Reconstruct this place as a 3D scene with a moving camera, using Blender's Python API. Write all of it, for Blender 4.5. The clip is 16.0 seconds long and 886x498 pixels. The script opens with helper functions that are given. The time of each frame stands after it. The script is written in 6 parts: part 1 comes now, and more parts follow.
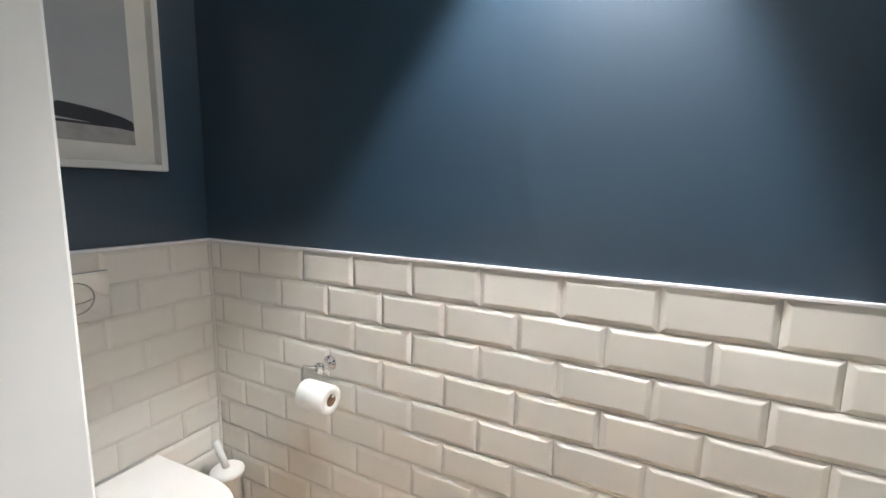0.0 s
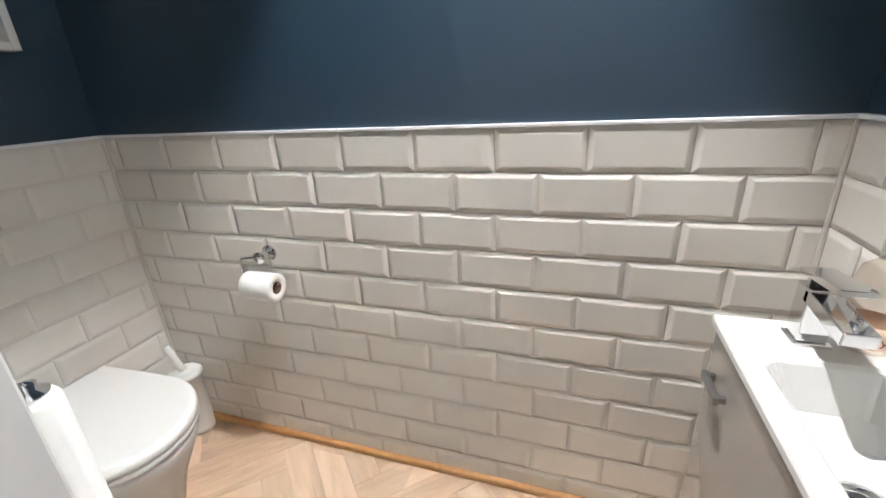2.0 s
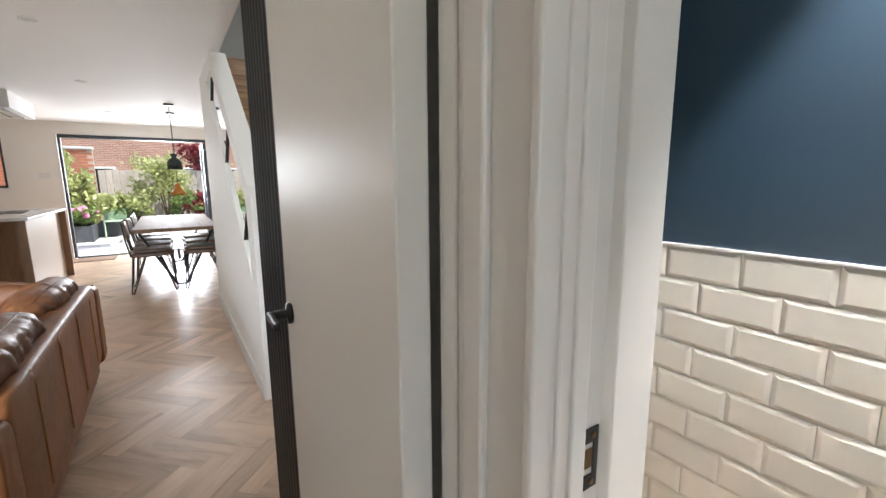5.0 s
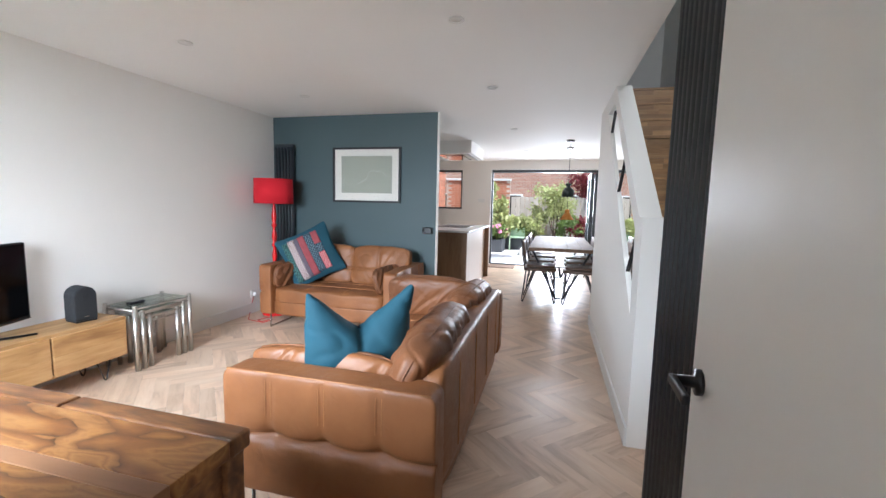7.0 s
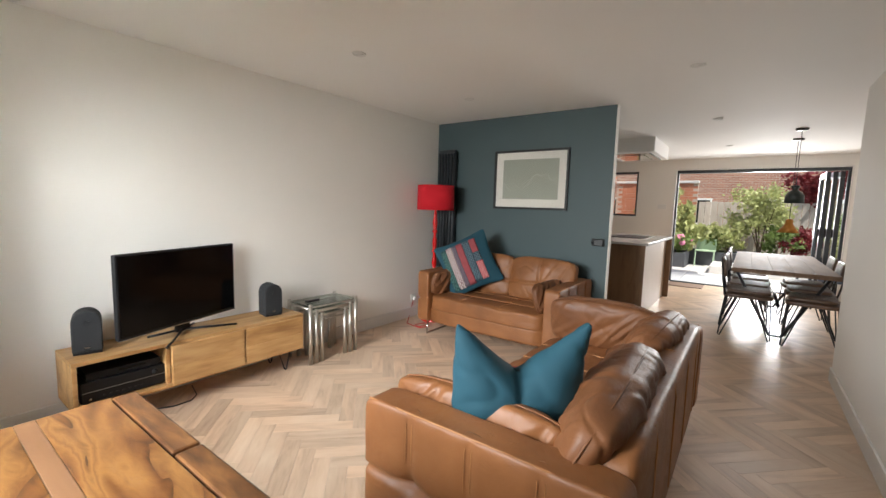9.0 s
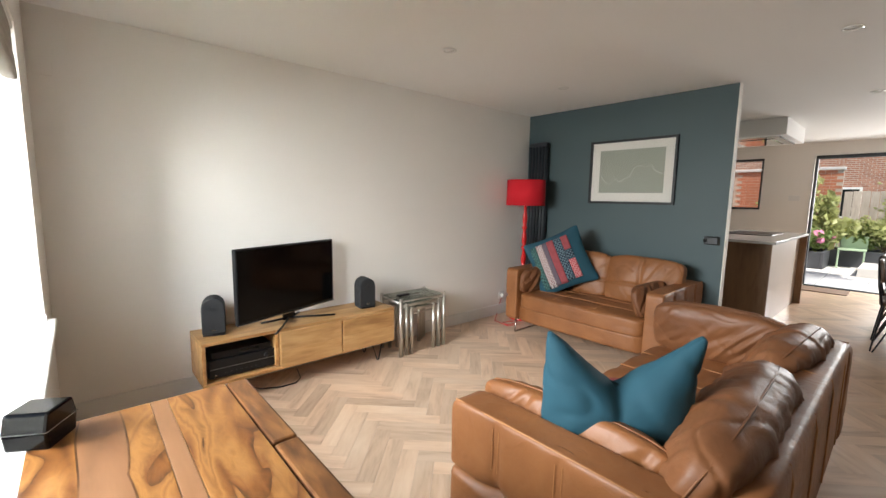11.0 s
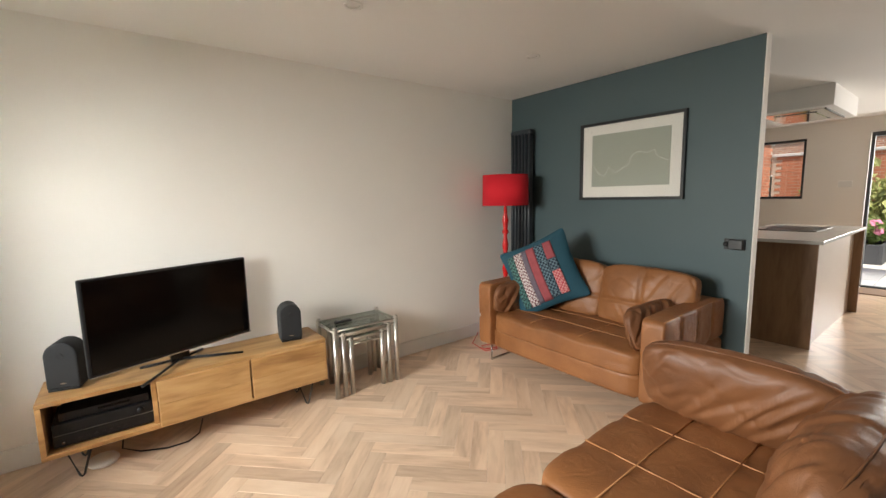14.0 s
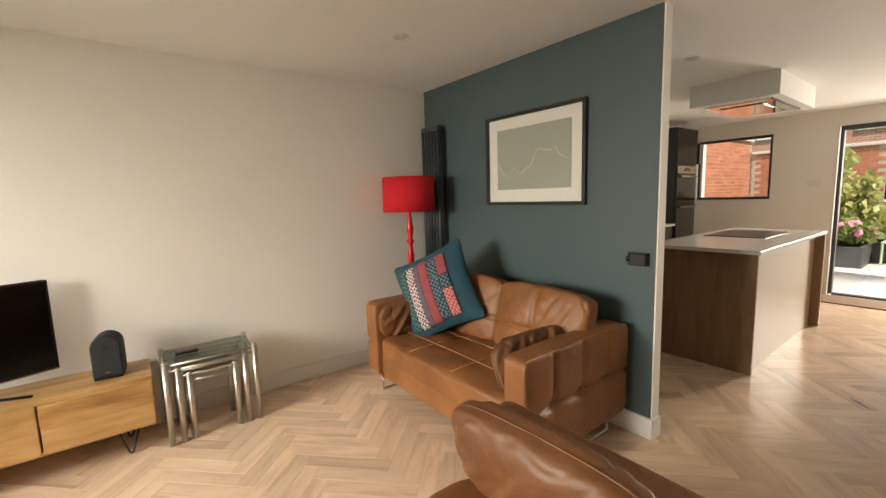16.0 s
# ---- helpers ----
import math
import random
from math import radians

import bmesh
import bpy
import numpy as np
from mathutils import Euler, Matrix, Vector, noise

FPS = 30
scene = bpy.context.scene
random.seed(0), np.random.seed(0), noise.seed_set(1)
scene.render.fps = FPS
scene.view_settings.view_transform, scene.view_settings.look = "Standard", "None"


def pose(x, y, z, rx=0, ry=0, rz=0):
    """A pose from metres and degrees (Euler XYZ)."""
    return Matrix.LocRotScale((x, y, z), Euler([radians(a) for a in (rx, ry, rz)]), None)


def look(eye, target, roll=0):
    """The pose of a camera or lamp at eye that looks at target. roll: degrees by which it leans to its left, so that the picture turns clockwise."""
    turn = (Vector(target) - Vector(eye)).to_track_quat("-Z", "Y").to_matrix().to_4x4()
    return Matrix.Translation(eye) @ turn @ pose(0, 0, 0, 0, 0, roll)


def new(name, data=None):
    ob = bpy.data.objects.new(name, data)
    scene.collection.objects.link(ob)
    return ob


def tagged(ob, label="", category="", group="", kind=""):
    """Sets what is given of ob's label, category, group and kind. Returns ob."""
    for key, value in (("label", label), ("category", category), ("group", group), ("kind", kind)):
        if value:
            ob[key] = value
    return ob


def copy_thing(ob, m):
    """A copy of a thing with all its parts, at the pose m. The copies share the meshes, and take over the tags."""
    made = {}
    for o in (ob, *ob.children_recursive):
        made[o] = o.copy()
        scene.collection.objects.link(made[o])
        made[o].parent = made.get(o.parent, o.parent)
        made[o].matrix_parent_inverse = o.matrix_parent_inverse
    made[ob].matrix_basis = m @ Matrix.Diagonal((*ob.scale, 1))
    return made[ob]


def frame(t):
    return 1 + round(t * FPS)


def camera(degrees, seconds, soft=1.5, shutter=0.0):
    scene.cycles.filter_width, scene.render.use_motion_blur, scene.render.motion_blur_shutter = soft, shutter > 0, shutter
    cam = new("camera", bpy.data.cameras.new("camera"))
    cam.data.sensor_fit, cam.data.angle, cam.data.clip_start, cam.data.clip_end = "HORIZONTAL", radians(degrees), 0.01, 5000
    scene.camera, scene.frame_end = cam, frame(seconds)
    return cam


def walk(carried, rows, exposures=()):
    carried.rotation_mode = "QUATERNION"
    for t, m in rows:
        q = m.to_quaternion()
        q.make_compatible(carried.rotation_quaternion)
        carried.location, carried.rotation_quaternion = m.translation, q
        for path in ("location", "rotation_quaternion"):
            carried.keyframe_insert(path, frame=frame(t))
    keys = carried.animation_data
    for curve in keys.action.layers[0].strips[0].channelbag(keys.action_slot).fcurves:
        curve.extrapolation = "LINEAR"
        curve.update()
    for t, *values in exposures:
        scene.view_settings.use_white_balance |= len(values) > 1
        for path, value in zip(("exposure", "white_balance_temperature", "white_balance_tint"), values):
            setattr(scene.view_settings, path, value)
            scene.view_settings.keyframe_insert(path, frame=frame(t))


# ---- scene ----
cam = camera(93.9, 16.0)
PATH = [
    (0, (0.088, 0.037, 1.269), (-0.8, 1.808, 0.999), 0.9),
    (0.5, (0.098, 0.069, 1.209), (-0.857, 1.749, 0.696), -0.3),
    (1, (0.105, 0.069, 1.175), (-0.788, 1.718, 0.48), -1.4),
    (1.5, (0.1, 0.065, 1.169), (-0.675, 1.748, 0.416), -2.6),
    (2, (0.107, 0.039, 1.167), (-0.502, 1.808, 0.453), -3.2),
    (2.5, (0.145, -0.018, 1.172), (-0.325, 1.825, 0.52), -3.4),
    (3, (0.183, -0.082, 1.19), (-0.278, 1.769, 0.583), -3.3),
    (3.5, (0.17, -0.163, 1.211), (-0.423, 1.662, 0.669), -2.8),
    (4, (0.125, -0.225, 1.222), (-0.742, 1.523, 0.78), -1.6),
    (4.5, (0.056, -0.255, 1.255), (-1.21, 1.247, 0.87), -0.8),
    (5, (-0.013, -0.292, 1.284), (-1.659, 0.797, 0.959), -0.4),
    (7.3, (-0.185, -0.39, 1.306), (-2.062, -1.05, 1.1), 1.4),
    (7.5, (-0.212, -0.418, 1.312), (-2.056, -1.164, 1.11), 1.4),
    (8, (-0.323, -0.5, 1.329), (-2.092, -1.413, 1.136), 1.6),
    (8.5, (-0.455, -0.535, 1.325), (-2.135, -1.601, 1.124), 1.7),
    (11, (-0.511, -0.579, 1.342), (-1.823, -2.068, 1.095), 0.9),
    (11.5, (-0.616, -0.627, 1.337), (-1.799, -2.219, 1.077), 0.6),
    (12, (-0.744, -0.68, 1.332), (-1.818, -2.347, 1.073), 0.2),
    (12.5, (-0.857, -0.765, 1.324), (-1.882, -2.464, 1.073), -0.2),
    (13, (-1.022, -0.854, 1.334), (-2.062, -2.545, 1.093), -0.6),
    (13.5, (-1.194, -0.847, 1.348), (-2.311, -2.487, 1.104), -1.1),
    (14, (-1.423, -0.738, 1.361), (-2.631, -2.312, 1.11), -1.2),
    (14.5, (-1.636, -0.663, 1.356), (-2.911, -2.183, 1.103), -1.5),
    (15, (-1.89, -0.641, 1.363), (-3.19, -2.14, 1.113), -1.6),
    (15.5, (-2.111, -0.62, 1.376), (-3.394, -2.133, 1.119), -1.6),
    (16, (-2.379, -0.582, 1.376), (-3.585, -2.159, 1.128), -1.7),
]
EXPOSURES = [(0, 1.0, 6000, 10), (1.5, 0.8, 5900, 10), (3.3, 0.75, 5900, 10), (4.5, 1.0, 6250, 10), (5.5, 1.1, 6000, 10), (7.5, 0.95, 5700, 10), (8.5, 0.55, 6650, 10), (11, 0.6, 6650, 10), (12.5, 0.5, 7350, 10), (13.5, 0.6, 7050, 10), (14.5, 0.65, 7100, 10), (16, 0.72, 8100, 10)]
walk(cam, [(t, look(eye, target, roll)) for t, eye, target, roll in PATH], EXPOSURES)

# ---- world and lights ----
world = bpy.data.worlds.new("sky")
scene.world = world
world.use_nodes = True
wn, wl = world.node_tree.nodes, world.node_tree.links
sky = wn.new("ShaderNodeTexSky")
sky.sky_type = "NISHITA"
sky.sun_disc = False
SUN_ELEV, SUN_ROT = 58.0, 30.0
sky.sun_elevation, sky.sun_rotation = radians(SUN_ELEV), radians(SUN_ROT)
wl.new(sky.outputs[0], wn["Background"].inputs[0])
wn["Background"].inputs[1].default_value = 0.15


def lamp(name, kind, m, power, colour, **kw):
    data = bpy.data.lights.new(name, kind)
    data.energy, data.color = power, colour
    if kind == "AREA":
        data.shape, data.size, data.size_y = "RECTANGLE", kw["size"], kw["size_y"]
    if kind == "SPOT":
        data.spot_size, data.spot_blend, data.shadow_soft_size = radians(kw["angle"]), kw["blend"], kw["soft"]
    if kind == "SUN":
        data.angle = radians(0.5)
    ob = new(name, data)
    ob.matrix_world = m
    return ob


# The sky's rotation is counted clockwise from +y.
sun_dir = Vector((math.sin(radians(SUN_ROT)) * math.cos(radians(SUN_ELEV)), math.cos(radians(SUN_ROT)) * math.cos(radians(SUN_ELEV)), math.sin(radians(SUN_ELEV))))
lamp("sun", "SUN", look(sun_dir * 20, (0, 0, 0)), 5.0, (1.0, 0.95, 0.88))
# Sky light entering by the front window and by the garden doors.
lamp("front_window_light", "AREA", look((1.30, -2.35, 1.90), (-2.8, -1.75, 0.72)), 240, (0.92, 0.97, 1.0), size=1.7, size_y=1.4)
lamp("garden_door_light", "AREA", look((-11.0, -0.22, 1.60), (-5.0, -0.90, 0.95)), 150, (0.98, 0.99, 1.0), size=0.8, size_y=1.4)
# Added lamp in an unseen stairwell opening, lifts the dark treads and risers.
lamp("stair_fill_light", "AREA", look((-1.30, 0.56, 4.0), (-4.2, 0.56, 1.7)), 9, (0.95, 0.98, 1.0), size=0.6, size_y=1.4)
# Added lamp outside an unseen hall opening, brightens the door linings.
lamp("hall_fill_light", "AREA", look((1.5, -0.38, 1.5), (-0.3, -0.1, 1.2)), 1.5, (1.0, 0.94, 0.88), size=0.58, size_y=1.0)
lamp("wc_downlight", "SPOT", look((-0.01, 0.80, 2.285), (-0.28, 0.73, 0.0)), 106, (1.0, 0.95, 0.88), angle=68, blend=0.45, soft=0.03)
lamp("wc_downlight_spill", "POINT", pose(-0.01, 0.80, 2.26), 4.5, (1.0, 0.95, 0.88))

# ---- materials ----
def material(name, colour, rough=0.5, metal=0.0, var=0.08, scale=6.0, bump=0.05, fine=90.0, stretch=(1, 1, 1), per_object=0.0, coat=0.0, spec=0.5, thin=0.0):
    m = bpy.data.materials.new(name)
    m.use_nodes = True
    n, l = m.node_tree.nodes, m.node_tree.links
    b = n["Principled BSDF"]
    b.inputs["Roughness"].default_value, b.inputs["Metallic"].default_value = rough, metal
    b.inputs["Coat Weight"].default_value, b.inputs["Specular IOR Level"].default_value = coat, spec
    tc, mp = n.new("ShaderNodeTexCoord"), n.new("ShaderNodeMapping")
    mp.inputs["Scale"].default_value = stretch
    l.new(tc.outputs["Object"], mp.inputs[0])
    big, small = n.new("ShaderNodeTexNoise"), n.new("ShaderNodeTexNoise")
    big.inputs["Scale"].default_value, big.inputs["Detail"].default_value = scale, 4
    small.inputs["Scale"].default_value, small.inputs["Detail"].default_value = fine, 3
    l.new(mp.outputs[0], big.inputs["Vector"]), l.new(mp.outputs[0], small.inputs["Vector"])
    mix = n.new("ShaderNodeMix")
    mix.data_type = "RGBA"
    mix.inputs["A"].default_value = (*[c * (1 - var) for c in colour], 1)
    mix.inputs["B"].default_value = (*[min(1, c * (1 + var)) for c in colour], 1)
    l.new(big.outputs["Fac"], mix.inputs["Factor"])
    out = mix.outputs["Result"]
    if per_object:
        info, hsv, rng = n.new("ShaderNodeObjectInfo"), n.new("ShaderNodeHueSaturation"), n.new("ShaderNodeMapRange")
        rng.inputs["To Min"].default_value, rng.inputs["To Max"].default_value = 1 - per_object, 1 + per_object
        l.new(info.outputs["Random"], rng.inputs[0]), l.new(rng.outputs[0], hsv.inputs["Value"]), l.new(out, hsv.inputs["Color"])
        out = hsv.outputs[0]
    l.new(out, b.inputs["Base Color"])
    rr = n.new("ShaderNodeMapRange")
    rr.inputs["To Min"].default_value, rr.inputs["To Max"].default_value = max(0.02, rough * 0.85), min(1, rough * 1.15)
    l.new(small.outputs["Fac"], rr.inputs[0]), l.new(rr.outputs[0], b.inputs["Roughness"])
    if bump:
        bp = n.new("ShaderNodeBump")
        bp.inputs["Strength"].default_value, bp.inputs["Distance"].default_value = bump, 0.004
        l.new(small.outputs["Fac"], bp.inputs["Height"]), l.new(bp.outputs[0], b.inputs["Normal"])
    if thin:
        tl, mx = n.new("ShaderNodeBsdfTranslucent"), n.new("ShaderNodeMixShader")
        mx.inputs[0].default_value = thin
        l.new(out, tl.inputs[0]), l.new(b.outputs[0], mx.inputs[1]), l.new(tl.outputs[0], mx.inputs[2])
        l.new(mx.outputs[0], n["Material Output"].inputs[0])
    return m


def timber(name, dark, mid, light, rough=0.4, along="x", scale=3.0, per_object=0.0, coat=0.0, knots=0.0, warp=2.0, contrast=1.0, island=False, pull=0.16, fine=0.45):
    """Wood with its grain along one axis, swirling lines and fine pores."""
    m = bpy.data.materials.new(name)
    m.use_nodes = True
    n, l = m.node_tree.nodes, m.node_tree.links
    b = n["Principled BSDF"]
    b.inputs["Coat Weight"].default_value, b.inputs["Coat Roughness"].default_value = coat, 0.15
    tc, mp = n.new("ShaderNodeTexCoord"), n.new("ShaderNodeMapping")
    k = {"x": (pull, 1, 1), "y": (1, pull, 1), "z": (1, 1, pull)}[along]
    mp.inputs["Scale"].default_value = k
    info = n.new("ShaderNodeNewGeometry" if island else "ShaderNodeObjectInfo")
    chance = info.outputs["Random Per Island" if island else "Random"]
    add, mul = n.new("ShaderNodeVectorMath"), n.new("ShaderNodeMath")
    mul.operation, mul.inputs[1].default_value = "MULTIPLY", 37.0
    l.new(chance, mul.inputs[0])
    l.new(tc.outputs["Object"], mp.inputs[0]), l.new(mp.outputs[0], add.inputs[0]), l.new(mul.outputs[0], add.inputs[1])
    grain, lines, pores = n.new("ShaderNodeTexNoise"), n.new("ShaderNodeTexNoise"), n.new("ShaderNodeTexNoise")
    for t, s, d, w in ((grain, scale, 3, warp), (lines, scale * 7, 5, 0.6), (pores, scale * 40, 2, 0)):
        t.inputs["Scale"].default_value, t.inputs["Detail"].default_value, t.inputs["Distortion"].default_value = s, d, w
        l.new(add.outputs[0], t.inputs["Vector"])
    ramp = n.new("ShaderNodeValToRGB")
    e = ramp.color_ramp.elements
    lo, hi = 0.5 - 0.2 / contrast, 0.5 + 0.2 / contrast
    e[0].position, e[0].color = lo, (*dark, 1)
    e[1].position, e[1].color = hi, (*light, 1)
    mid_e = e.new(0.5)
    mid_e.color = (*mid, 1)
    blend = n.new("ShaderNodeMix")
    blend.inputs["Factor"].default_value = fine
    l.new(grain.outputs["Fac"], blend.inputs["A"]), l.new(lines.outputs["Fac"], blend.inputs["B"])
    l.new(blend.outputs["Result"], ramp.inputs[0])
    hsv, rng = n.new("ShaderNodeHueSaturation"), n.new("ShaderNodeMapRange")
    rng.inputs["To Min"].default_value, rng.inputs["To Max"].default_value = 1 - per_object, 1 + per_object
    l.new(chance, rng.inputs[0]), l.new(rng.outputs[0], hsv.inputs["Value"]), l.new(ramp.outputs[0], hsv.inputs["Color"])
    out = hsv.outputs[0]
    if knots:
        vor, kr, km = n.new("ShaderNodeTexVoronoi"), n.new("ShaderNodeValToRGB"), n.new("ShaderNodeMix")
        vor.inputs["Scale"].default_value = knots
        l.new(add.outputs[0], vor.inputs["Vector"])
        kr.color_ramp.elements[0].position, kr.color_ramp.elements[0].color = 0.03, (1, 1, 1, 1)
        kr.color_ramp.elements[1].position, kr.color_ramp.elements[1].color = 0.065, (0, 0, 0, 1)
        l.new(vor.outputs["Distance"], kr.inputs[0])
        km.data_type = "RGBA"
        km.inputs["B"].default_value = (*[c * 0.35 for c in dark], 1)
        l.new(kr.outputs[0], km.inputs["Factor"]), l.new(out, km.inputs["A"])
        out = km.outputs["Result"]
    l.new(out, b.inputs["Base Color"])
    rr = n.new("ShaderNodeMapRange")
    rr.inputs["To Min"].default_value, rr.inputs["To Max"].default_value = rough * 0.8, rough * 1.25
    l.new(lines.outputs["Fac"], rr.inputs[0]), l.new(rr.outputs[0], b.inputs["Roughness"])
    bp = n.new("ShaderNodeBump")
    bp.inputs["Strength"].default_value, bp.inputs["Distance"].default_value = 0.12, 0.002
    l.new(pores.outputs["Fac"], bp.inputs["Height"]), l.new(bp.outputs[0], b.inputs["Normal"])
    return m


def figured(name, tones, rough=0.34, scale=8.0, bands=4.5):
    """Polished wood with winding growth bands, dark lines between them and fine pores."""
    m = bpy.data.materials.new(name)
    m.use_nodes = True
    n, l = m.node_tree.nodes, m.node_tree.links
    b = n["Principled BSDF"]
    b.inputs["Coat Weight"].default_value = 0.05
    tc, mp, info = n.new("ShaderNodeTexCoord"), n.new("ShaderNodeMapping"), n.new("ShaderNodeObjectInfo")
    mp.inputs["Scale"].default_value = (1, 0.30, 1)
    mul, add = n.new("ShaderNodeMath"), n.new("ShaderNodeVectorMath")
    mul.operation, mul.inputs[1].default_value = "MULTIPLY", 29.0
    l.new(info.outputs["Random"], mul.inputs[0])
    l.new(tc.outputs["Object"], mp.inputs[0]), l.new(mp.outputs[0], add.inputs[0]), l.new(mul.outputs[0], add.inputs[1])
    field, wisp, pores = n.new("ShaderNodeTexNoise"), n.new("ShaderNodeTexNoise"), n.new("ShaderNodeTexNoise")
    for t, sc, d, w in ((field, scale, 1.6, 1.1), (wisp, scale * 5, 4, 1.5), (pores, scale * 45, 2, 0)):
        t.inputs["Scale"].default_value, t.inputs["Detail"].default_value, t.inputs["Distortion"].default_value = sc, d, w
        l.new(add.outputs[0], t.inputs["Vector"])
    up, fold = n.new("ShaderNodeMath"), n.new("ShaderNodeMath")
    up.operation, up.inputs[1].default_value = "MULTIPLY", bands
    fold.operation = "FRACT"
    l.new(field.outputs["Fac"], up.inputs[0]), l.new(up.outputs[0], fold.inputs[0])
    mix = n.new("ShaderNodeMix")
    mix.inputs["Factor"].default_value = 0.30
    l.new(fold.outputs[0], mix.inputs["A"]), l.new(wisp.outputs["Fac"], mix.inputs["B"])
    ramp = n.new("ShaderNodeValToRGB")
    e = ramp.color_ramp.elements
    e[0].position, e[0].color = 0.13, (*tones[0], 1)
    e[1].position, e[1].color = 0.88, (*tones[1], 1)
    for at, c in ((0.22, tones[1]), (0.36, tones[2]), (0.50, tones[3]), (0.60, tones[2]), (0.70, tones[3])):
        e.new(at).color = (*c, 1)
    l.new(mix.outputs["Result"], ramp.inputs[0])
    l.new(ramp.outputs[0], b.inputs["Base Color"])
    rr = n.new("ShaderNodeMapRange")
    rr.inputs["To Min"].default_value, rr.inputs["To Max"].default_value = rough * 0.8, rough * 1.25
    l.new(wisp.outputs["Fac"], rr.inputs[0]), l.new(rr.outputs[0], b.inputs["Roughness"])
    bp = n.new("ShaderNodeBump")
    bp.inputs["Strength"].default_value, bp.inputs["Distance"].default_value = 0.10, 0.002
    l.new(pores.outputs["Fac"], bp.inputs["Height"]), l.new(bp.outputs[0], b.inputs["Normal"])
    return m


def hide(name, base, dark, rough=0.44):
    """Leather: pebbled grain, creases, paler worn places."""
    m = bpy.data.materials.new(name)
    m.use_nodes = True
    n, l = m.node_tree.nodes, m.node_tree.links
    b = n["Principled BSDF"]
    tc = n.new("ShaderNodeTexCoord")
    wear, crease, grain = n.new("ShaderNodeTexNoise"), n.new("ShaderNodeTexNoise"), n.new("ShaderNodeTexVoronoi")
    wear.inputs["Scale"].default_value, wear.inputs["Detail"].default_value = 3.5, 5
    crease.inputs["Scale"].default_value, crease.inputs["Detail"].default_value, crease.inputs["Distortion"].default_value = 11.0, 5, 2.4
    grain.inputs["Scale"].default_value = 420
    for t in (wear, crease, grain):
        l.new(tc.outputs["Object"], t.inputs["Vector"])
    mix = n.new("ShaderNodeMix")
    mix.data_type = "RGBA"
    mix.inputs["A"].default_value, mix.inputs["B"].default_value = (*dark, 1), (*base, 1)
    ramp = n.new("ShaderNodeValToRGB")
    ramp.color_ramp.elements[0].position, ramp.color_ramp.elements[1].position = 0.32, 0.62
    l.new(wear.outputs["Fac"], ramp.inputs[0]), l.new(ramp.outputs[0], mix.inputs["Factor"])
    l.new(mix.outputs["Result"], b.inputs["Base Color"])
    rr = n.new("ShaderNodeMapRange")
    rr.inputs["To Min"].default_value, rr.inputs["To Max"].default_value = rough * 0.75, rough * 1.3
    l.new(crease.outputs["Fac"], rr.inputs[0]), l.new(rr.outputs[0], b.inputs["Roughness"])
    b1, b2 = n.new("ShaderNodeBump"), n.new("ShaderNodeBump")
    b1.inputs["Strength"].default_value, b1.inputs["Distance"].default_value = 0.15, 0.02
    b2.inputs["Strength"].default_value, b2.inputs["Distance"].default_value = 0.15, 0.0015
    l.new(crease.outputs["Fac"], b1.inputs["Height"]), l.new(grain.outputs["Distance"], b2.inputs["Height"])
    l.new(b1.outputs[0], b2.inputs["Normal"]), l.new(b2.outputs[0], b.inputs["Normal"])
    return m


def glass(name, tint=(1, 1, 1), rough=0.0):
    """Thin clear pane: mostly see-through, glossy by Fresnel."""
    m = bpy.data.materials.new(name)
    m.use_nodes = True
    n, l = m.node_tree.nodes, m.node_tree.links
    n.remove(n["Principled BSDF"])
    tr, gl, mx = n.new("ShaderNodeBsdfTransparent"), n.new("ShaderNodeBsdfGlossy"), n.new("ShaderNodeMixShader")
    fr, pw, ma = n.new("ShaderNodeLayerWeight"), n.new("ShaderNodeMath"), n.new("ShaderNodeMath")
    fr.inputs[0].default_value = 0.5
    pw.operation, pw.inputs[1].default_value = "POWER", 4.0
    ma.operation, ma.inputs[1].default_value, ma.inputs[2].default_value = "MULTIPLY_ADD", 0.6, 0.025
    l.new(fr.outputs["Facing"], pw.inputs[0]), l.new(pw.outputs[0], ma.inputs[0])
    tr.inputs[0].default_value, gl.inputs["Roughness"].default_value = (*tint, 1), rough
    l.new(ma.outputs[0], mx.inputs[0]), l.new(tr.outputs[0], mx.inputs[1]), l.new(gl.outputs[0], mx.inputs[2])
    l.new(mx.outputs[0], n["Material Output"].inputs[0])
    return m


def glow(name, colour, power):
    m = bpy.data.materials.new(name)
    m.use_nodes = True
    b = m.node_tree.nodes["Principled BSDF"]
    b.inputs["Emission Color"].default_value, b.inputs["Emission Strength"].default_value = (*colour, 1), power
    return m


M = {}
M["wall"] = material("white_wall_paint", (0.85, 0.82, 0.77), 0.75, var=0.03, scale=1.5, bump=0.06, fine=160)
M["ceiling"] = material("ceiling_paint", (0.90, 0.89, 0.865), 0.8, var=0.02, scale=1.2, bump=0.04, fine=140)
M["teal"] = material("teal_wall_paint", (0.062, 0.096, 0.102), 0.55, var=0.05, scale=2, bump=0.06, fine=150)
M["navy"] = material("navy_wall_paint", (0.018, 0.044, 0.075), 0.44, var=0.06, scale=2, bump=0.06, fine=150, spec=1.0)
M["gloss"] = material("white_gloss_paint", (0.76, 0.75, 0.72), 0.32, var=0.04, scale=9, bump=0.10, fine=45, stretch=(1, 1, 0.25))
M["door"] = material("white_door_paint", (0.78, 0.77, 0.73), 0.45, var=0.02, scale=3, bump=0.03, fine=60)
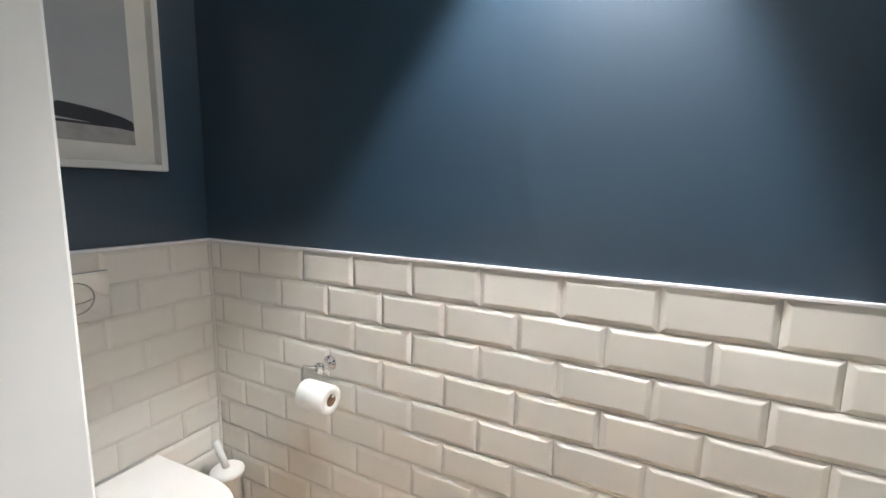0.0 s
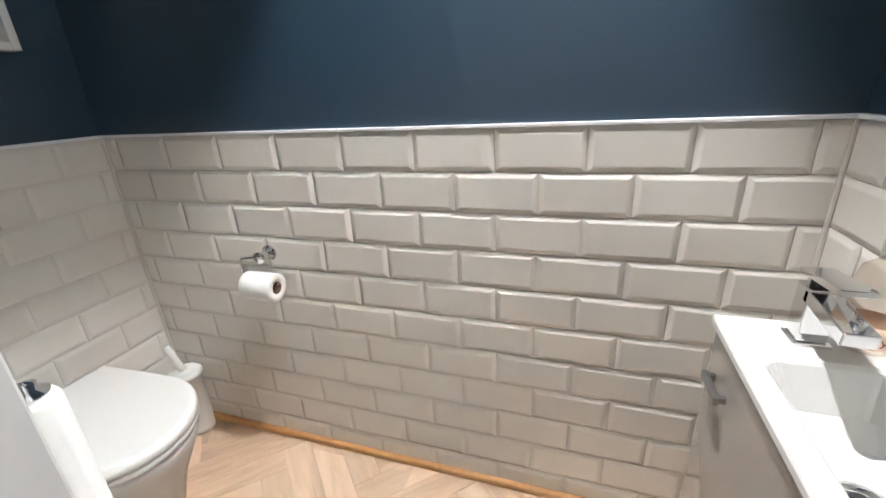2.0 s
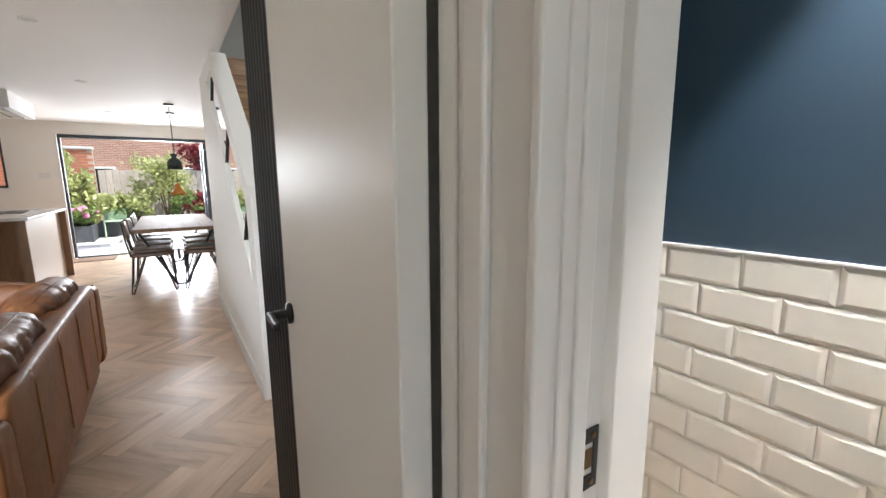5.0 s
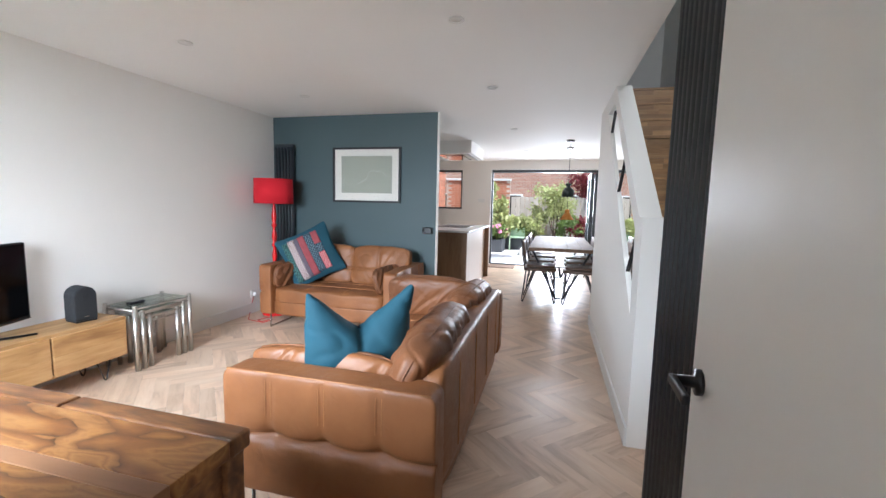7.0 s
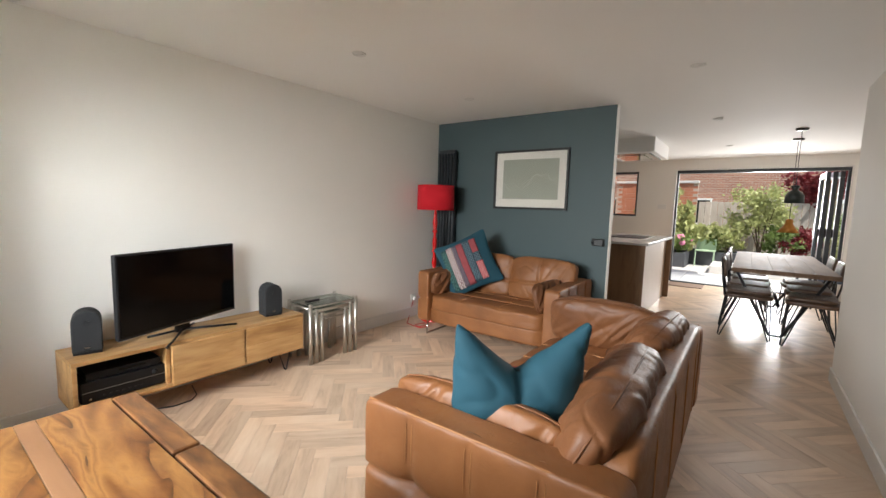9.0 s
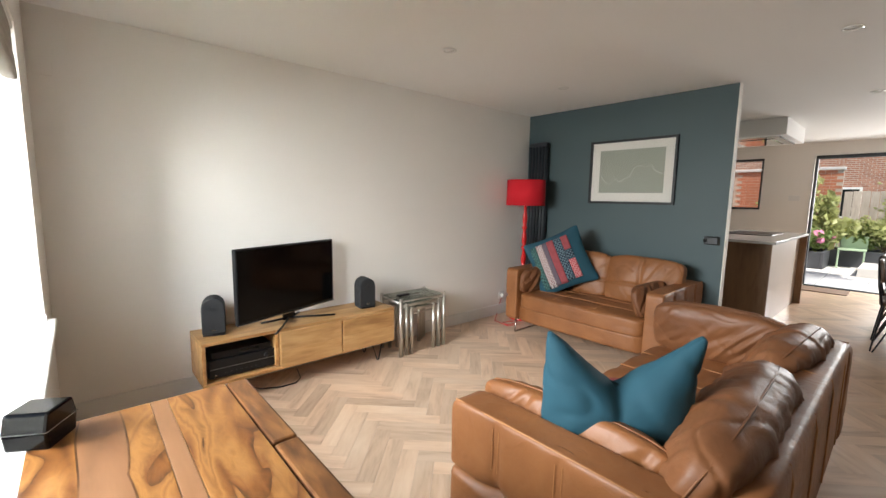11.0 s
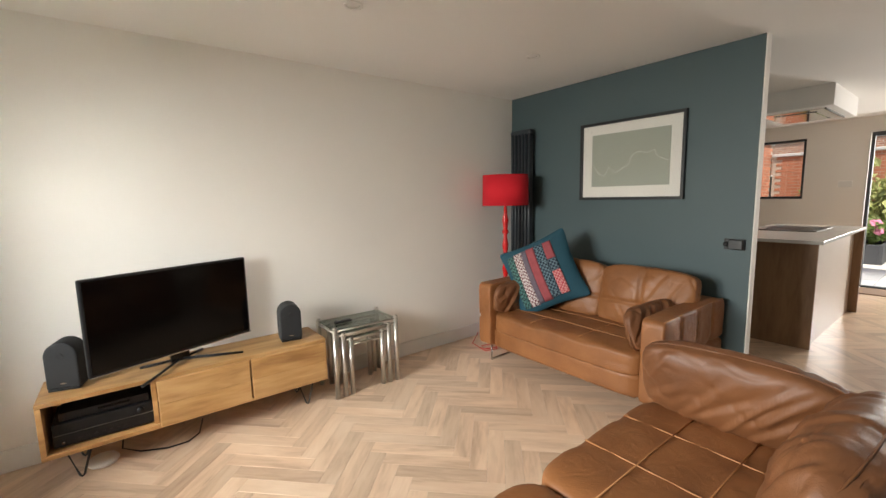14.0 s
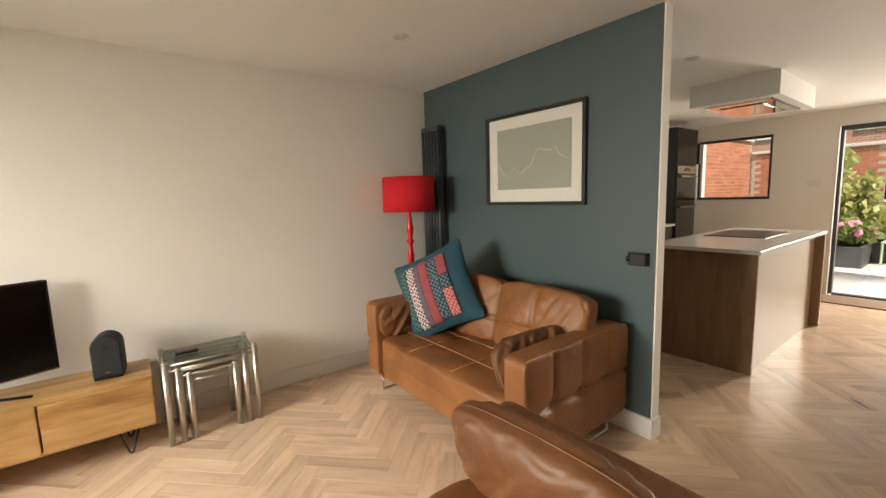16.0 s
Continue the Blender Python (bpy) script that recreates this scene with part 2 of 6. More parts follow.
M["tile"] = material("glazed_tile", (0.74, 0.708, 0.65), 0.10, var=0.02, scale=9, bump=0.02, fine=30, per_object=0.03)
M["grout"] = material("grout", (0.70, 0.67, 0.61), 0.9, var=0.08, scale=30, bump=0.2, fine=200)
M["ceramic"] = material("white_ceramic", (0.74, 0.73, 0.705), 0.08, var=0.01, scale=4, bump=0.0)
M["lacquer"] = material("gloss_greige_lacquer", (0.36, 0.33, 0.295), 0.03, var=0.01, scale=4, bump=0.0, coat=1.0, spec=1.0)
M["pale_panel"] = material("pale_matt_panel", (0.50, 0.40, 0.31), 0.4, var=0.02, scale=4, bump=0.02)
M["plastic"] = material("white_plastic", (0.78, 0.77, 0.74), 0.35, var=0.02, scale=8, bump=0.02)
M["trim_white"] = material("bright_edge_trim", (0.86, 0.855, 0.87), 0.25, var=0.01, scale=8, bump=0.0)
M["chrome"] = material("chrome", (0.78, 0.79, 0.80), 0.07, 1.0, var=0.02, scale=10, bump=0.0)
M["steel"] = material("brushed_steel", (0.55, 0.54, 0.52), 0.22, 1.0, var=0.05, scale=12, bump=0.03, fine=120, stretch=(1, 1, 0.1))
M["grey_metal"] = material("grey_handle_metal", (0.32, 0.32, 0.31), 0.35, 1.0, var=0.05)
M["black"] = material("black_metal", (0.012, 0.012, 0.013), 0.38, 0.0, var=0.15, scale=20, bump=0.04)
M["anthracite"] = material("anthracite_enamel", (0.030, 0.036, 0.042), 0.40, 0.0, var=0.08, scale=6, bump=0.03)
M["black_plastic"] = material("black_plastic", (0.011, 0.011, 0.012), 0.42, var=0.1, scale=14, bump=0.05, spec=0.3)
M["cloth_grille"] = material("charcoal_speaker_cloth", (0.017, 0.018, 0.020), 0.85, var=0.12, scale=40, bump=0.25, fine=900)
M["screen"] = material("tv_screen", (0.003, 0.003, 0.0035), 0.12, var=0.05, scale=3, bump=0.0, spec=0.22)
M["leather"] = hide("tan_leather", (0.285, 0.112, 0.038), (0.19, 0.070, 0.022), 0.48)
M["leather_dark"] = hide("worn_brown_leather", (0.205, 0.080, 0.030), (0.130, 0.048, 0.018), 0.52)
M["thread"] = material("tan_thread", (0.42, 0.19, 0.075), 0.6, var=0.1)
M["teal_cloth"] = material("teal_linen", (0.009, 0.063, 0.092), 0.80, var=0.14, scale=7, bump=0.3, fine=700)
M["red"] = material("red_gloss_lacquer", (0.62, 0.012, 0.012), 0.22, var=0.05, scale=6, bump=0.0)
M["red_cloth"] = material("red_lampshade_cloth", (0.62, 0.008, 0.020), 0.85, var=0.07, scale=5, bump=0.2, fine=500)
M["cable_red"] = material("red_flex", (0.55, 0.02, 0.02), 0.6, var=0.1)
M["mount"] = material("white_mount_card", (0.74, 0.72, 0.66), 0.9, var=0.02)
M["print_green"] = material("sage_print", (0.34, 0.36, 0.30), 0.9, var=0.05, scale=4, bump=0.02)
M["print_line"] = material("pale_print_line", (0.60, 0.60, 0.52), 0.9, var=0.05)
M["photo_sky"] = material("grey_photo_sky", (0.40, 0.41, 0.42), 0.5, var=0.15, scale=3, bump=0)
M["photo_dark"] = material("dark_photo_ink", (0.03, 0.035, 0.045), 0.5, var=0.4, scale=18, bump=0)
M["photo_sand"] = material("pale_photo_sand", (0.36, 0.355, 0.35), 0.5, var=0.35, scale=25, bump=0)
M["oak_block"] = timber("pale_oak_block", (0.43, 0.278, 0.185), (0.685, 0.493, 0.345), (0.80, 0.62, 0.465), 0.31, "x", 6.0, per_object=0.12, coat=0.18, knots=4.2, warp=1.2, contrast=0.85, fine=0.30)
M["oak_joined"] = timber("pale_oak_joined", (0.43, 0.278, 0.185), (0.685, 0.493, 0.345), (0.80, 0.62, 0.465), 0.31, "x", 6.0, per_object=0.12, coat=0.18, knots=4.2, warp=1.2, contrast=0.85, fine=0.30, island=True)
M["slab"] = material("dark_subfloor", (0.16, 0.11, 0.07), 0.9, var=0.1)
M["bead"] = timber("orange_pine_bead", (0.42, 0.21, 0.08), (0.52, 0.28, 0.11), (0.60, 0.34, 0.15), 0.45, "x", 6.0)
M["mango"] = timber("golden_mango_wood", (0.30, 0.145, 0.050), (0.48, 0.27, 0.105), (0.60, 0.37, 0.17), 0.42, "x", 3.4, per_object=0.16, warp=2.8, contrast=1.35)
M["sheesham"] = timber("figured_sheesham", (0.060, 0.023, 0.009), (0.165, 0.068, 0.024), (0.30, 0.135, 0.046), 0.36, "y", 7.5, per_object=0.12, coat=0.04, warp=4.0, contrast=1.15, pull=0.24, fine=0.40)
M["sheesham_figure"] = figured("figured_sheesham_top", ((0.085, 0.030, 0.010), (0.165, 0.060, 0.017), (0.250, 0.100, 0.028), (0.360, 0.168, 0.050)))
M["sheesham_sap"] = timber("pale_sheesham_sapwood", (0.15, 0.066, 0.030), (0.25, 0.120, 0.056), (0.33, 0.170, 0.085), 0.36, "y", 2.6, per_object=0.08, coat=0.05, warp=1.6, contrast=0.9, pull=0.22, fine=0.5)
M["walnut"] = timber("walnut_veneer", (0.18, 0.095, 0.045), (0.265, 0.150, 0.078), (0.34, 0.20, 0.105), 0.4, "z", 4.0)
M["stair_oak"] = timber("stair_oak", (0.30, 0.165, 0.075), (0.50, 0.30, 0.145), (0.62, 0.40, 0.21), 0.4, "y", 5.0, per_object=0.26, coat=0.1, knots=3.0)
M["table_wood"] = timber("dark_table_wood", (0.10, 0.06, 0.04), (0.17, 0.11, 0.075), (0.21, 0.14, 0.095), 0.7, "x", 3.0, coat=0.0)
M["table_wood"].node_tree.nodes["Principled BSDF"].inputs["Specular IOR Level"].default_value = 0.05
M["nickel"] = material("satin_nickel", (0.60, 0.575, 0.53), 0.36, 1.0, var=0.06, scale=10, bump=0.0)
M["worktop"] = material("pale_stone_worktop", (0.66, 0.64, 0.61), 0.25, var=0.04, scale=14, bump=0.02)
M["cabinet"] = material("black_cabinet", (0.010, 0.010, 0.011), 0.35, var=0.1, bump=0.02)
M["hob"] = material("black_glass_hob", (0.010, 0.010, 0.012), 0.3, var=0.02, bump=0, spec=0.15)
M["oven_glass"] = material("dark_oven_glass", (0.02, 0.02, 0.02), 0.04, var=0.02, bump=0)
M["amber"] = material("amber_metal", (0.42, 0.17, 0.03), 0.3, 0.5, var=0.1)
M["pend_black"] = material("dark_green_pendant", (0.012, 0.020, 0.018), 0.35, var=0.1)
M["seat_leather"] = hide("dark_seat_leather", (0.10, 0.055, 0.032), (0.055, 0.030, 0.018))
M["grey_fabric"] = material("blue_grey_fabric", (0.13, 0.17, 0.23), 0.9, var=0.12, scale=14, bump=0.3, fine=500)
M["mirror"] = material("silvered_glass", (0.86, 0.88, 0.87), 0.02, 1.0, var=0.01, bump=0.0)


def check(name, one, two, scale):
    """A woven check of two colours."""
    m = material(name, one, 0.9, bump=0.25, fine=500)
    n, l = m.node_tree.nodes, m.node_tree.links
    ck, tc = n.new("ShaderNodeTexChecker"), n.new("ShaderNodeTexCoord")
    ck.inputs["Scale"].default_value = scale
    ck.inputs["Color1"].default_value, ck.inputs["Color2"].default_value = (*one, 1), (*two, 1)
    l.new(tc.outputs["Object"], ck.inputs["Vector"])
    l.new(ck.outputs["Color"], n["Principled BSDF"].inputs["Base Color"])
    return m


M["pane"] = glass("window_glass")
M["smoke_glass"] = glass("table_glass", (0.72, 0.78, 0.75))
M["bottle"] = glass("bottle_glass", (0.92, 0.88, 0.84), 0.02)
M["honey"] = material("peach_soap_label", (0.72, 0.54, 0.42), 0.5, var=0.06)
M["honey_ink"] = material("brown_label_ink", (0.28, 0.09, 0.045), 0.6, var=0.1)
M["paper"] = material("tissue_paper", (0.80, 0.79, 0.76), 0.95, var=0.03, scale=20, bump=0.3, fine=250)
M["card"] = material("brown_card", (0.20, 0.12, 0.07), 0.9, var=0.1)
M["brass"] = material("aged_brass", (0.26, 0.16, 0.08), 0.35, 1.0, var=0.2, scale=60)
M["blind"] = material("taupe_blind_cloth", (0.40, 0.36, 0.31), 0.9, var=0.08, scale=10, bump=0.2, fine=400)
M["spot_glow"] = glow("lit_downlight", (1.0, 0.88, 0.72), 14)
M["spot_off"] = material("frosted_lamp_glass", (0.80, 0.79, 0.76), 0.3, var=0.02)
M["paving"] = material("pale_stone_paving", (0.50, 0.49, 0.47), 0.8, var=0.14, scale=3, bump=0.3, fine=60, per_object=0.10)
M["ground"] = material("garden_soil_and_grass", (0.10, 0.13, 0.06), 0.95, var=0.3, scale=2, bump=0.4, fine=30)
M["planter"] = material("charcoal_planter", (0.055, 0.060, 0.068), 0.6, var=0.1, scale=6, bump=0.1)
M["brick"] = material("red_brick", (0.40, 0.165, 0.095), 0.9, var=0.22, scale=14, bump=0.4, fine=140, per_object=0.22)
M["brick_joined"] = material("red_brick_joined", (0.40, 0.165, 0.095), 0.9, var=0.35, scale=9, bump=0.4, fine=140)
def coursed(name, one, two, mortar):
    """Far brickwork: stretcher courses on faces that look along x."""
    m = material(name, one, 0.9, bump=0.2, fine=60)
    n, l = m.node_tree.nodes, m.node_tree.links
    tc, sep, com, bk = n.new("ShaderNodeTexCoord"), n.new("ShaderNodeSeparateXYZ"), n.new("ShaderNodeCombineXYZ"), n.new("ShaderNodeTexBrick")
    l.new(tc.outputs["Object"], sep.inputs[0]), l.new(sep.outputs["Y"], com.inputs["X"]), l.new(sep.outputs["Z"], com.inputs["Y"])
    l.new(com.outputs[0], bk.inputs["Vector"])
    bk.inputs["Color1"].default_value, bk.inputs["Color2"].default_value, bk.inputs["Mortar"].default_value = (*one, 1), (*two, 1), (*mortar, 1)
    bk.inputs["Scale"].default_value, bk.inputs["Brick Width"].default_value, bk.inputs["Row Height"].default_value, bk.inputs["Mortar Size"].default_value = 1.0, 0.225, 0.075, 0.008
    l.new(bk.outputs["Color"], n["Principled BSDF"].inputs["Base Color"])
    return m


M["house_brick"] = coursed("house_brick", (0.42, 0.19, 0.12), (0.30, 0.125, 0.08), (0.48, 0.42, 0.36))
M["mortar"] = material("mortar", (0.42, 0.36, 0.30), 0.95, var=0.1, scale=20, bump=0.3)
M["fence"] = timber("weathered_fence", (0.36, 0.31, 0.26), (0.46, 0.41, 0.35), (0.55, 0.50, 0.43), 0.8, "z", 5.0, per_object=0.12)
M["leaf"] = material("green_leaf", (0.16, 0.23, 0.06), 0.5, var=0.45, scale=5, bump=0.05, thin=0.4)
M["leaf_light"] = material("yellow_green_leaf", (0.40, 0.43, 0.18), 0.5, var=0.35, scale=5, bump=0.05, thin=0.4)
M["leaf_red"] = material("maple_red_leaf", (0.20, 0.030, 0.035), 0.5, var=0.35, scale=5, bump=0.05, thin=0.4)
M["petal"] = material("pink_petal", (0.60, 0.20, 0.33), 0.6, var=0.3, scale=9, bump=0.05)
M["bark"] = material("bark", (0.11, 0.075, 0.05), 0.95, var=0.25, scale=20, bump=0.5, fine=70, stretch=(1, 1, 0.2))
M["roof"] = material("roof_tile", (0.16, 0.08, 0.06), 0.85, var=0.2, scale=8, bump=0.3)
M["blue"] = material("blue_plastic", (0.10, 0.32, 0.55), 0.5, var=0.1)
M["green_plastic"] = material("green_plastic", (0.34, 0.46, 0.32), 0.45, var=0.1)
M["toe"] = material("teal_plastic", (0.03, 0.22, 0.26), 0.4, var=0.05)

# ---- mesh tools ----
def part(name, bm, mat, parent=None, label="", smooth=False):
    me = bpy.data.meshes.new(name)
    bm.to_mesh(me)
    bm.free()
    me.materials.append(M[mat])
    if smooth:
        me.polygons.foreach_set("use_smooth", [True] * len(me.polygons))
    ob = new(name, me)
    ob.parent = parent
    if label:
        ob["label"] = label
    return ob


def thing(name, m, label, category, group="", kind=""):
    ob = new(name)
    ob.empty_display_size = 0.1
    ob.matrix_world = m
    return tagged(ob, label, category, group, kind)


def setting(name, bm, mat, label, category="", smooth=False):
    return tagged(part(name, bm, mat, None, label, smooth), label, category or name.split("_")[0], kind="structure")


def box(a, b, bevel=0.0, bm=None, seg=2):
    """A box between two corners, its edges rounded."""
    bm = bm or bmesh.new()
    lo, hi = [min(p) for p in zip(a, b)], [max(p) for p in zip(a, b)]
    mid, size = [(p + q) / 2 for p, q in zip(lo, hi)], [q - p for p, q in zip(lo, hi)]
    r = bmesh.ops.create_cube(bm, size=1, matrix=Matrix.Translation(mid) @ Matrix.Diagonal((*size, 1)))
    if bevel:
        edges = {e for v in r["verts"] for e in v.link_edges}
        bmesh.ops.bevel(bm, geom=list(edges), offset=min(bevel, min(size) * 0.45), segments=seg, affect="EDGES", profile=0.5)
    return bm


def boxes(*pairs, bevel=0.0):
    bm = bmesh.new()
    for a, b in pairs:
        box(a, b, bevel, bm)
    return bm


def rod(p, q, r, bm=None, seg=12, r2=None):
    bm = bm or bmesh.new()
    p, q = Vector(p), Vector(q)
    m = Matrix.Translation((p + q) / 2) @ (q - p).to_track_quat("Z", "Y").to_matrix().to_4x4()
    bmesh.ops.create_cone(bm, cap_ends=True, segments=seg, radius1=r, radius2=r if r2 is None else r2, depth=(q - p).length, matrix=m)
    return bm


def tube(points, r, seg=8, bm=None, closed=False):
    """A round tube along a line of points."""
    bm = bm or bmesh.new()
    pts = [Vector(p) for p in points]
    n, rings = len(pts), []
    for i, p in enumerate(pts):
        a = pts[(i - 1) % n] if closed or i else p
        b = pts[(i + 1) % n] if closed or i < n - 1 else p
        d = (b - a).normalized()
        up = Vector((0, 0, 1)) if abs(d.z) < 0.95 else Vector((1, 0, 0))
        s = d.cross(up).normalized()
        t = s.cross(d)
        rings.append([bm.verts.new(p + r * (math.cos(k * math.tau / seg) * s + math.sin(k * math.tau / seg) * t)) for k in range(seg)])
    for i in range(n if closed else n - 1):
        u, v = rings[i], rings[(i + 1) % n]
        for k in range(seg):
            bm.faces.new((u[k], u[(k + 1) % seg], v[(k + 1) % seg], v[k]))
    if not closed:
        bm.faces.new(rings[0][::-1]), bm.faces.new(rings[-1])
    bmesh.ops.recalc_face_normals(bm, faces=bm.faces)
    return bm


def lathe(profile, seg=24, at=(0, 0, 0), bm=None):
    """A turned shape: (radius, height) pairs about the z axis."""
    bm = bm or bmesh.new()
    rings = [[bm.verts.new((at[0] + max(r, 1e-4) * math.cos(k * math.tau / seg), at[1] + max(r, 1e-4) * math.sin(k * math.tau / seg), at[2] + z)) for k in range(seg)] for r, z in profile]
    for u, v in zip(rings, rings[1:]):
        for k in range(seg):
            bm.faces.new((u[k], u[(k + 1) % seg], v[(k + 1) % seg], v[k]))
    bmesh.ops.recalc_face_normals(bm, faces=bm.faces)
    return bm


def prism(outline, axis, lo, hi, bevel=0.0, bm=None):
    """An outline in the plane across an axis, drawn out along it."""
    bm = bm or bmesh.new()
    put = {"x": lambda a, b, c: (c, a, b), "y": lambda a, b, c: (a, c, b), "z": lambda a, b, c: (a, b, c)}[axis]
    u = [bm.verts.new(put(a, b, lo)) for a, b in outline]
    v = [bm.verts.new(put(a, b, hi)) for a, b in outline]
    k = len(outline)
    fs = [bm.faces.new(u), bm.faces.new(v[::-1])] + [bm.faces.new((u[i], v[i], v[(i + 1) % k], u[(i + 1) % k])) for i in range(k)]
    bmesh.ops.recalc_face_normals(bm, faces=fs)
    if bevel:
        bmesh.ops.bevel(bm, geom=list({e for f in fs for e in f.edges}), offset=bevel, segments=2, affect="EDGES", profile=0.5)
    return bm


def puff(size, n=5.0, cuts=14, m=None, wrinkle=0.0, freq=6.0, seed=0, shape=None):
    """A stuffed body: a rounded box of that size with slack folds; shape moves each point (-1..1) further."""
    bm = bmesh.new()
    bmesh.ops.create_cube(bm, size=2)
    bmesh.ops.subdivide_edges(bm, edges=bm.edges[:], cuts=cuts, use_grid_fill=True)
    half = Vector(size) / 2
    off = Vector((seed * 3.1, seed * 1.7, seed * 5.3))
    for v in bm.verts:
        p = v.co.copy()
        k = max(abs(c) for c in p) / (sum(abs(c) ** n for c in p) ** (1 / n))
        q = p * k
        w = Vector([q[i] * half[i] for i in range(3)])
        if shape:
            w = shape(q, w)
        if wrinkle:
            d = noise.noise((w + off) * freq) + 0.5 * noise.noise((w + off) * freq * 2.3)
            fold = abs(noise.noise((w * 1.0 + off * 2) * freq * 0.8))
            w = w + q.normalized() * (wrinkle * d - wrinkle * 0.8 * max(0, 0.12 - fold) / 0.12)
        v.co = w
    if m is not None:
        bm.transform(m)
    return bm


def wall_with_holes(axis, lo, hi, u0, u1, z0, z1, holes):
    """A wall of thickness lo..hi across an axis, with rectangular openings (u0, u1, z0, z1) cut right through."""
    bm = bmesh.new()
    us = sorted({u0, u1, *[h[0] for h in holes], *[h[1] for h in holes]})
    zs = sorted({z0, z1, *[h[2] for h in holes], *[h[3] for h in holes]})
    us, zs = [u for u in us if u0 <= u <= u1], [z for z in zs if z0 <= z <= z1]
    solid = {(i, j): not any(h[0] <= (us[i] + us[i + 1]) / 2 <= h[1] and h[2] <= (zs[j] + zs[j + 1]) / 2 <= h[3] for h in holes) for i in range(len(us) - 1) for j in range(len(zs) - 1)}
    put = (lambda c, u, z: (c, u, z)) if axis == "x" else (lambda c, u, z: (u, c, z))
    verts = {}

    def vert(c, u, z):
        if (c, u, z) not in verts:
            verts[(c, u, z)] = bm.verts.new(put(c, u, z))
        return verts[(c, u, z)]

    for (i, j), s in solid.items():
        if not s:
            continue
        a, b, c, d = us[i], us[i + 1], zs[j], zs[j + 1]
        for k in (lo, hi):
            bm.faces.new([vert(k, *p) for p in ((a, c), (b, c), (b, d), (a, d))])
        for (di, dj), e in (((-1, 0), ((a, c), (a, d))), ((1, 0), ((b, c), (b, d))), ((0, -1), ((a, c), (b, c))), ((0, 1), ((a, d), (b, d)))):
            if not solid.get((i + di, j + dj), False):
                bm.faces.new([vert(lo, *e[0]), vert(lo, *e[1]), vert(hi, *e[1]), vert(hi, *e[0])])
    bmesh.ops.recalc_face_normals(bm, faces=bm.faces)
    return bm

# ---- structure ----
CEIL, TILE_Y, YN, YS = 2.30, 0.995, 0.95, -3.69
X_FRONT, X_BACK, TEAL_X = -0.36, -9.41, -4.59
WC_Y, WC_I, WC_E, WC_N = 0.048, 0.170, 0.570, 1.015

setting("wall_south", box((X_BACK - 0.3, YS - 0.25, -0.1), (0.1, YS, 5.2)), "wall", "long white painted plaster wall of the lounge", "wall")
setting("wall_north", box((X_BACK - 0.3, YN, -0.1), (-1.48, YN + 0.25, 5.2)), "wall", "white painted party wall beside the stairs", "wall")
setting("wall_north_front", box((-1.48, WC_N, -0.1), (1.4, YN + 0.25, 5.2)), "wall", "white painted party wall behind the cloakroom", "wall")
setting("wall_front", wall_with_holes("x", X_FRONT, -0.08, YS, -0.85, -0.1, 5.2, [(-3.20, -1.30, 0.72, 2.06)]), "wall", "white painted front wall with the lounge window", "wall")
setting("wall_hall_side", box((-0.08, -0.95, -0.1), (1.4, -0.85, CEIL)), "wall", "white painted side wall of the entrance hall", "wall")
# The hole in the hall's end is unseen, cut for the added lamp.
setting("wall_hall_end", wall_with_holes("x", 1.3, 1.4, -0.85, WC_N, -0.1, CEIL, [(-0.68, -0.08, 0.95, 2.0)]), "wall", "white painted end wall of the entrance hall with an added opening", "wall")
setting("wall_lounge_door", wall_with_holes("x", X_FRONT, -0.26, -0.85, WC_Y, -0.1, CEIL, [(-0.815, -0.03, -0.1, 2.04)]), "wall", "white painted wall with the lounge doorway", "wall")
setting("wall_wc_door", wall_with_holes("y", WC_Y, WC_I, X_FRONT, 1.3, -0.1, CEIL, [(-0.30, 0.47, -0.1, 2.04)]), "wall", "white painted wall with the cloakroom doorway", "wall")
setting("wall_wc_side", box((-1.48, 0.03, -0.1), (X_FRONT, 0.112, CEIL)), "wall", "white painted wall behind the open lounge door", "wall")
setting("wall_wc_west", box((-1.48, 0.112, -0.1), (-1.37, WC_N, CEIL)), "wall", "white wall between cloakroom and stair foot", "wall")
setting("wall_wc_east", box((WC_E + 0.024, WC_I, -0.1), (WC_E + 0.12, WC_N, CEIL)), "wall", "white wall at the cloakroom end", "wall")
setting("wall_teal", box((TEAL_X - 0.075, YS, -0.1), (TEAL_X, -1.62, CEIL), 0.003), "teal", "dark teal painted dividing wall in the lounge", "wall")
setting("wall_teal_end", box((TEAL_X - 0.077, -1.6195, -0.1), (TEAL_X - 0.004, -1.612, CEIL)), "wall", "white painted end of the teal wall", "wall")
setting("wall_back", wall_with_holes("x", X_BACK - 0.3, X_BACK, YS, YN, -0.1, 5.2, [(-3.30, -2.38, 1.22, 2.09), (-1.72, 0.66, -0.02, 2.10)]), "wall", "white painted rear wall with garden doors and kitchen window", "wall")
# Ceiling with the stair opening left out of it.
setting("ceiling", boxes(((X_BACK, YS, CEIL), (X_FRONT, 0.16, CEIL + 0.24)), ((X_BACK, 0.16, CEIL), (-4.95, YN, CEIL + 0.24)), ((-1.48, 0.16, CEIL), (-1.48 + 0.11, YN, CEIL + 0.24)), ((-1.37, 0.16, CEIL), (X_FRONT, WC_N, CEIL + 0.24)), ((X_FRONT, -0.85, CEIL), (1.3, WC_N, CEIL + 0.24))), "ceiling", "flat white painted ceiling", "ceiling")
setting("ceiling_upper", box((X_BACK, YS, 5.0), (1.3, WC_N, 5.1)), "ceiling", "white ceiling above the stairs", "ceiling")
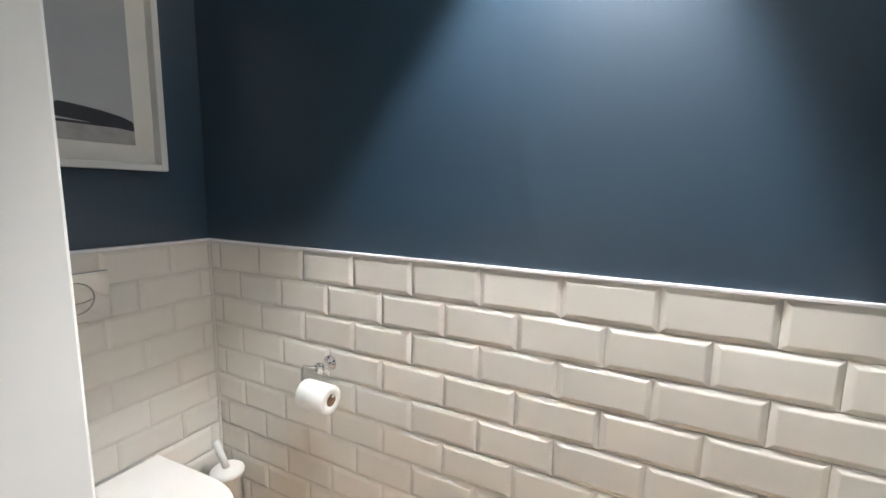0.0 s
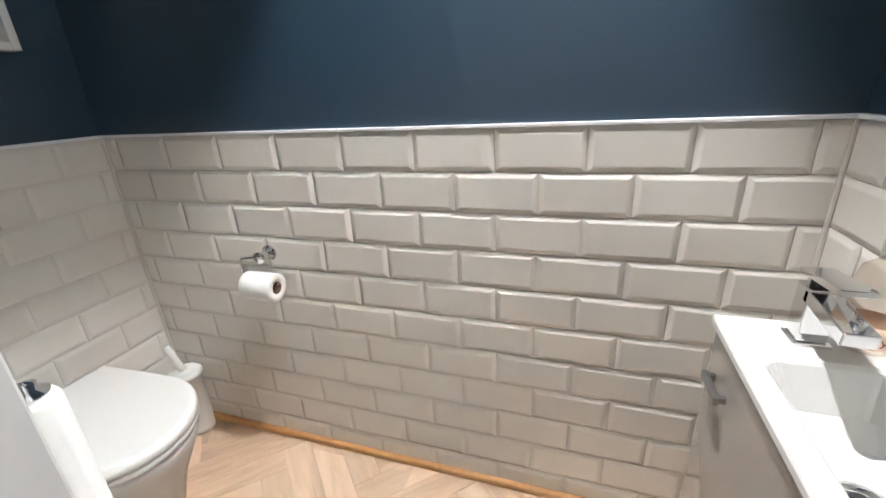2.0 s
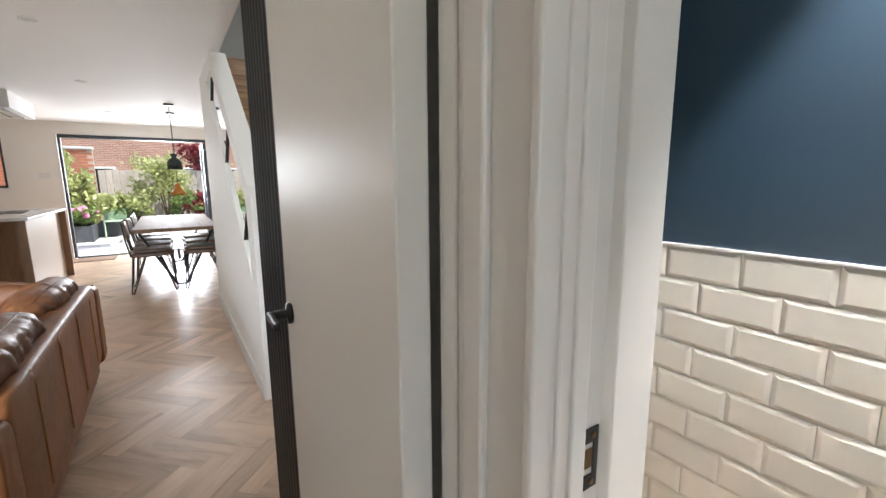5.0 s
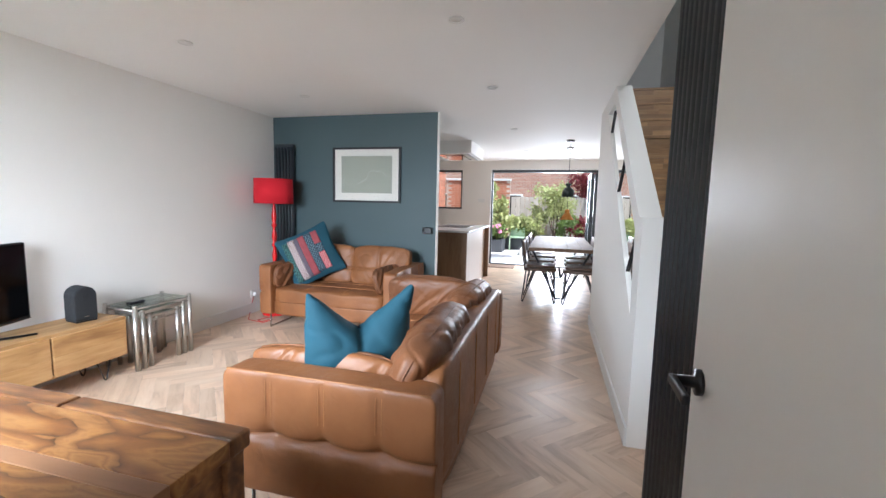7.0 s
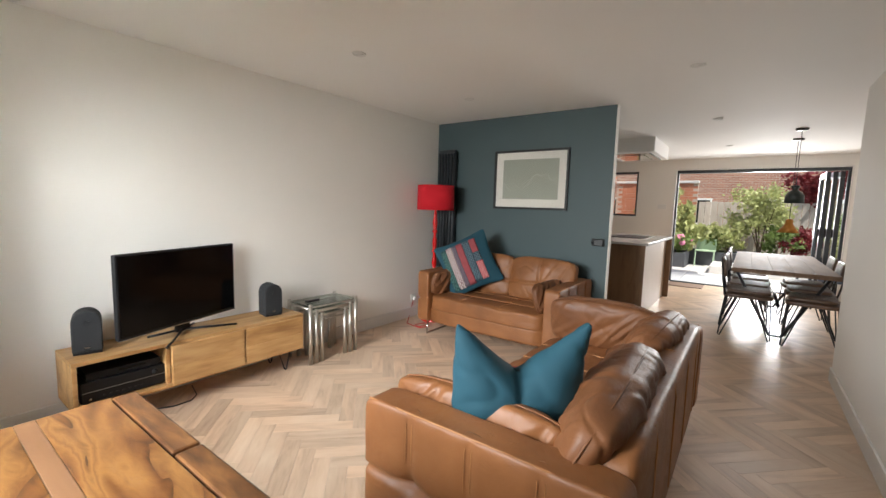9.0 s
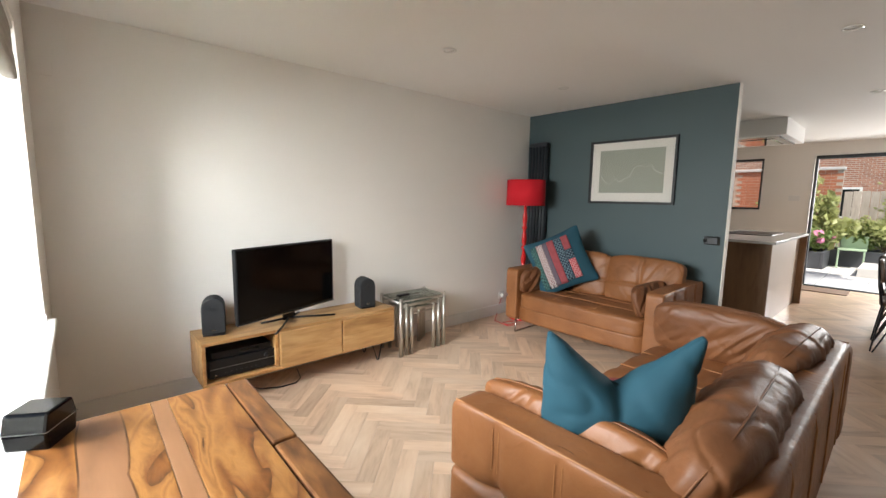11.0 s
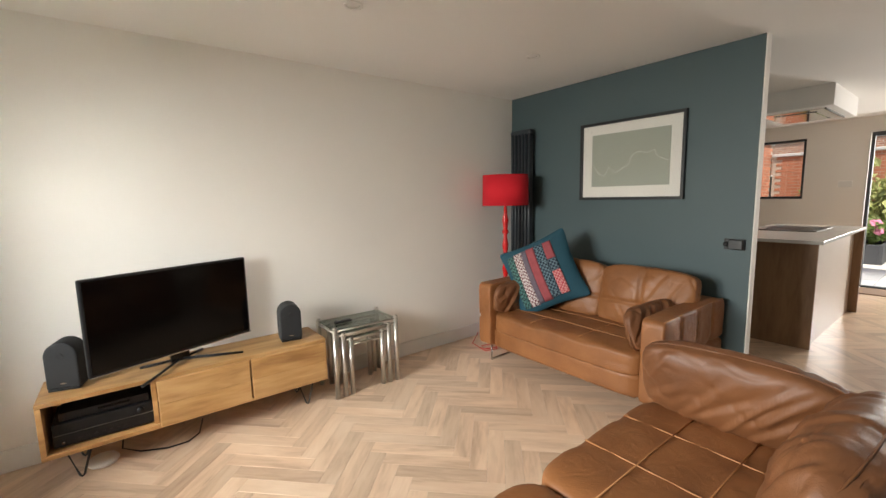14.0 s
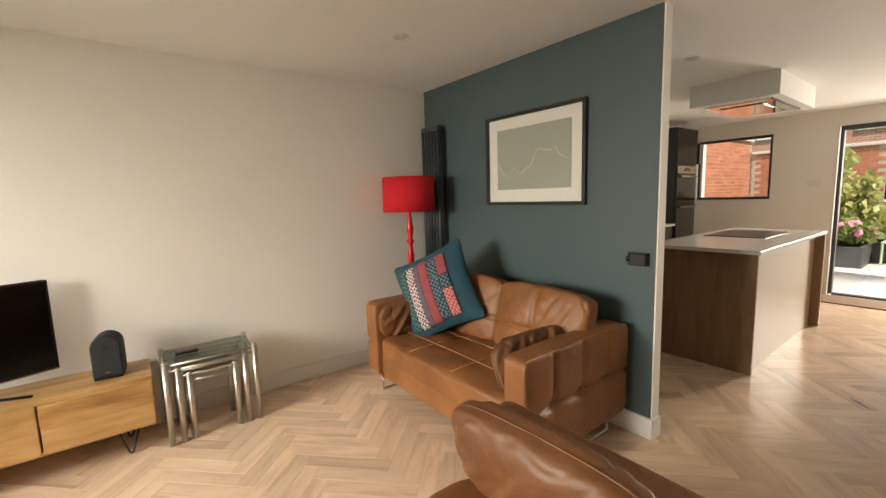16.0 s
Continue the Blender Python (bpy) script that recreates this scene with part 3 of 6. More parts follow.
# Out of view: this opening is made up to let light down the stairs.
setting("wall_stair_window", wall_with_holes("x", -1.46, -1.36, 0.16, YN, CEIL + 0.24, 5.0, [(0.24, 0.88, 3.2, 4.8)]), "wall", "white painted stairwell wall with an added high opening", "wall")
setting("wall_stair_upper", boxes(((-5.0, 0.06, CEIL + 0.24), (-1.36, 0.16, 5.0)), ((-6.6, 0.06, CEIL + 0.24), (-6.5, YN, 5.0))), "wall", "white painted walls of the upper stairwell", "wall")
# Cloakroom wall paint above and tiles below.
TOP = 1.083
for a, b in (((-1.37, TILE_Y + 0.003, TOP), (WC_E + 0.024, WC_N, CEIL)), ((-1.37, 0.112, TOP), (-1.357, TILE_Y + 0.003, CEIL)), ((WC_E + 0.010, WC_I, TOP), (WC_E + 0.024, TILE_Y + 0.003, CEIL)), ((-1.357, WC_I, TOP), (-0.36, WC_I + 0.004, CEIL))):
    setting("wall_wc_paint", box(a, b), "navy", "dark navy blue painted upper cloakroom wall", "wall")
setting("trim", boxes(((-1.357, TILE_Y - 0.005, TOP), (WC_E + 0.010, TILE_Y + 0.003, TOP + 0.009)), ((-1.357, 0.175, TOP), (-1.340, TILE_Y - 0.005, TOP + 0.009)), ((WC_E - 0.005, 0.175, TOP), (WC_E + 0.010, TILE_Y - 0.005, TOP + 0.009)), bevel=0.002), "trim_white", "white plastic tile edge trim", "trim")
setting("trim_corner", boxes(((-1.3445, TILE_Y - 0.0065, 0.02), (-1.3375, TILE_Y + 0.001, TOP)), ((WC_E - 0.0065, TILE_Y - 0.0065, 0.02), (WC_E + 0.001, TILE_Y + 0.001, TOP)), bevel=0.002), "tile", "pale sealant in the tiled corners", "trim")
setting("baseboard_wc", boxes(((-1.343, TILE_Y - 0.024, 0.0005), (WC_E, TILE_Y - 0.0025, 0.022)), bevel=0.006), "bead", "orange stained wooden bead along the tiled wall", "baseboard")
sk = [((X_FRONT - 0.016, YS + 0.016, 0), (TEAL_X, YS, 0.12)), ((TEAL_X + 0.016, YS + 0.016, 0), (TEAL_X, -1.60, 0.12)), ((TEAL_X, -1.612, 0), (TEAL_X - 0.077, -1.596, 0.12)), ((X_FRONT - 0.016, YS + 0.016, 0), (X_FRONT, -0.86, 0.12)), ((X_BACK, YS, 0), (TEAL_X - 0.112, YS + 0.016, 0.12)), ((X_BACK + 0.016, -1.80, 0), (X_BACK, YS + 0.016, 0.12)), ((-1.48, 0.03, 0), (X_FRONT, 0.014, 0.12))]
for a, b in sk:
    setting("baseboard", box(a, b, 0.004), "gloss", "low square-edged white painted skirting board", "baseboard")
setting("floor", boxes(((X_BACK, YS, -0.10), (X_FRONT, YN, -0.013)), ((X_FRONT, -0.85, -0.10), (1.3, WC_N, -0.013)), ((-1.37, YN, -0.10), (X_FRONT, WC_N, -0.013))), "slab", "herringbone laid pale oak parquet floor", "floor")


# Door linings and architraves.
def architrave(name, axis, at, out, u0, u1, z1, w=0.065, d=0.018):
    """A moulded casing round an opening: three stepped boards on the wall's face."""
    put = (lambda c, u, z: (c, u, z)) if axis == "x" else (lambda c, u, z: (u, c, z))
    bm = bmesh.new()
    for k, (w0, w1, dd) in enumerate(((0.0, w * 0.45, d * 0.62), (w * 0.45 - 0.002, w * 0.7, d * 0.8), (w * 0.7 - 0.002, w, d))):
        box(put(at, u0 - w1, 0), put(at + out * dd, u0 - w0, z1 + w1), 0.003, bm)
        box(put(at, u1 + w0, 0), put(at + out * dd, u1 + w1, z1 + w1), 0.003, bm)
        box(put(at, u0 - w0, z1 + w0), put(at + out * dd, u1 + w0, z1 + w1), 0.003, bm)
    return setting(name, bm, "gloss", "white gloss painted moulded door casing", "trim")


architrave("trim_wc_door", "y", WC_Y, -1, -0.285, 0.455, 2.03)
architrave("trim_lounge_door", "x", -0.26, 1, -0.800, -0.045, 2.03, 0.07)
LY0, LY1, LYS = WC_Y - 0.003, WC_I + 0.001, WC_Y + 0.056
setting("door_frame_wc", boxes(((-0.30, LY0, 0), (-0.277, LY1, 2.03)), ((0.442, LY0, 0), (0.47, LY1, 2.03)), ((-0.277, LY0, 2.012), (0.442, LY1, 2.04)), ((-0.279, LYS - 0.008, 0), (-0.262, LY1 + 0.001, 2.012)), ((0.432, LYS, 0), (0.444, LY1 + 0.001, 2.012)), bevel=0.0025), "gloss", "white gloss painted door lining with stop, chipped paint", "trim")
setting("door_frame_lounge", boxes(((-0.36, -0.815, 0), (-0.26, -0.789, 2.03)), ((-0.412, -0.034, 0), (-0.262, 0.040, 2.03)), ((-0.352, -0.045, 0), (-0.318, -0.033, 2.012)), ((-0.396, -0.039, 0), (-0.372, -0.033, 2.012)), ((-0.36, -0.789, 2.012), (-0.26, -0.034, 2.04)), bevel=0.004), "gloss", "white gloss painted lounge door lining", "trim")

# Strike plate let into the cloakroom lining.
strike = thing("strike_plate", pose(-0.277, 0.078, 0.973), "small dark bronze strike plate screwed to the door lining", "strike plate")
bmk = boxes(((0, -0.012, -0.038), (0.0025, 0.014, -0.020)), ((0, -0.012, 0.020), (0.0025, 0.014, 0.038)), ((0, 0.006, -0.021), (0.0025, 0.014, 0.021)), ((0, -0.030, -0.020), (0.0025, -0.010, 0.020)), bevel=0.001)
part("plate", bmk, "black", strike)
part("latch_hole", box((-0.001, -0.009, -0.012), (0.0012, 0.005, 0.012)), "brass", strike, "worn brass latch recess")
for z in (-0.029, 0.029):
    part("screw", rod((0.002, 0.003, z), (0.004, 0.003, z), 0.0035), "brass", strike)

# Lounge door, open against the wall.
DOOR_W = 0.72
door = tagged(thing("door_1", pose(-0.385, -0.040, 0.008, 0, 0, 178.0), "white flush lounge door standing wide open", "door"), kind="structure")
part("leaf", box((0.038, 0.0, 0), (DOOR_W, 0.044, 2.0), 0.003), "door", door)
for s, y in ((1, 0.044), (-1, 0.0)):
    h = part("door_handle", lathe([(0, 0), (0.026, 0), (0.026, 0.010), (0.012, 0.012), (0.010, 0.050), (0, 0.050)], 20), "black", door, "matt black lever handle", True)
    h.matrix_local = Matrix.Translation((DOOR_W - 0.06, y, 0.955)) @ pose(0, 0, 0, -90 * s)
    lv = part("lever", box((-0.10, -0.010, 0.042), (0.012, 0.010, 0.058), 0.006), "black", h)
    lv.matrix_local = pose(0, 0, 0, 0, 0, 0)


# Windows.
def window(name, axis_x, y0, y1, z0, z1, label, mullions=(), t=0.05):
    w = tagged(thing(name, pose(axis_x, y0, z0), label, "window"), kind="structure")
    L, H = y1 - y0, z1 - z0
    bm = boxes(((0, 0, 0), (0.07, L, t)), ((0, 0, H - t), (0.07, L, H)), ((0, 0, t), (0.07, t, H - t)), ((0, L - t, t), (0.07, L, H - t)), *[((0, u - t / 2, t), (0.07, u + t / 2, H - t)) for u in mullions], bevel=0.004)
    part("window_frame", bm, "anthracite", w)
    us = [t, *mullions, L - t]
    for a, b in zip(us, us[1:]):
        p = part("pane", box((0.03, a, t), (0.036, b, H - t)), "pane", w)
        p.visible_shadow = False
    return w


win = window("window_1", -0.16, -3.20, -1.30, 0.745, 2.06, "wide dark grey framed front window", (0.55, 1.30))
part("window_sill", box((-0.24, -0.03, -0.026), (0.0, 1.93, 0.0), 0.006), "gloss", win, "white painted window board")
part("casement_handle", boxes(((-0.018, 0.16, 0.03), (0, 0.24, 0.048)), ((-0.034, 0.20, 0.033), (-0.016, 0.30, 0.046)), bevel=0.004), "black", win)
window("window_2", X_BACK - 0.10, -3.30, -2.38, 1.22, 2.09, "dark framed kitchen window facing a brick wall", (), 0.035)
setting("window_reveal_trim", boxes(((X_BACK, -3.30, 1.205), (X_BACK + 0.012, -2.365, 1.22)), ((X_BACK, -1.735, 0), (X_BACK + 0.01, -1.72, 2.115)), ((X_BACK, -1.72, 2.10), (X_BACK + 0.01, 0.66, 2.115)), ((X_BACK, 0.66, 0), (X_BACK + 0.01, 0.675, 2.115))), "gloss", "white trim round the garden openings", "trim")
# Garden doors: frame, and three leaves folded back at one side.
gd = tagged(thing("door_2", pose(X_BACK - 0.14, -1.72, 0), "dark grey bifold garden doors folded open", "door"), kind="structure")
part("frame", boxes(((0, 0, 2.045), (0.09, 2.38, 2.10)), ((0, 0, 0), (0.09, 0.035, 2.045)), ((0, 2.345, 0), (0.09, 2.38, 2.045)), ((0, 0.035, -0.02), (0.09, 2.345, 0.012)), bevel=0.004), "anthracite", gd)
for k in range(3):
    y, x1 = 2.10 + 0.082 * k, -0.02 + 0.03 * k
    leaf = part("door_leaf", boxes(((x1 - 0.78, y, 0.02), (x1, y + 0.055, 0.12)), ((x1 - 0.78, y, 1.95), (x1, y + 0.055, 2.04)), ((x1 - 0.78, y, 0.12), (x1 - 0.70, y + 0.055, 1.95)), ((x1 - 0.08, y, 0.12), (x1, y + 0.055, 1.95)), bevel=0.004), "anthracite", gd)
    p = part("pane", box((x1 - 0.70, y + 0.024, 0.12), (x1 - 0.08, y + 0.030, 1.95)), "pane", leaf)
    p.visible_shadow = False
    part("door_handle", box((x1 - 0.06, y - 0.03, 0.98), (x1 - 0.035, y, 1.12), 0.006), "black", leaf)

# ---- stairs ----
SY0, SY1, N_STEP, RISE, GOING, SX = 0.20, YN, 13, 0.1955, 0.218, -2.33
stair = tagged(thing("staircase", pose(SX, 0, 0), "straight oak-clad staircase climbing beside a white wall", "staircase"), kind="structure")
bmr = bmesh.new()
for k in range(N_STEP):
    box((-GOING * (k + 1) - 0.02, SY0 + 0.004, max(0, RISE * (k - 1))), (-GOING * k, SY1 - 0.004, RISE * (k + 1) - 0.022), 0, bmr)
part("carcass", bmr, "stair_oak", stair)
stave_rng = random.Random(5)
for k in range(N_STEP):
    nose = part("tread", box((-GOING * (k + 1), SY0 + 0.004, RISE * (k + 1) - 0.021), (0.018 - GOING * k, SY1 - 0.004, RISE * (k + 1)), 0.005), "stair_oak", stair)
    for q in range(4):
        z0, z1 = RISE * k + 0.001 + 0.0425 * q, RISE * k + 0.0005 + 0.0425 * (q + 1)
        cut = SY0 + 0.006 + stave_rng.uniform(0.18, 0.56)
        for ya, yb in ((SY0 + 0.006, cut - 0.0006), (cut, SY1 - 0.006)):
            part("stave", box((-GOING * k + 0.001, ya, z0), (-GOING * k + 0.008, yb, z1), 0.0008), "stair_oak", stair)
    for q in range(5):
        xa = -GOING * (k + 1) + 0.004 + 0.046 * q
        cut = SY0 + 0.006 + stave_rng.uniform(0.18, 0.56)
        for ya, yb in ((SY0 + 0.008, cut - 0.0006), (cut, SY1 - 0.008)):
            part("tread_stave", box((xa, ya, RISE * (k + 1) - 0.001), (xa + 0.0455, yb, RISE * (k + 1) + 0.0012), 0.0004), "stair_oak", nose)
setting("floor_landing", box((-6.5, 0.16, CEIL + 0.241), (SX - GOING * N_STEP + 0.0, YN, RISE * N_STEP)), "stair_oak", "oak floor of the upper landing", "floor")
# White stair wall with a slanting opening and black rods across it.
FY0, FY1 = 0.09, 0.205
bms = bmesh.new()
prism([(-2.50, 0.0), (-2.50, 0.60), (-2.66, 0.70), (-4.38, 2.17), (-4.98, 2.17), (-4.98, 0.0)], "y", FY0, FY1, 0, bms)
prism([(-2.50, 0.60), (-2.50, 1.262), (-2.60, 1.262), (-2.69, 1.19), (-2.66, 0.70)], "y", FY0, FY1, 0, bms)
prism([(-2.60, 1.262), (-3.90, 2.30), (-3.92, 2.17), (-2.69, 1.19)], "y", FY0, FY1, 0, bms)
prism([(-3.90, 2.30), (-4.98, 2.30), (-4.98, 2.17), (-3.92, 2.17)], "y", FY0, FY1, 0, bms)
bmesh.ops.remove_doubles(bms, verts=bms.verts, dist=0.001)
setting("wall_stair", bms, "wall", "white painted stair wall with a slanting open slot", "wall")
setting("baseboard_stair", box((-4.98, FY0 - 0.014, 0), (-2.50, FY0, 0.11), 0.003), "gloss", "white skirting along the stair wall", "baseboard")
for (xt, zt), (xb, zb) in (((-3.98, 2.12), (-4.25, 1.87)), ((-3.26, 1.67), (-3.58, 1.37)), ((-2.70, 1.15), (-2.98, 0.85))):
    r = thing("stair_rod", pose((xt + xb) / 2, 0.100, (zt + zb) / 2), "slim black steel rod spanning the stair slot", "rod", "rods in the stair slot")
    part("bar", rod(((xt - xb) / 2, 0, (zt - zb) / 2), (-(xt - xb) / 2, 0, -(zt - zb) / 2), 0.006), "black", r, "", True)

mir = thing("stair_mirror", pose(0, 0, 0), "slanting mirrored glass panel filling the stair wall slot", "mirror")
part("panel", prism([(-2.675, 0.70), (-2.705, 1.20), (-3.925, 2.175), (-4.39, 2.175)], "y", 0.106, 0.118), "mirror", mir)

# Dark column radiators.
def radiator(m, count, height, pitch, label, depth=0.07):
    t = thing("column_radiator", m, label, "radiator")
    for k in range(count):
        for d in (0.018, depth - 0.018):
            part("column", rod((pitch * (k + 0.5), d, 0.03), (pitch * (k + 0.5), d, height - 0.03), pitch * 0.40, seg=10), "anthracite", t, "", True)
    for z in (0.03, height - 0.03):
        part("header", box((0.0, 0.0, z - 0.025), (pitch * count, depth, z + 0.025), 0.018), "anthracite", t)
    for z in (0.25, height - 0.25):
        part("bracket", box((pitch * count * 0.5 - 0.02, depth - 0.02, z), (pitch * count * 0.5 + 0.02, depth + 0.05, z + 0.04), 0.003), "black", t)
    return t


radiator(pose(-1.125, -0.055, 0.10, 0, 0, 0) @ Matrix.Translation((-0.36, 0, 0)), 9, 1.95, 0.04, "tall anthracite column radiator beside the open door")
radiator(pose(TEAL_X + 0.10, -3.62, 0.35, 0, 0, 90), 6, 1.63, 0.042, "tall black column radiator in the room corner", 0.06)

# ---- sofas ----
def seam(points, parent, r=0.0035):
    return part("seam", tube(points, r, 6), "thread", parent, "", True)


def sofa(m, width, depth, arm_h, back_h, label, seats, feet=True):
    """Local x along the width, y from the front (0) to the back; arms at both ends."""
    t = thing("leather_sofa", m, label, "sofa", "leather sofas")
    ARM = 0.14
    part("base", puff((width - 2 * ARM + 0.02, depth - 0.02, 0.16), 14, 8, Matrix.Translation((width / 2, depth / 2, 0.225))), "leather", t, "", True)
    for x in (ARM / 2, width - ARM / 2):
        s = -1 if x < width / 2 else 1

        def quilt(q, w, s=s):
            if q.x * s > 0.5:
                for u in (0.24, 0.5, 0.76):
                    dy, dz = q.y - (2 * u - 1), q.z + 0.06
                    w.x -= s * (0.026 * math.exp(-(dy * dy * 60 + dz * dz * 40)) + 0.012 * math.exp(-dy * dy * 1200) * (1 if q.z > -0.06 else 0.3) + 0.008 * math.exp(-dz * dz * 420))
            return w
        arm = part("arm", puff((ARM, depth, arm_h - 0.145), 16, 44, Matrix.Translation((x, depth / 2, 0.145 + (arm_h - 0.145) / 2)), 0.003, 5, x, quilt), "leather", t, "", True)
        xo = x + s * ARM / 2
        for u in (0.24, 0.5, 0.76):
            for c in (-0.012, 0.012):
                part("stitching", tube([(xo - s * 0.0015, depth * u + c, 0.47), (xo - s * 0.0015, depth * u + c, 0.55), (xo - s * 0.0035, depth * u + c, arm_h - 0.035)], 0.0011, 5), "thread", arm)
        seam([(xo - s * 0.012, 0.02, arm_h - 0.006), (xo - s * 0.012, depth / 2, arm_h - 0.002), (xo - s * 0.012, depth - 0.02, arm_h - 0.006)], arm)
    back = part("back", puff((width - 2 * ARM + 0.01, 0.17, back_h - 0.20), 14, 10, Matrix.Translation((width / 2, depth - 0.088, 0.20 + (back_h - 0.20) / 2)), 0.004, 4), "leather", t, "", True)
    for u in (0.2, 0.4, 0.6, 0.8):
        seam([(width * u, depth - 0.18, back_h - 0.004), (width * u, depth - 0.09, back_h + 0.001), (width * u, depth - 0.01, back_h - 0.01), (width * u, depth - 0.001, back_h - 0.06), (width * u, depth - 0.001, 0.25)], back)
    sw = (width - 2 * ARM) / seats
    for k in range(seats):
        def sag(q, w):
            dx, dy = (q.x * 1.5) % 1.0 - 0.5, (q.y * 1.5) % 1.0 - 0.5
            if q.z > 0.3:
                w.z -= 0.016 * math.exp(-(dx * dx + dy * dy) * 22) * q.z
                w.z += 0.010 * (1 - q.x * q.x) * (1 - q.y * q.y)
            return w
        seat = part("seat_cushion", puff((sw - 0.006, depth - 0.22, 0.16), 9, 22, Matrix.Translation((ARM + sw * (k + 0.5), (depth - 0.22) / 2 - 0.005, 0.355)), 0.004, 7, k, sag), "leather", t, "", True)
        for u in (0.33, 0.66):
            x = ARM + sw * (k + u)
            seam([(x, 0.02, 0.437), (x, depth * 0.25, 0.440), (x, depth * 0.5, 0.440), (x, depth - 0.24, 0.437)], seat, 0.0028)
            y = (depth - 0.22) * u
            seam([(ARM + sw * k + 0.02, y, 0.438), (ARM + sw * (k + 0.5), y, 0.443), (ARM + sw * (k + 1) - 0.02, y, 0.438)], seat, 0.0028)
    for x in (ARM * 0.6, width - ARM * 0.6):
        part("leg", tube([(x, 0.07, 0.15), (x, 0.07, 0.010), (x, depth - 0.07, 0.010), (x, depth - 0.07, 0.15)], 0.010, 8), "steel", t, "bent steel sled leg", True)
    return t


sofa(pose(-3.68, -3.215, 0, 0, 0, 90), 1.49, 0.86, 0.66, 0.64, "two-seat tan leather sofa against the teal wall", 1)
sofa(pose(-1.455, -1.60, 0, 0, 0, 0) @ Matrix.Translation((-1.97, 0, 0)), 1.97, 0.885, 0.645, 0.68, "tan leather sofa seen from behind, tufted end panel", 2)


def leather_cushion(m, size, label, mat="leather", wr=0.014, seed=0, n=4.0, group="leather sofa cushions", bend=0.0, folds=0, tufted=False, lie=(38, 74)):
    """A slack stuffed leather cushion: local x width, y thickness, z height."""
    rng = random.Random(seed * 7 + 1)
    creases = []
    for k in range(folds):
        a = radians(rng.uniform(*lie))
        creases.append((rng.uniform(-0.85, 0.85), rng.uniform(-0.5, 0.5), math.cos(a), math.sin(a), rng.uniform(0.22, 0.50), rng.uniform(0.010, 0.020), rng.uniform(0.005, 0.013)))

    def slump(q, w):
        face = 1 if q.y > 0 else -1
        if abs(q.y) > 0.25:
            for cx, cz, ca, sa, length, wide, high in creases:
                dx, dz = w.x - cx * size[0] / 2, w.z - cz * size[2] / 2
                u, v = dx * ca + dz * sa, -dx * sa + dz * ca + 0.10 * (dx * ca + dz * sa) ** 2
                w.y += face * high * math.exp(-(v / wide) ** 2 - (u / (length * 0.5)) ** 4) - face * 0.7 * high * math.exp(-((v - 1.7 * wide) / wide) ** 2 - (u / (length * 0.5)) ** 4)
            if tufted:
                w.y -= face * (0.016 * math.exp(-(q.x / 0.05) ** 2) + 0.014 * math.exp(-((q.z + 0.25) / 0.07) ** 2) + 0.016 * math.exp(-(q.x / 0.16) ** 2 - ((q.z + 0.25) / 0.2) ** 2))
        w.y *= 0.55 + 0.45 * (1 - abs(q.x) ** 3) * (1 - 0.6 * abs(q.z) ** 3)
        w.z *= 1 - 0.10 * q.x * q.x * (1 if q.z > 0 else 0)
        w.y += bend * (q.z * q.z)
        return w
    t = thing("sofa_cushion", m, label, "cushion", group)
    body = part("cover", puff(size, n, 54 if folds else 36, None, wr, 7, seed, slump), mat, t, "", True)
    pts = []
    for k in range(40):
        a = k * math.tau / 40
        ca, sa = math.cos(a), math.sin(a)
        q = 1 / max(abs(ca) ** n + abs(sa) ** n, 1e-6) ** (1 / n)
        z = sa * q * size[2] / 2
        pts.append((ca * q * size[0] / 2 * 1.0, bend * (sa * q) ** 2, z * (1 - 0.10 * (ca * q) ** 2 * (1 if z > 0 else 0))))
    part("piping", tube(pts, 0.0035, 6, closed=True), mat, t, "", True)
    return t


# Back cushions of the sofas, the arm cushions beside them.
leather_cushion(pose(-2.02, -0.905, 0.605, -20, 0, 2), (0.96, 0.22, 0.38), "slumped creased tan leather back cushion on the sofa", "leather_dark", 0.006, 1, bend=0.02, folds=20, lie=(68, 112))
leather_cushion(pose(-2.90, -0.915, 0.605, -22, 0, -3), (0.74, 0.21, 0.37), "wrinkled tan leather back cushion on the sofa", "leather_dark", 0.006, 5, bend=0.02, folds=18, lie=(68, 112))
leather_cushion(pose(-3.22, -1.26, 0.585, 14, 0, 92), (0.68, 0.17, 0.33), "creased brown leather arm cushion on the sofa", "leather_dark", 0.005, 9, 5, folds=9, lie=(40, 62))
leather_cushion(pose(-1.655, -1.25, 0.560, -4, 0, 90), (0.72, 0.12, 0.26), "thin tan leather arm cushion inside the sofa arm", "leather", 0.006, 12, 5, folds=6)
leather_cushion(pose(-4.28, -2.13, 0.625, -14, 0, 89), (0.66, 0.20, 0.43), "soft tan leather back cushion on the small sofa", "leather", 0.006, 15, 9, tufted=True, folds=3)
leather_cushion(pose(-4.28, -2.77, 0.625, -14, 0, 91), (0.66, 0.20, 0.43), "soft tan leather back cushion on the small sofa", "leather", 0.006, 18, 9, tufted=True, folds=3)
leather_cushion(pose(-4.00, -1.93, 0.545, -16, 0, 176), (0.56, 0.12, 0.27), "brown leather arm cushion leaning on the sofa arm", "leather_dark", 0.008, 21, 5, folds=8)
leather_cushion(pose(-3.95, -3.02, 0.545, 8, 0, 178), (0.52, 0.11, 0.25), "brown leather arm cushion inside the sofa arm", "leather_dark", 0.008, 24, 5, folds=6)


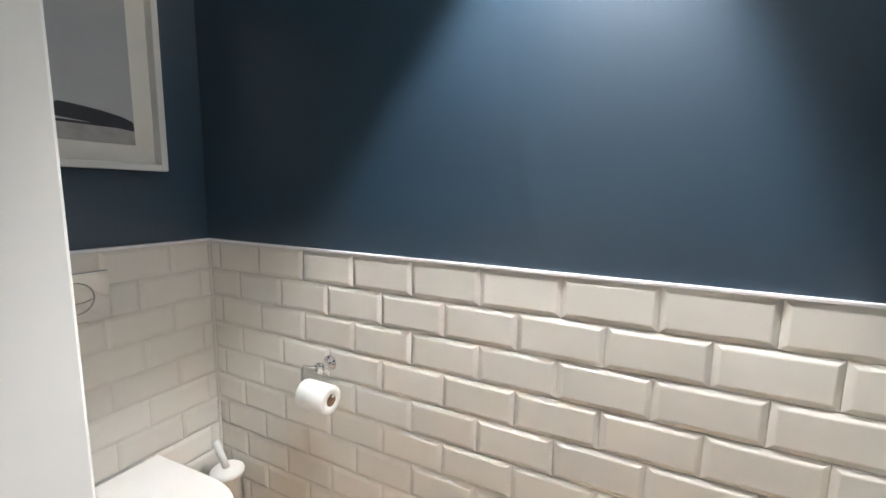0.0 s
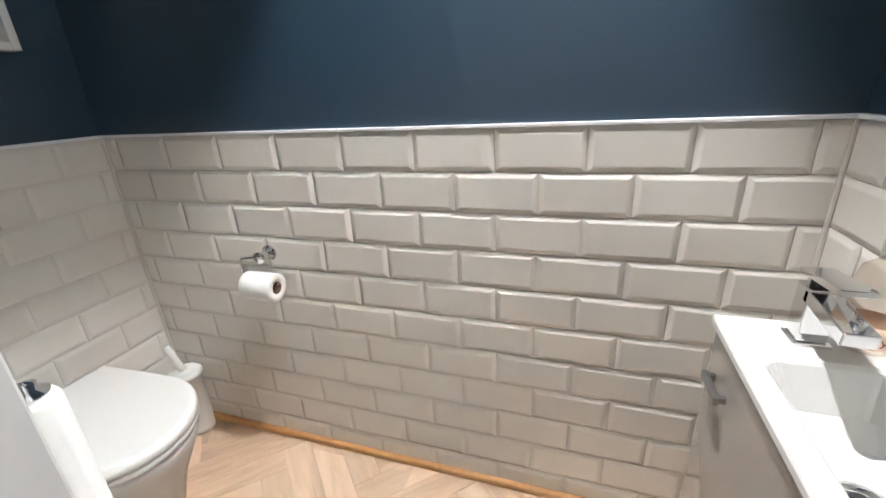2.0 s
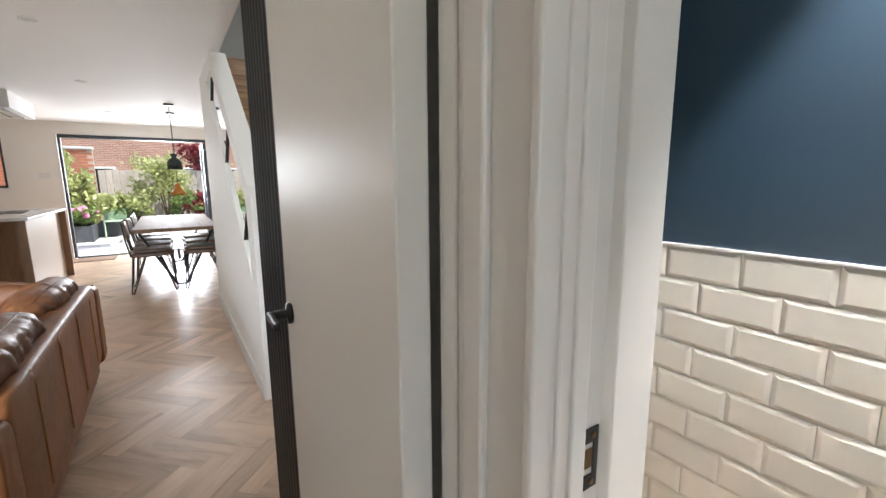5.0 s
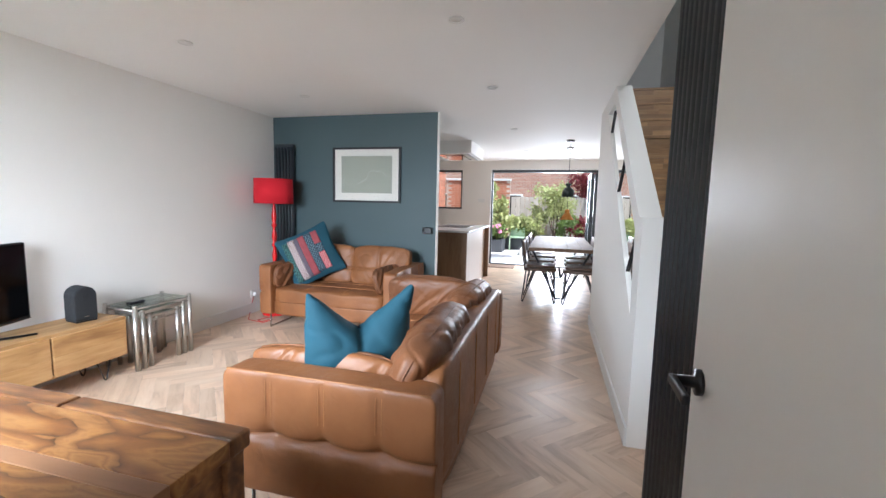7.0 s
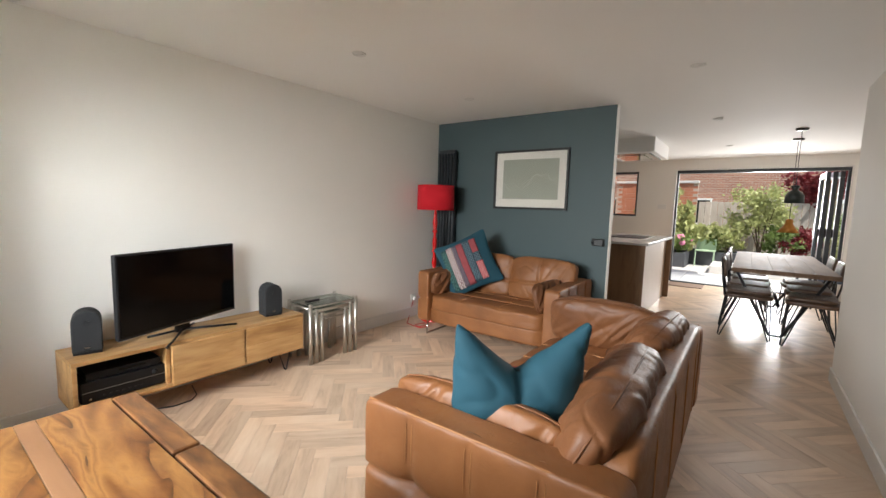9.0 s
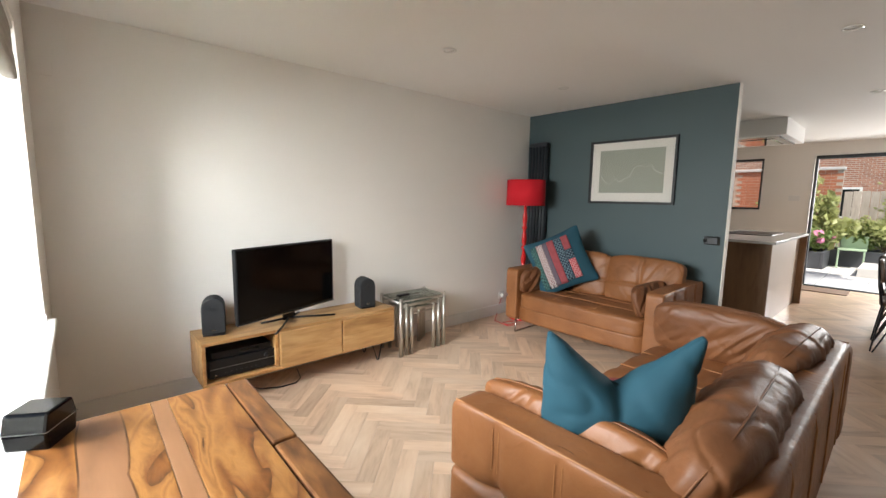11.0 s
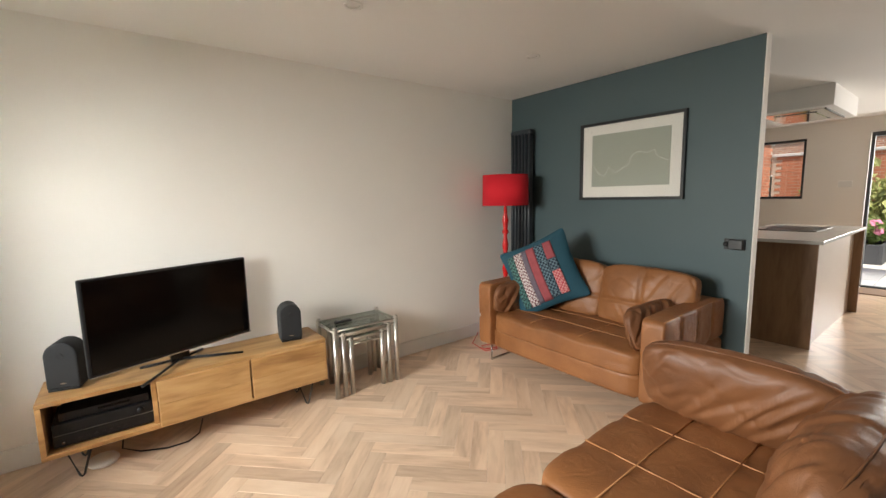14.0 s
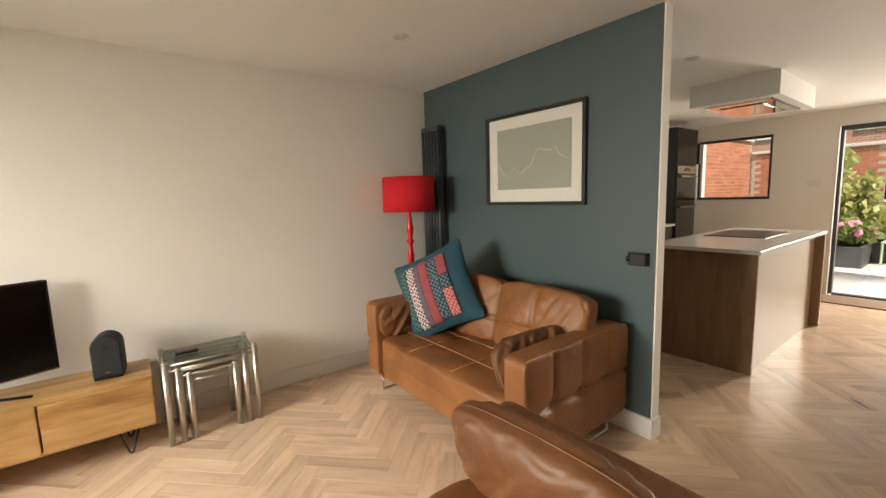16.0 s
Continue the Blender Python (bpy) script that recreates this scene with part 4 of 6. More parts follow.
def scatter_cushion(m, w, label, mat, chop=0.0, thick=0.17, seed=0, slack=0.007):
    """A square feather cushion standing on its edge; chop: how far its top is dented in the middle."""
    def pinch(q, p):
        e = max(abs(q.x), abs(q.z))
        p.y *= (1 - abs(q.x) ** 2.4) ** 0.55 * (1 - abs(q.z) ** 2.4) ** 0.55 + 0.03
        ear = (abs(q.x) * abs(q.z)) ** 2
        p.x *= 0.93 + 0.09 * ear
        p.z *= 0.93 + 0.09 * ear
        if chop:
            d = max(0.0, 1 - (q.x * q.x + 0.004) ** 0.5 / 0.98)
            p.x *= 1 - 0.13 * max(0, (q.z + 1) / 2)
            p.z -= chop * d * max(0, (q.z + 0.6) / 1.6) ** 1.3
            p.y += 0.02 * math.exp(-((q.x - 0.05) / 0.06) ** 2) * (-1 if q.y < 0 else 1) * -0.35 * max(0, q.z + 0.7)
        return p
    t = thing("scatter_cushion", m, label, "cushion", "scatter cushions")
    part("cover", puff((w, thick, w), 20, 40, None, slack, 7, seed, pinch), mat, t, "", True)
    return t


scatter_cushion(pose(-1.755, -1.147, 0.685, -8, 0, -48.7), 0.53, "large teal linen cushion with a chopped top on the sofa", "teal_cloth", 0.175, 0.21, 3, 0.008)
ex, ez = Vector((-0.27, 0.455, 0.25)).normalized(), Vector((0.023, -0.32, 0.41))
ez = (ez - ez.dot(ex) * ex).normalized()
ey = ez.cross(ex)
lean = Matrix((ex, ey, ez)).transposed().to_4x4()
lean.translation = (-4.05, -2.85, 0.730)
patch = scatter_cushion(lean, 0.57, "teal cushion patched with red and checked fabric strips", "teal_cloth", 0, 0.17, 6, 0.002)
M["patch_green"] = check("dark_green_check", (0.008, 0.030, 0.030), (0.07, 0.17, 0.155), 62)
M["patch_check"] = check("brown_white_check", (0.62, 0.56, 0.53), (0.13, 0.035, 0.045), 66)
M["patch_red"] = material("faded_red_cotton", (0.29, 0.060, 0.068), 0.9, var=0.25, scale=25, bump=0.2, fine=400)
M["patch_grey"] = material("grey_purple_cotton", (0.12, 0.095, 0.12), 0.9, var=0.3, scale=30, bump=0.2, fine=400)
M["patch_navy"] = check("navy_check", (0.010, 0.022, 0.040), (0.11, 0.17, 0.20), 62)
M["patch_pink"] = check("pink_check", (0.40, 0.045, 0.060), (0.58, 0.27, 0.26), 70)


def strip(u0, u1, v0, v1, mat, parent, w=0.57, thick=0.17, side=-1):
    """A sewn-on strip that follows the cushion's swell."""
    bm = bmesh.new()
    rows = []
    for i in range(7):
        row = []
        for j in range(17):
            u, v = u0 + (u1 - u0) * i / 6, v0 + (v1 - v0) * j / 16
            y = thick / 2 * ((1 - abs(u) ** 2.4) ** 0.55 * (1 - abs(v) ** 2.4) ** 0.55 + 0.03) + 0.013
            row.append(bm.verts.new((u * w / 2 * 0.93, side * y, v * w / 2 * 0.93)))
        rows.append(row)
    for a, b in zip(rows, rows[1:]):
        for j in range(16):
            bm.faces.new((a[j], a[j + 1], b[j + 1], b[j]))
    r = bmesh.ops.extrude_face_region(bm, geom=bm.faces[:])
    for v in r["geom"]:
        if isinstance(v, bmesh.types.BMVert):
            v.co.y -= side * 0.022
    bmesh.ops.recalc_face_normals(bm, faces=bm.faces)
    return part("fabric_strip", bm, mat, parent, "", True)


for u0, u1, v0, v1, mt in ((-0.84, -0.62, -0.86, 0.80, "patch_green"), (-0.61, -0.36, -0.86, 0.82, "patch_check"), (-0.35, -0.20, -0.84, 0.82, "patch_grey"), (-0.19, 0.06, -0.84, 0.82, "patch_red"), (0.07, 0.34, -0.80, 0.82, "patch_navy"), (0.35, 0.60, -0.80, -0.10, "patch_pink"), (0.35, 0.60, -0.08, 0.26, "patch_navy"), (0.35, 0.60, 0.28, 0.82, "patch_red")):
    strip(u0, u1, v0, v1, mt, patch)
red = thing("scatter_cushion", pose(-2.00, -1.285, 0.552, -38, 0, -40), "small red patterned cushion behind the teal one", "cushion", "scatter cushions")
part("cover", puff((0.36, 0.10, 0.30), 8, 14, None, 0.006, 8, 2), "patch_red", red, "", True)

# ---- sideboard near the window ----
desk = thing("sideboard", pose(-0.40, -1.74, 0), "low sheesham wood sideboard with a figured polished top", "sideboard")
DX, DY, DH = 0.425, 0.81, 0.845
part("body", box((-DX + 0.03, 0.02, 0.08), (-0.005, DY - 0.02, DH - 0.036), 0.004), "sheesham", desk)
xp = -DX + 0.056
for w, mt in ((0.128, "sheesham_figure"), (0.034, "sheesham_sap"), (0.096, "sheesham_figure"), (0.109, "sheesham_figure")):
    part("top_plank", box((xp, 0.0, DH - 0.034), (xp + w - 0.0008, DY, DH), 0.0012), mt, desk)
    xp += w
# A scalloped tongue of pale sapwood, edged by a dark growth line.
for name, mt, grow, top in (("growth_line", "sheesham", 0.0035, 0.0004), ("sapwood", "sheesham_sap", 0.0, 0.0007)):
    near = [(-0.142 - grow - 0.010 * abs(math.sin(9.5 * y + 0.4)) ** 0.6, y) for y in [0.004 + (DY - 0.008) * k / 60 for k in range(61)]]
    far = [(-0.083 + grow + 0.006 * math.sin(7.0 * y) + 0.003 * math.sin(19.0 * y), y) for y in [0.004 + (DY - 0.008) * k / 60 for k in range(61)]]
    part(name, prism(near + far[::-1], "z", DH - 0.004, DH + top), mt, desk)
part("edge_rail", box((-DX, 0.0, DH - 0.040), (-DX + 0.052, 0.352, DH), 0.006), "sheesham", desk)
part("edge_rail", box((-DX, 0.358, DH - 0.040), (-DX + 0.052, DY, DH), 0.006), "sheesham", desk)
for x in (-DX + 0.02, -0.05):
    for y in (0.01, DY - 0.06):
        part("leg", box((x - 0.012, y, 0), (x + 0.038, y + 0.05, DH - 0.04), 0.004), "sheesham", desk)
part("drawer_front", box((-DX + 0.02, 0.08, 0.50), (-DX + 0.032, DY - 0.08, 0.78), 0.004), "sheesham", desk)
part("drawer_front", box((-DX + 0.02, 0.08, 0.12), (-DX + 0.032, DY - 0.08, 0.48), 0.004), "sheesham", desk)

# ---- television bench ----
bench = thing("tv_bench", pose(-1.01, -3.335, 0), "low golden mango wood television bench on hairpin legs", "tv bench")
BX, BD, B0, B1 = 1.405, 0.335, 0.155, 0.440
part("top", box((-BX, -BD, B1 - 0.022), (0, 0, B1), 0.003), "mango", bench)
part("bottom", box((-BX, -BD, B0), (0, 0, B0 + 0.022), 0.003), "mango", bench)
for x in (-0.022, -0.466, -BX):
    part("side_panel", box((x, -BD, B0 + 0.0225), (x + 0.022, -0.001 if x != -0.466 else -0.02, B1 - 0.0225), 0.002), "mango", bench)
part("back_panel", box((-BX + 0.022, -BD, B0 + 0.0225), (-0.022, -BD + 0.01, B1 - 0.0225)), "mango", bench)
for x0, x1 in ((-0.470, -0.930), (-0.938, -BX + 0.004)):
    d = part("drawer_front", box((x1, -0.02, B0 + 0.004), (x0, 0.002, B1 - 0.024), 0.003), "mango", bench)
    for q in range(2):
        part("board", box((x1 + 0.004, 0.001, B0 + 0.008 + 0.125 * q), (x0 - 0.004, 0.0045, B0 + 0.130 + 0.125 * q), 0.001), "mango", d)
for x in (-0.13, -BX + 0.13):
    for y in (-0.06, -BD + 0.06):
        part("hairpin_leg", tube([(x - 0.05, y, B0), (x - 0.008, y + 0.01, 0.012), (x, y + 0.01, 0.005), (x + 0.008, y + 0.01, 0.012), (x + 0.05, y, B0)], 0.0055, 8), "black", bench, "bent black steel hairpin leg", True)

tvm = pose(-1.615, -3.487, B1, 0, 0, 0) @ Matrix.Rotation(math.atan2(-3.346 + 3.631, -1.219 + 2.015), 4, "Z")
tv = thing("television", tvm, "slim black flat-screen television, switched off, turned slightly", "television")
part("casing", box((-0.425, -0.022, 0.068), (0.425, 0.010, 0.560), 0.008), "black_plastic", tv)
part("screen", box((-0.412, 0.009, 0.084), (0.412, 0.0125, 0.548), 0.002), "screen", tv)
part("bezel_strip", box((-0.425, 0.002, 0.064), (0.425, 0.013, 0.071), 0.002), "steel", tv, "thin silver strip under the screen")
part("neck", box((-0.05, -0.03, 0.012), (0.05, -0.008, 0.09), 0.004), "black_plastic", tv)
for a, b in (((0, -0.02), (0.27, 0.17)), ((0, -0.02), (-0.27, 0.17)), ((0, -0.02), (0.17, -0.11)), ((0, -0.02), (-0.17, -0.11))):
    part("foot", tube([(a[0], a[1], 0.022), (b[0] * 0.6, b[1] * 0.6, 0.014), (b[0], b[1], 0.006)], 0.0075, 6), "black_plastic", tv, "", True)


def loudspeaker(m, size, label):
    """An arched cloth-covered speaker on a foot plate."""
    w, d, h = size
    t = thing("loudspeaker", m, label, "loudspeaker", "arched loudspeakers")
    arch = [(-w / 2, 0.012), (w / 2, 0.012)] + [(w / 2 * math.cos(a), h - w / 2 + w / 2 * math.sin(a)) for a in [math.pi * k / 14 for k in range(15)]]
    part("body", prism(arch, "y", -d / 2, d / 2, 0.008), "cloth_grille", t)
    part("foot", box((-w / 2 + 0.004, -d / 2, 0), (w / 2 - 0.004, d / 2, 0.012), 0.003), "black_plastic", t)
    part("badge", box((-0.012, d / 2, 0.035), (0.012, d / 2 + 0.002, 0.040)), "steel", t)
    part("tweeter_ring", lathe([(0.010, 0), (0.014, 0), (0.014, 0.003), (0.010, 0.003)], 16), "black_plastic", t).matrix_local = Matrix.Translation((0, d / 2, h - w / 2)) @ pose(0, 0, 0, -90)
    return t


loudspeaker(pose(-1.125, -3.52, B1, 0, 0, -14), (0.135, 0.13, 0.245), "charcoal arched loudspeaker on the television bench")
loudspeaker(pose(-2.235, -3.50, B1, 0, 0, -8), (0.135, 0.13, 0.245), "charcoal arched loudspeaker beside the television")
amp = thing("amplifier", pose(-1.04, -3.38, B0 + 0.022), "black hi-fi amplifier with two knobs in the bench", "amplifier")
part("body", box((-0.425, -0.26, 0.008), (-0.012, 0.0, 0.125), 0.004), "black_plastic", amp)
part("fascia_line", box((-0.42, 0.0, 0.068), (-0.017, 0.002, 0.071)), "grey_metal", amp)
for x in (-0.36,):
    part("knob", rod((x, 0, 0.095), (x, 0.016, 0.095), 0.015, seg=18), "black_plastic", amp, "", True)
    part("knob", rod((-0.05, 0, 0.030), (-0.05, 0.01, 0.030), 0.007, seg=14), "steel", amp, "", True)
for k in range(7):
    part("button", box((-0.30 + 0.03 * k, 0, 0.032), (-0.285 + 0.03 * k, 0.004, 0.038), 0.001), "black", amp)
for x in (-0.40, -0.04):
    for y in (-0.23, -0.03):
        part("foot", rod((x, y, 0), (x, y, 0.009), 0.014), "black", amp)
deck = thing("media_player", pose(-1.06, -3.40, B0 + 0.022 + 0.125), "slim black disc player stacked on the amplifier", "media player")
part("body", box((-0.38, -0.20, 0.004), (-0.02, 0.0, 0.044), 0.003), "black_plastic", deck)
part("tray", box((-0.30, 0.0, 0.022), (-0.17, 0.002, 0.034)), "screen", deck)
for x in (-0.36, -0.04):
    part("foot", rod((x, -0.03, 0), (x, -0.03, 0.005), 0.012), "black", deck)
dish = thing("round_hub", pose(-1.22, -3.47, 0.0), "white round puck lying on the floor", "hub")
part("shell", lathe([(0, 0), (0.062, 0), (0.070, 0.012), (0.060, 0.028), (0, 0.030)], 28), "plastic", dish, "", True)
cab = thing("power_cable", pose(-1.30, -3.42, 0), "black mains cable trailing under the bench", "cable")
part("flex", tube([(-0.05, -0.2, 0.30), (0, -0.1, 0.02), (-0.08, -0.03, 0.006), (-0.20, 0.03, 0.006), (-0.30, 0.03, 0.006), (-0.36, -0.03, 0.006), (-0.40, -0.2, 0.006)], 0.004, 6), "black_plastic", cab, "", True)


# ---- nest of tables ----
def nest(m, w, d, h, label, glassy):
    t = thing("nesting_table", m, label, "side table", "nest of three tables")
    for x in (0, -w):
        for y in (0, -d):
            part("leg", rod((x, y, 0), (x, y, h), 0.0165, seg=18), "nickel", t, "", True)
            part("cap", rod((x, y, h), (x, y, h + 0.012), 0.015, seg=18), "nickel", t, "", True)
    for y in (0, -d):
        part("rail", rod((0, y, h - 0.045), (-w, y, h - 0.045), 0.008), "nickel", t, "", True)
        part("rail", rod((0, y, h - 0.012), (-w, y, h - 0.012), 0.006), "nickel", t, "", True)
    for x in (0, -w):
        part("rail", rod((x, 0, h - 0.025), (x, -d, h - 0.025), 0.007), "nickel", t, "", True)
    part("glass_top", box((0.0, 0.0, h - 0.012), (-w, -d, h - 0.003), 0.002), "smoke_glass", t, "clear glass top")
    return t


nest(pose(-2.475, -3.325, 0), 0.475, 0.29, 0.485, "largest chrome and glass nesting table against the wall", True)
nest(pose(-2.535, -3.328, 0), 0.355, 0.25, 0.440, "middle chrome and glass nesting table tucked under", True)
nest(pose(-2.590, -3.331, 0), 0.245, 0.21, 0.400, "smallest chrome and glass nesting table tucked under", True)
tray = thing("remote_control", pose(-2.60, -3.47, 0.482), "dark remote control lying on the glass table", "remote control")
part("case", box((-0.06, -0.022, 0), (0.06, 0.022, 0.016), 0.005), "black_plastic", tray)
for k in range(5):
    part("button", box((-0.045 + 0.02 * k, -0.008, 0.016), (-0.035 + 0.02 * k, 0.008, 0.018)), "grey_metal", tray)

# ---- floor lamp ----
fl = thing("floor_lamp", pose(-4.22, -3.425, 0), "glossy red turned floor lamp with a red drum shade", "floor lamp")
part("foot", lathe([(0, 0), (0.14, 0), (0.145, 0.012), (0.12, 0.028), (0.05, 0.040), (0.028, 0.07)], 32), "red", fl, "", True)
prof = [(0.028, 0.07)]
for k in range(5):
    z = 0.10 + 0.225 * k
    prof += [(0.016, z), (0.030, z + 0.02), (0.030, z + 0.035), (0.017, z + 0.05), (0.026, z + 0.10), (0.029, z + 0.13), (0.018, z + 0.19)]
prof += [(0.016, 1.24), (0.010, 1.27), (0.010, 1.36)]
part("stem", lathe(prof, 20), "red", fl, "turned red stem", True)
part("shade", lathe([(0.208, 1.270), (0.210, 1.270), (0.206, 1.545), (0.204, 1.545), (0.208, 1.270)], 48), "red_cloth", fl, "red cloth drum shade", True)
part("shade_ring", tube([(0.205 * math.cos(a), 0.205 * math.sin(a), 1.54) for a in [math.tau * k / 32 for k in range(32)]], 0.003, 6, closed=True), "red", fl, "", True)
for k in range(3):
    a = math.tau * k / 3
    part("shade_arm", rod((0, 0, 1.35), (0.205 * math.cos(a), 0.205 * math.sin(a), 1.54), 0.002), "steel", fl)
part("bulb", lathe([(0, 1.36), (0.014, 1.36), (0.016, 1.39), (0.032, 1.43), (0.030, 1.46), (0, 1.475)], 18), "spot_off", fl, "", True)
flex = thing("lamp_cable", pose(-4.0, -3.36, 0), "red fabric lamp cable coiled on the floor", "cable")
part("flex", tube([(-0.10, -0.03, 0.008), (0.03, 0.06, 0.006), (0.14, 0.02, 0.006), (0.10, -0.06, 0.006), (-0.02, 0.0, 0.012), (0.05, 0.09, 0.006), (0.16, 0.06, 0.006), (0.12, -0.16, 0.006), (-0.10, -0.32, 0.02), (-0.17, -0.322, 0.20)], 0.004, 6), "cable_red", flex, "", True)


def socket(m, label, mat="plastic", w=0.086, h=0.086):
    t = thing("wall_socket", m, label, "socket")
    part("plate", box((-w / 2, 0, -h / 2), (w / 2, 0.010, h / 2), 0.003), mat, t)
    return t


so = socket(pose(-4.17, YS, 0.22), "white wall socket with a plug in it")
part("plug", box((-0.02, 0.010, -0.02), (0.02, 0.045, 0.02), 0.006), "plastic", so)
so2 = socket(pose(TEAL_X, -1.71, 1.01, 0, 0, -90), "black wall control box on the teal wall", "black", 0.12, 0.072)
part("control_body", box((-0.055, 0.010, -0.033), (0.03, 0.042, 0.033), 0.006), "black", so2)
part("dial", rod((0.042, 0.01, 0), (0.042, 0.034, 0), 0.016, seg=18), "black", so2, "", True)

# ---- framed print on the teal wall ----
fr = thing("framed_print", pose(TEAL_X, -2.455, 1.62, 0, 0, -90), "black framed pale map print with a winding river line", "picture")
FW, FH = 0.84, 0.625
part("frame", boxes(((-FW / 2, 0.002, -FH / 2), (-FW / 2 + 0.022, 0.03, FH / 2)), ((FW / 2 - 0.022, 0.002, -FH / 2), (FW / 2, 0.03, FH / 2)), ((-FW / 2 + 0.022, 0.002, -FH / 2), (FW / 2 - 0.022, 0.03, -FH / 2 + 0.022)), ((-FW / 2 + 0.022, 0.002, FH / 2 - 0.022), (FW / 2 - 0.022, 0.03, FH / 2)), bevel=0.002), "black", fr)
part("mount", box((-FW / 2 + 0.02, 0.003, -FH / 2 + 0.02), (FW / 2 - 0.02, 0.010, FH / 2 - 0.02)), "mount", fr, "cream card mount")
part("print", box((-0.315, 0.010, -0.205), (0.315, 0.0125, 0.215)), "print_green", fr, "sage green print")
river = [(-0.30, -0.03), (-0.25, -0.10), (-0.20, -0.12), (-0.165, -0.05), (-0.10, -0.10), (-0.04, -0.06), (0.0, -0.05), (0.03, 0.03), (0.08, 0.055), (0.15, 0.035), (0.20, 0.06), (0.225, 0.00), (0.26, -0.01), (0.30, -0.03)]
river = [(-x, z) for x, z in river]
part("river_line", tube([(x, 0.0128, z) for x, z in river], 0.003, 5), "print_line", fr, "", True)
part("glazing", box((-FW / 2 + 0.022, 0.018, -FH / 2 + 0.022), (FW / 2 - 0.022, 0.020, FH / 2 - 0.022)), "pane", fr).visible_shadow = False

# ---- cloakroom fittings ----
# Flush plate.
fp = thing("flush_plate", pose(-1.345, 0.578, 0.956, 0, 0, 0), "polished chrome dual flush plate on the tiled wall", "flush plate")
part("plate", box((-0.004, -0.090, -0.074), (0.010, 0.090, 0.074), 0.004), "chrome", fp)
part("button_ring", tube([(0.0105, 0.045 * math.cos(a) + 0.005, 0.045 * math.sin(a)) for a in [math.tau * k / 36 for k in range(36)]], 0.0016, 6, closed=True), "grey_metal", fp, "", True)
part("button_split", tube([(0.0106, -0.039, -0.006), (0.0108, -0.015, -0.014), (0.0108, 0.02, -0.014), (0.0106, 0.049, -0.006)], 0.0012, 6), "grey_metal", fp, "", True)

# Wall-hung pan with a closed lid.
pan = thing("toilet", pose(-1.345, 0.550, 0), "white ceramic toilet with its lid closed", "toilet")


def d_shape(k, back, front, half):
    """A D outline: straight at the wall, round at the front."""
    pts = []
    for j in range(k + 1):
        a = -math.pi / 2 + math.pi * j / k
        pts.append((front - half * 1.12 + half * 1.12 * math.cos(a), half * math.sin(a)))
    return [(back, -half * 0.93)] + pts + [(back, half * 0.93)]


def d_loft(levels, k=22):
    bm = bmesh.new()
    rings = [[bm.verts.new((x, y, z)) for x, y in d_shape(k, b, f, h)] for b, f, h, z in levels]
    n = len(rings[0])
    for u, v in zip(rings, rings[1:]):
        for i in range(n):
            bm.faces.new((u[i], u[(i + 1) % n], v[(i + 1) % n], v[i]))
    bm.faces.new(rings[0][::-1]), bm.faces.new(rings[-1])
    bmesh.ops.recalc_face_normals(bm, faces=bm.faces)
    return bm


part("bowl", d_loft([(0.0, 0.40, 0.125, 0.0), (0.0, 0.42, 0.135, 0.06), (0.0, 0.47, 0.150, 0.20), (0.0, 0.53, 0.172, 0.31), (0.0, 0.555, 0.180, 0.365), (0.0, 0.555, 0.180, 0.385)]), "ceramic", pan, "", True)
part("seat", d_loft([(0.09, 0.558, 0.182, 0.387), (0.09, 0.562, 0.185, 0.391), (0.09, 0.562, 0.185, 0.400), (0.09, 0.559, 0.183, 0.404)]), "plastic", pan, "", True)
part("lid", d_loft([(0.09, 0.560, 0.184, 0.406), (0.085, 0.565, 0.187, 0.410), (0.085, 0.565, 0.187, 0.424), (0.088, 0.560, 0.183, 0.430), (0.10, 0.545, 0.170, 0.4325)]), "plastic", pan, "white closed lid", True)
for y in (-0.08, 0.08):
    part("hinge", rod((0.07, y - 0.02, 0.405), (0.07, y + 0.02, 0.405), 0.014), "chrome", pan, "", True)

# Brush and its pot.
br = thing("toilet_brush", pose(-1.225, 0.927, 0), "white plastic toilet brush standing in its pot", "toilet brush")
part("pot", lathe([(0, 0.004), (0.046, 0), (0.048, 0.02), (0.050, 0.24), (0.058, 0.245), (0.058, 0.255), (0.050, 0.262), (0.018, 0.268), (0, 0.268)], 26), "plastic", br, "", True)
part("handle", tube([(0, 0, 0.26), (-0.010, -0.012, 0.32), (-0.022, -0.02, 0.375)], 0.012, 10), "plastic", br, "", True)

# Roll stand by the door lining.
st = thing("roll_stand", pose(-0.455, 0.244, 0), "tall white cylindrical spare roll stand with chrome cap", "roll stand")
part("tube", lathe([(0, 0), (0.040, 0), (0.040, 0.012), (0.027, 0.016), (0.027, 0.868), (0.024, 0.874), (0.0, 0.874)], 28), "plastic", st, "", True)
part("cap", lathe([(0, 0.874), (0.018, 0.874), (0.020, 0.880), (0.009, 0.884), (0.011, 0.892), (0, 0.896)], 22), "chrome", st, "polished chrome cap", True)
tp = thing("mop", pose(-0.505, 0.225, 0), "teal plastic mop handle standing behind the roll stand", "mop")
part("handle", rod((0, 0, 0.05), (0.008, 0.005, 0.885), 0.011), "toe", tp, "", True)
part("head", lathe([(0, 0), (0.028, 0), (0.030, 0.03), (0.014, 0.06), (0, 0.06)], 18), "plastic", tp, "", True)

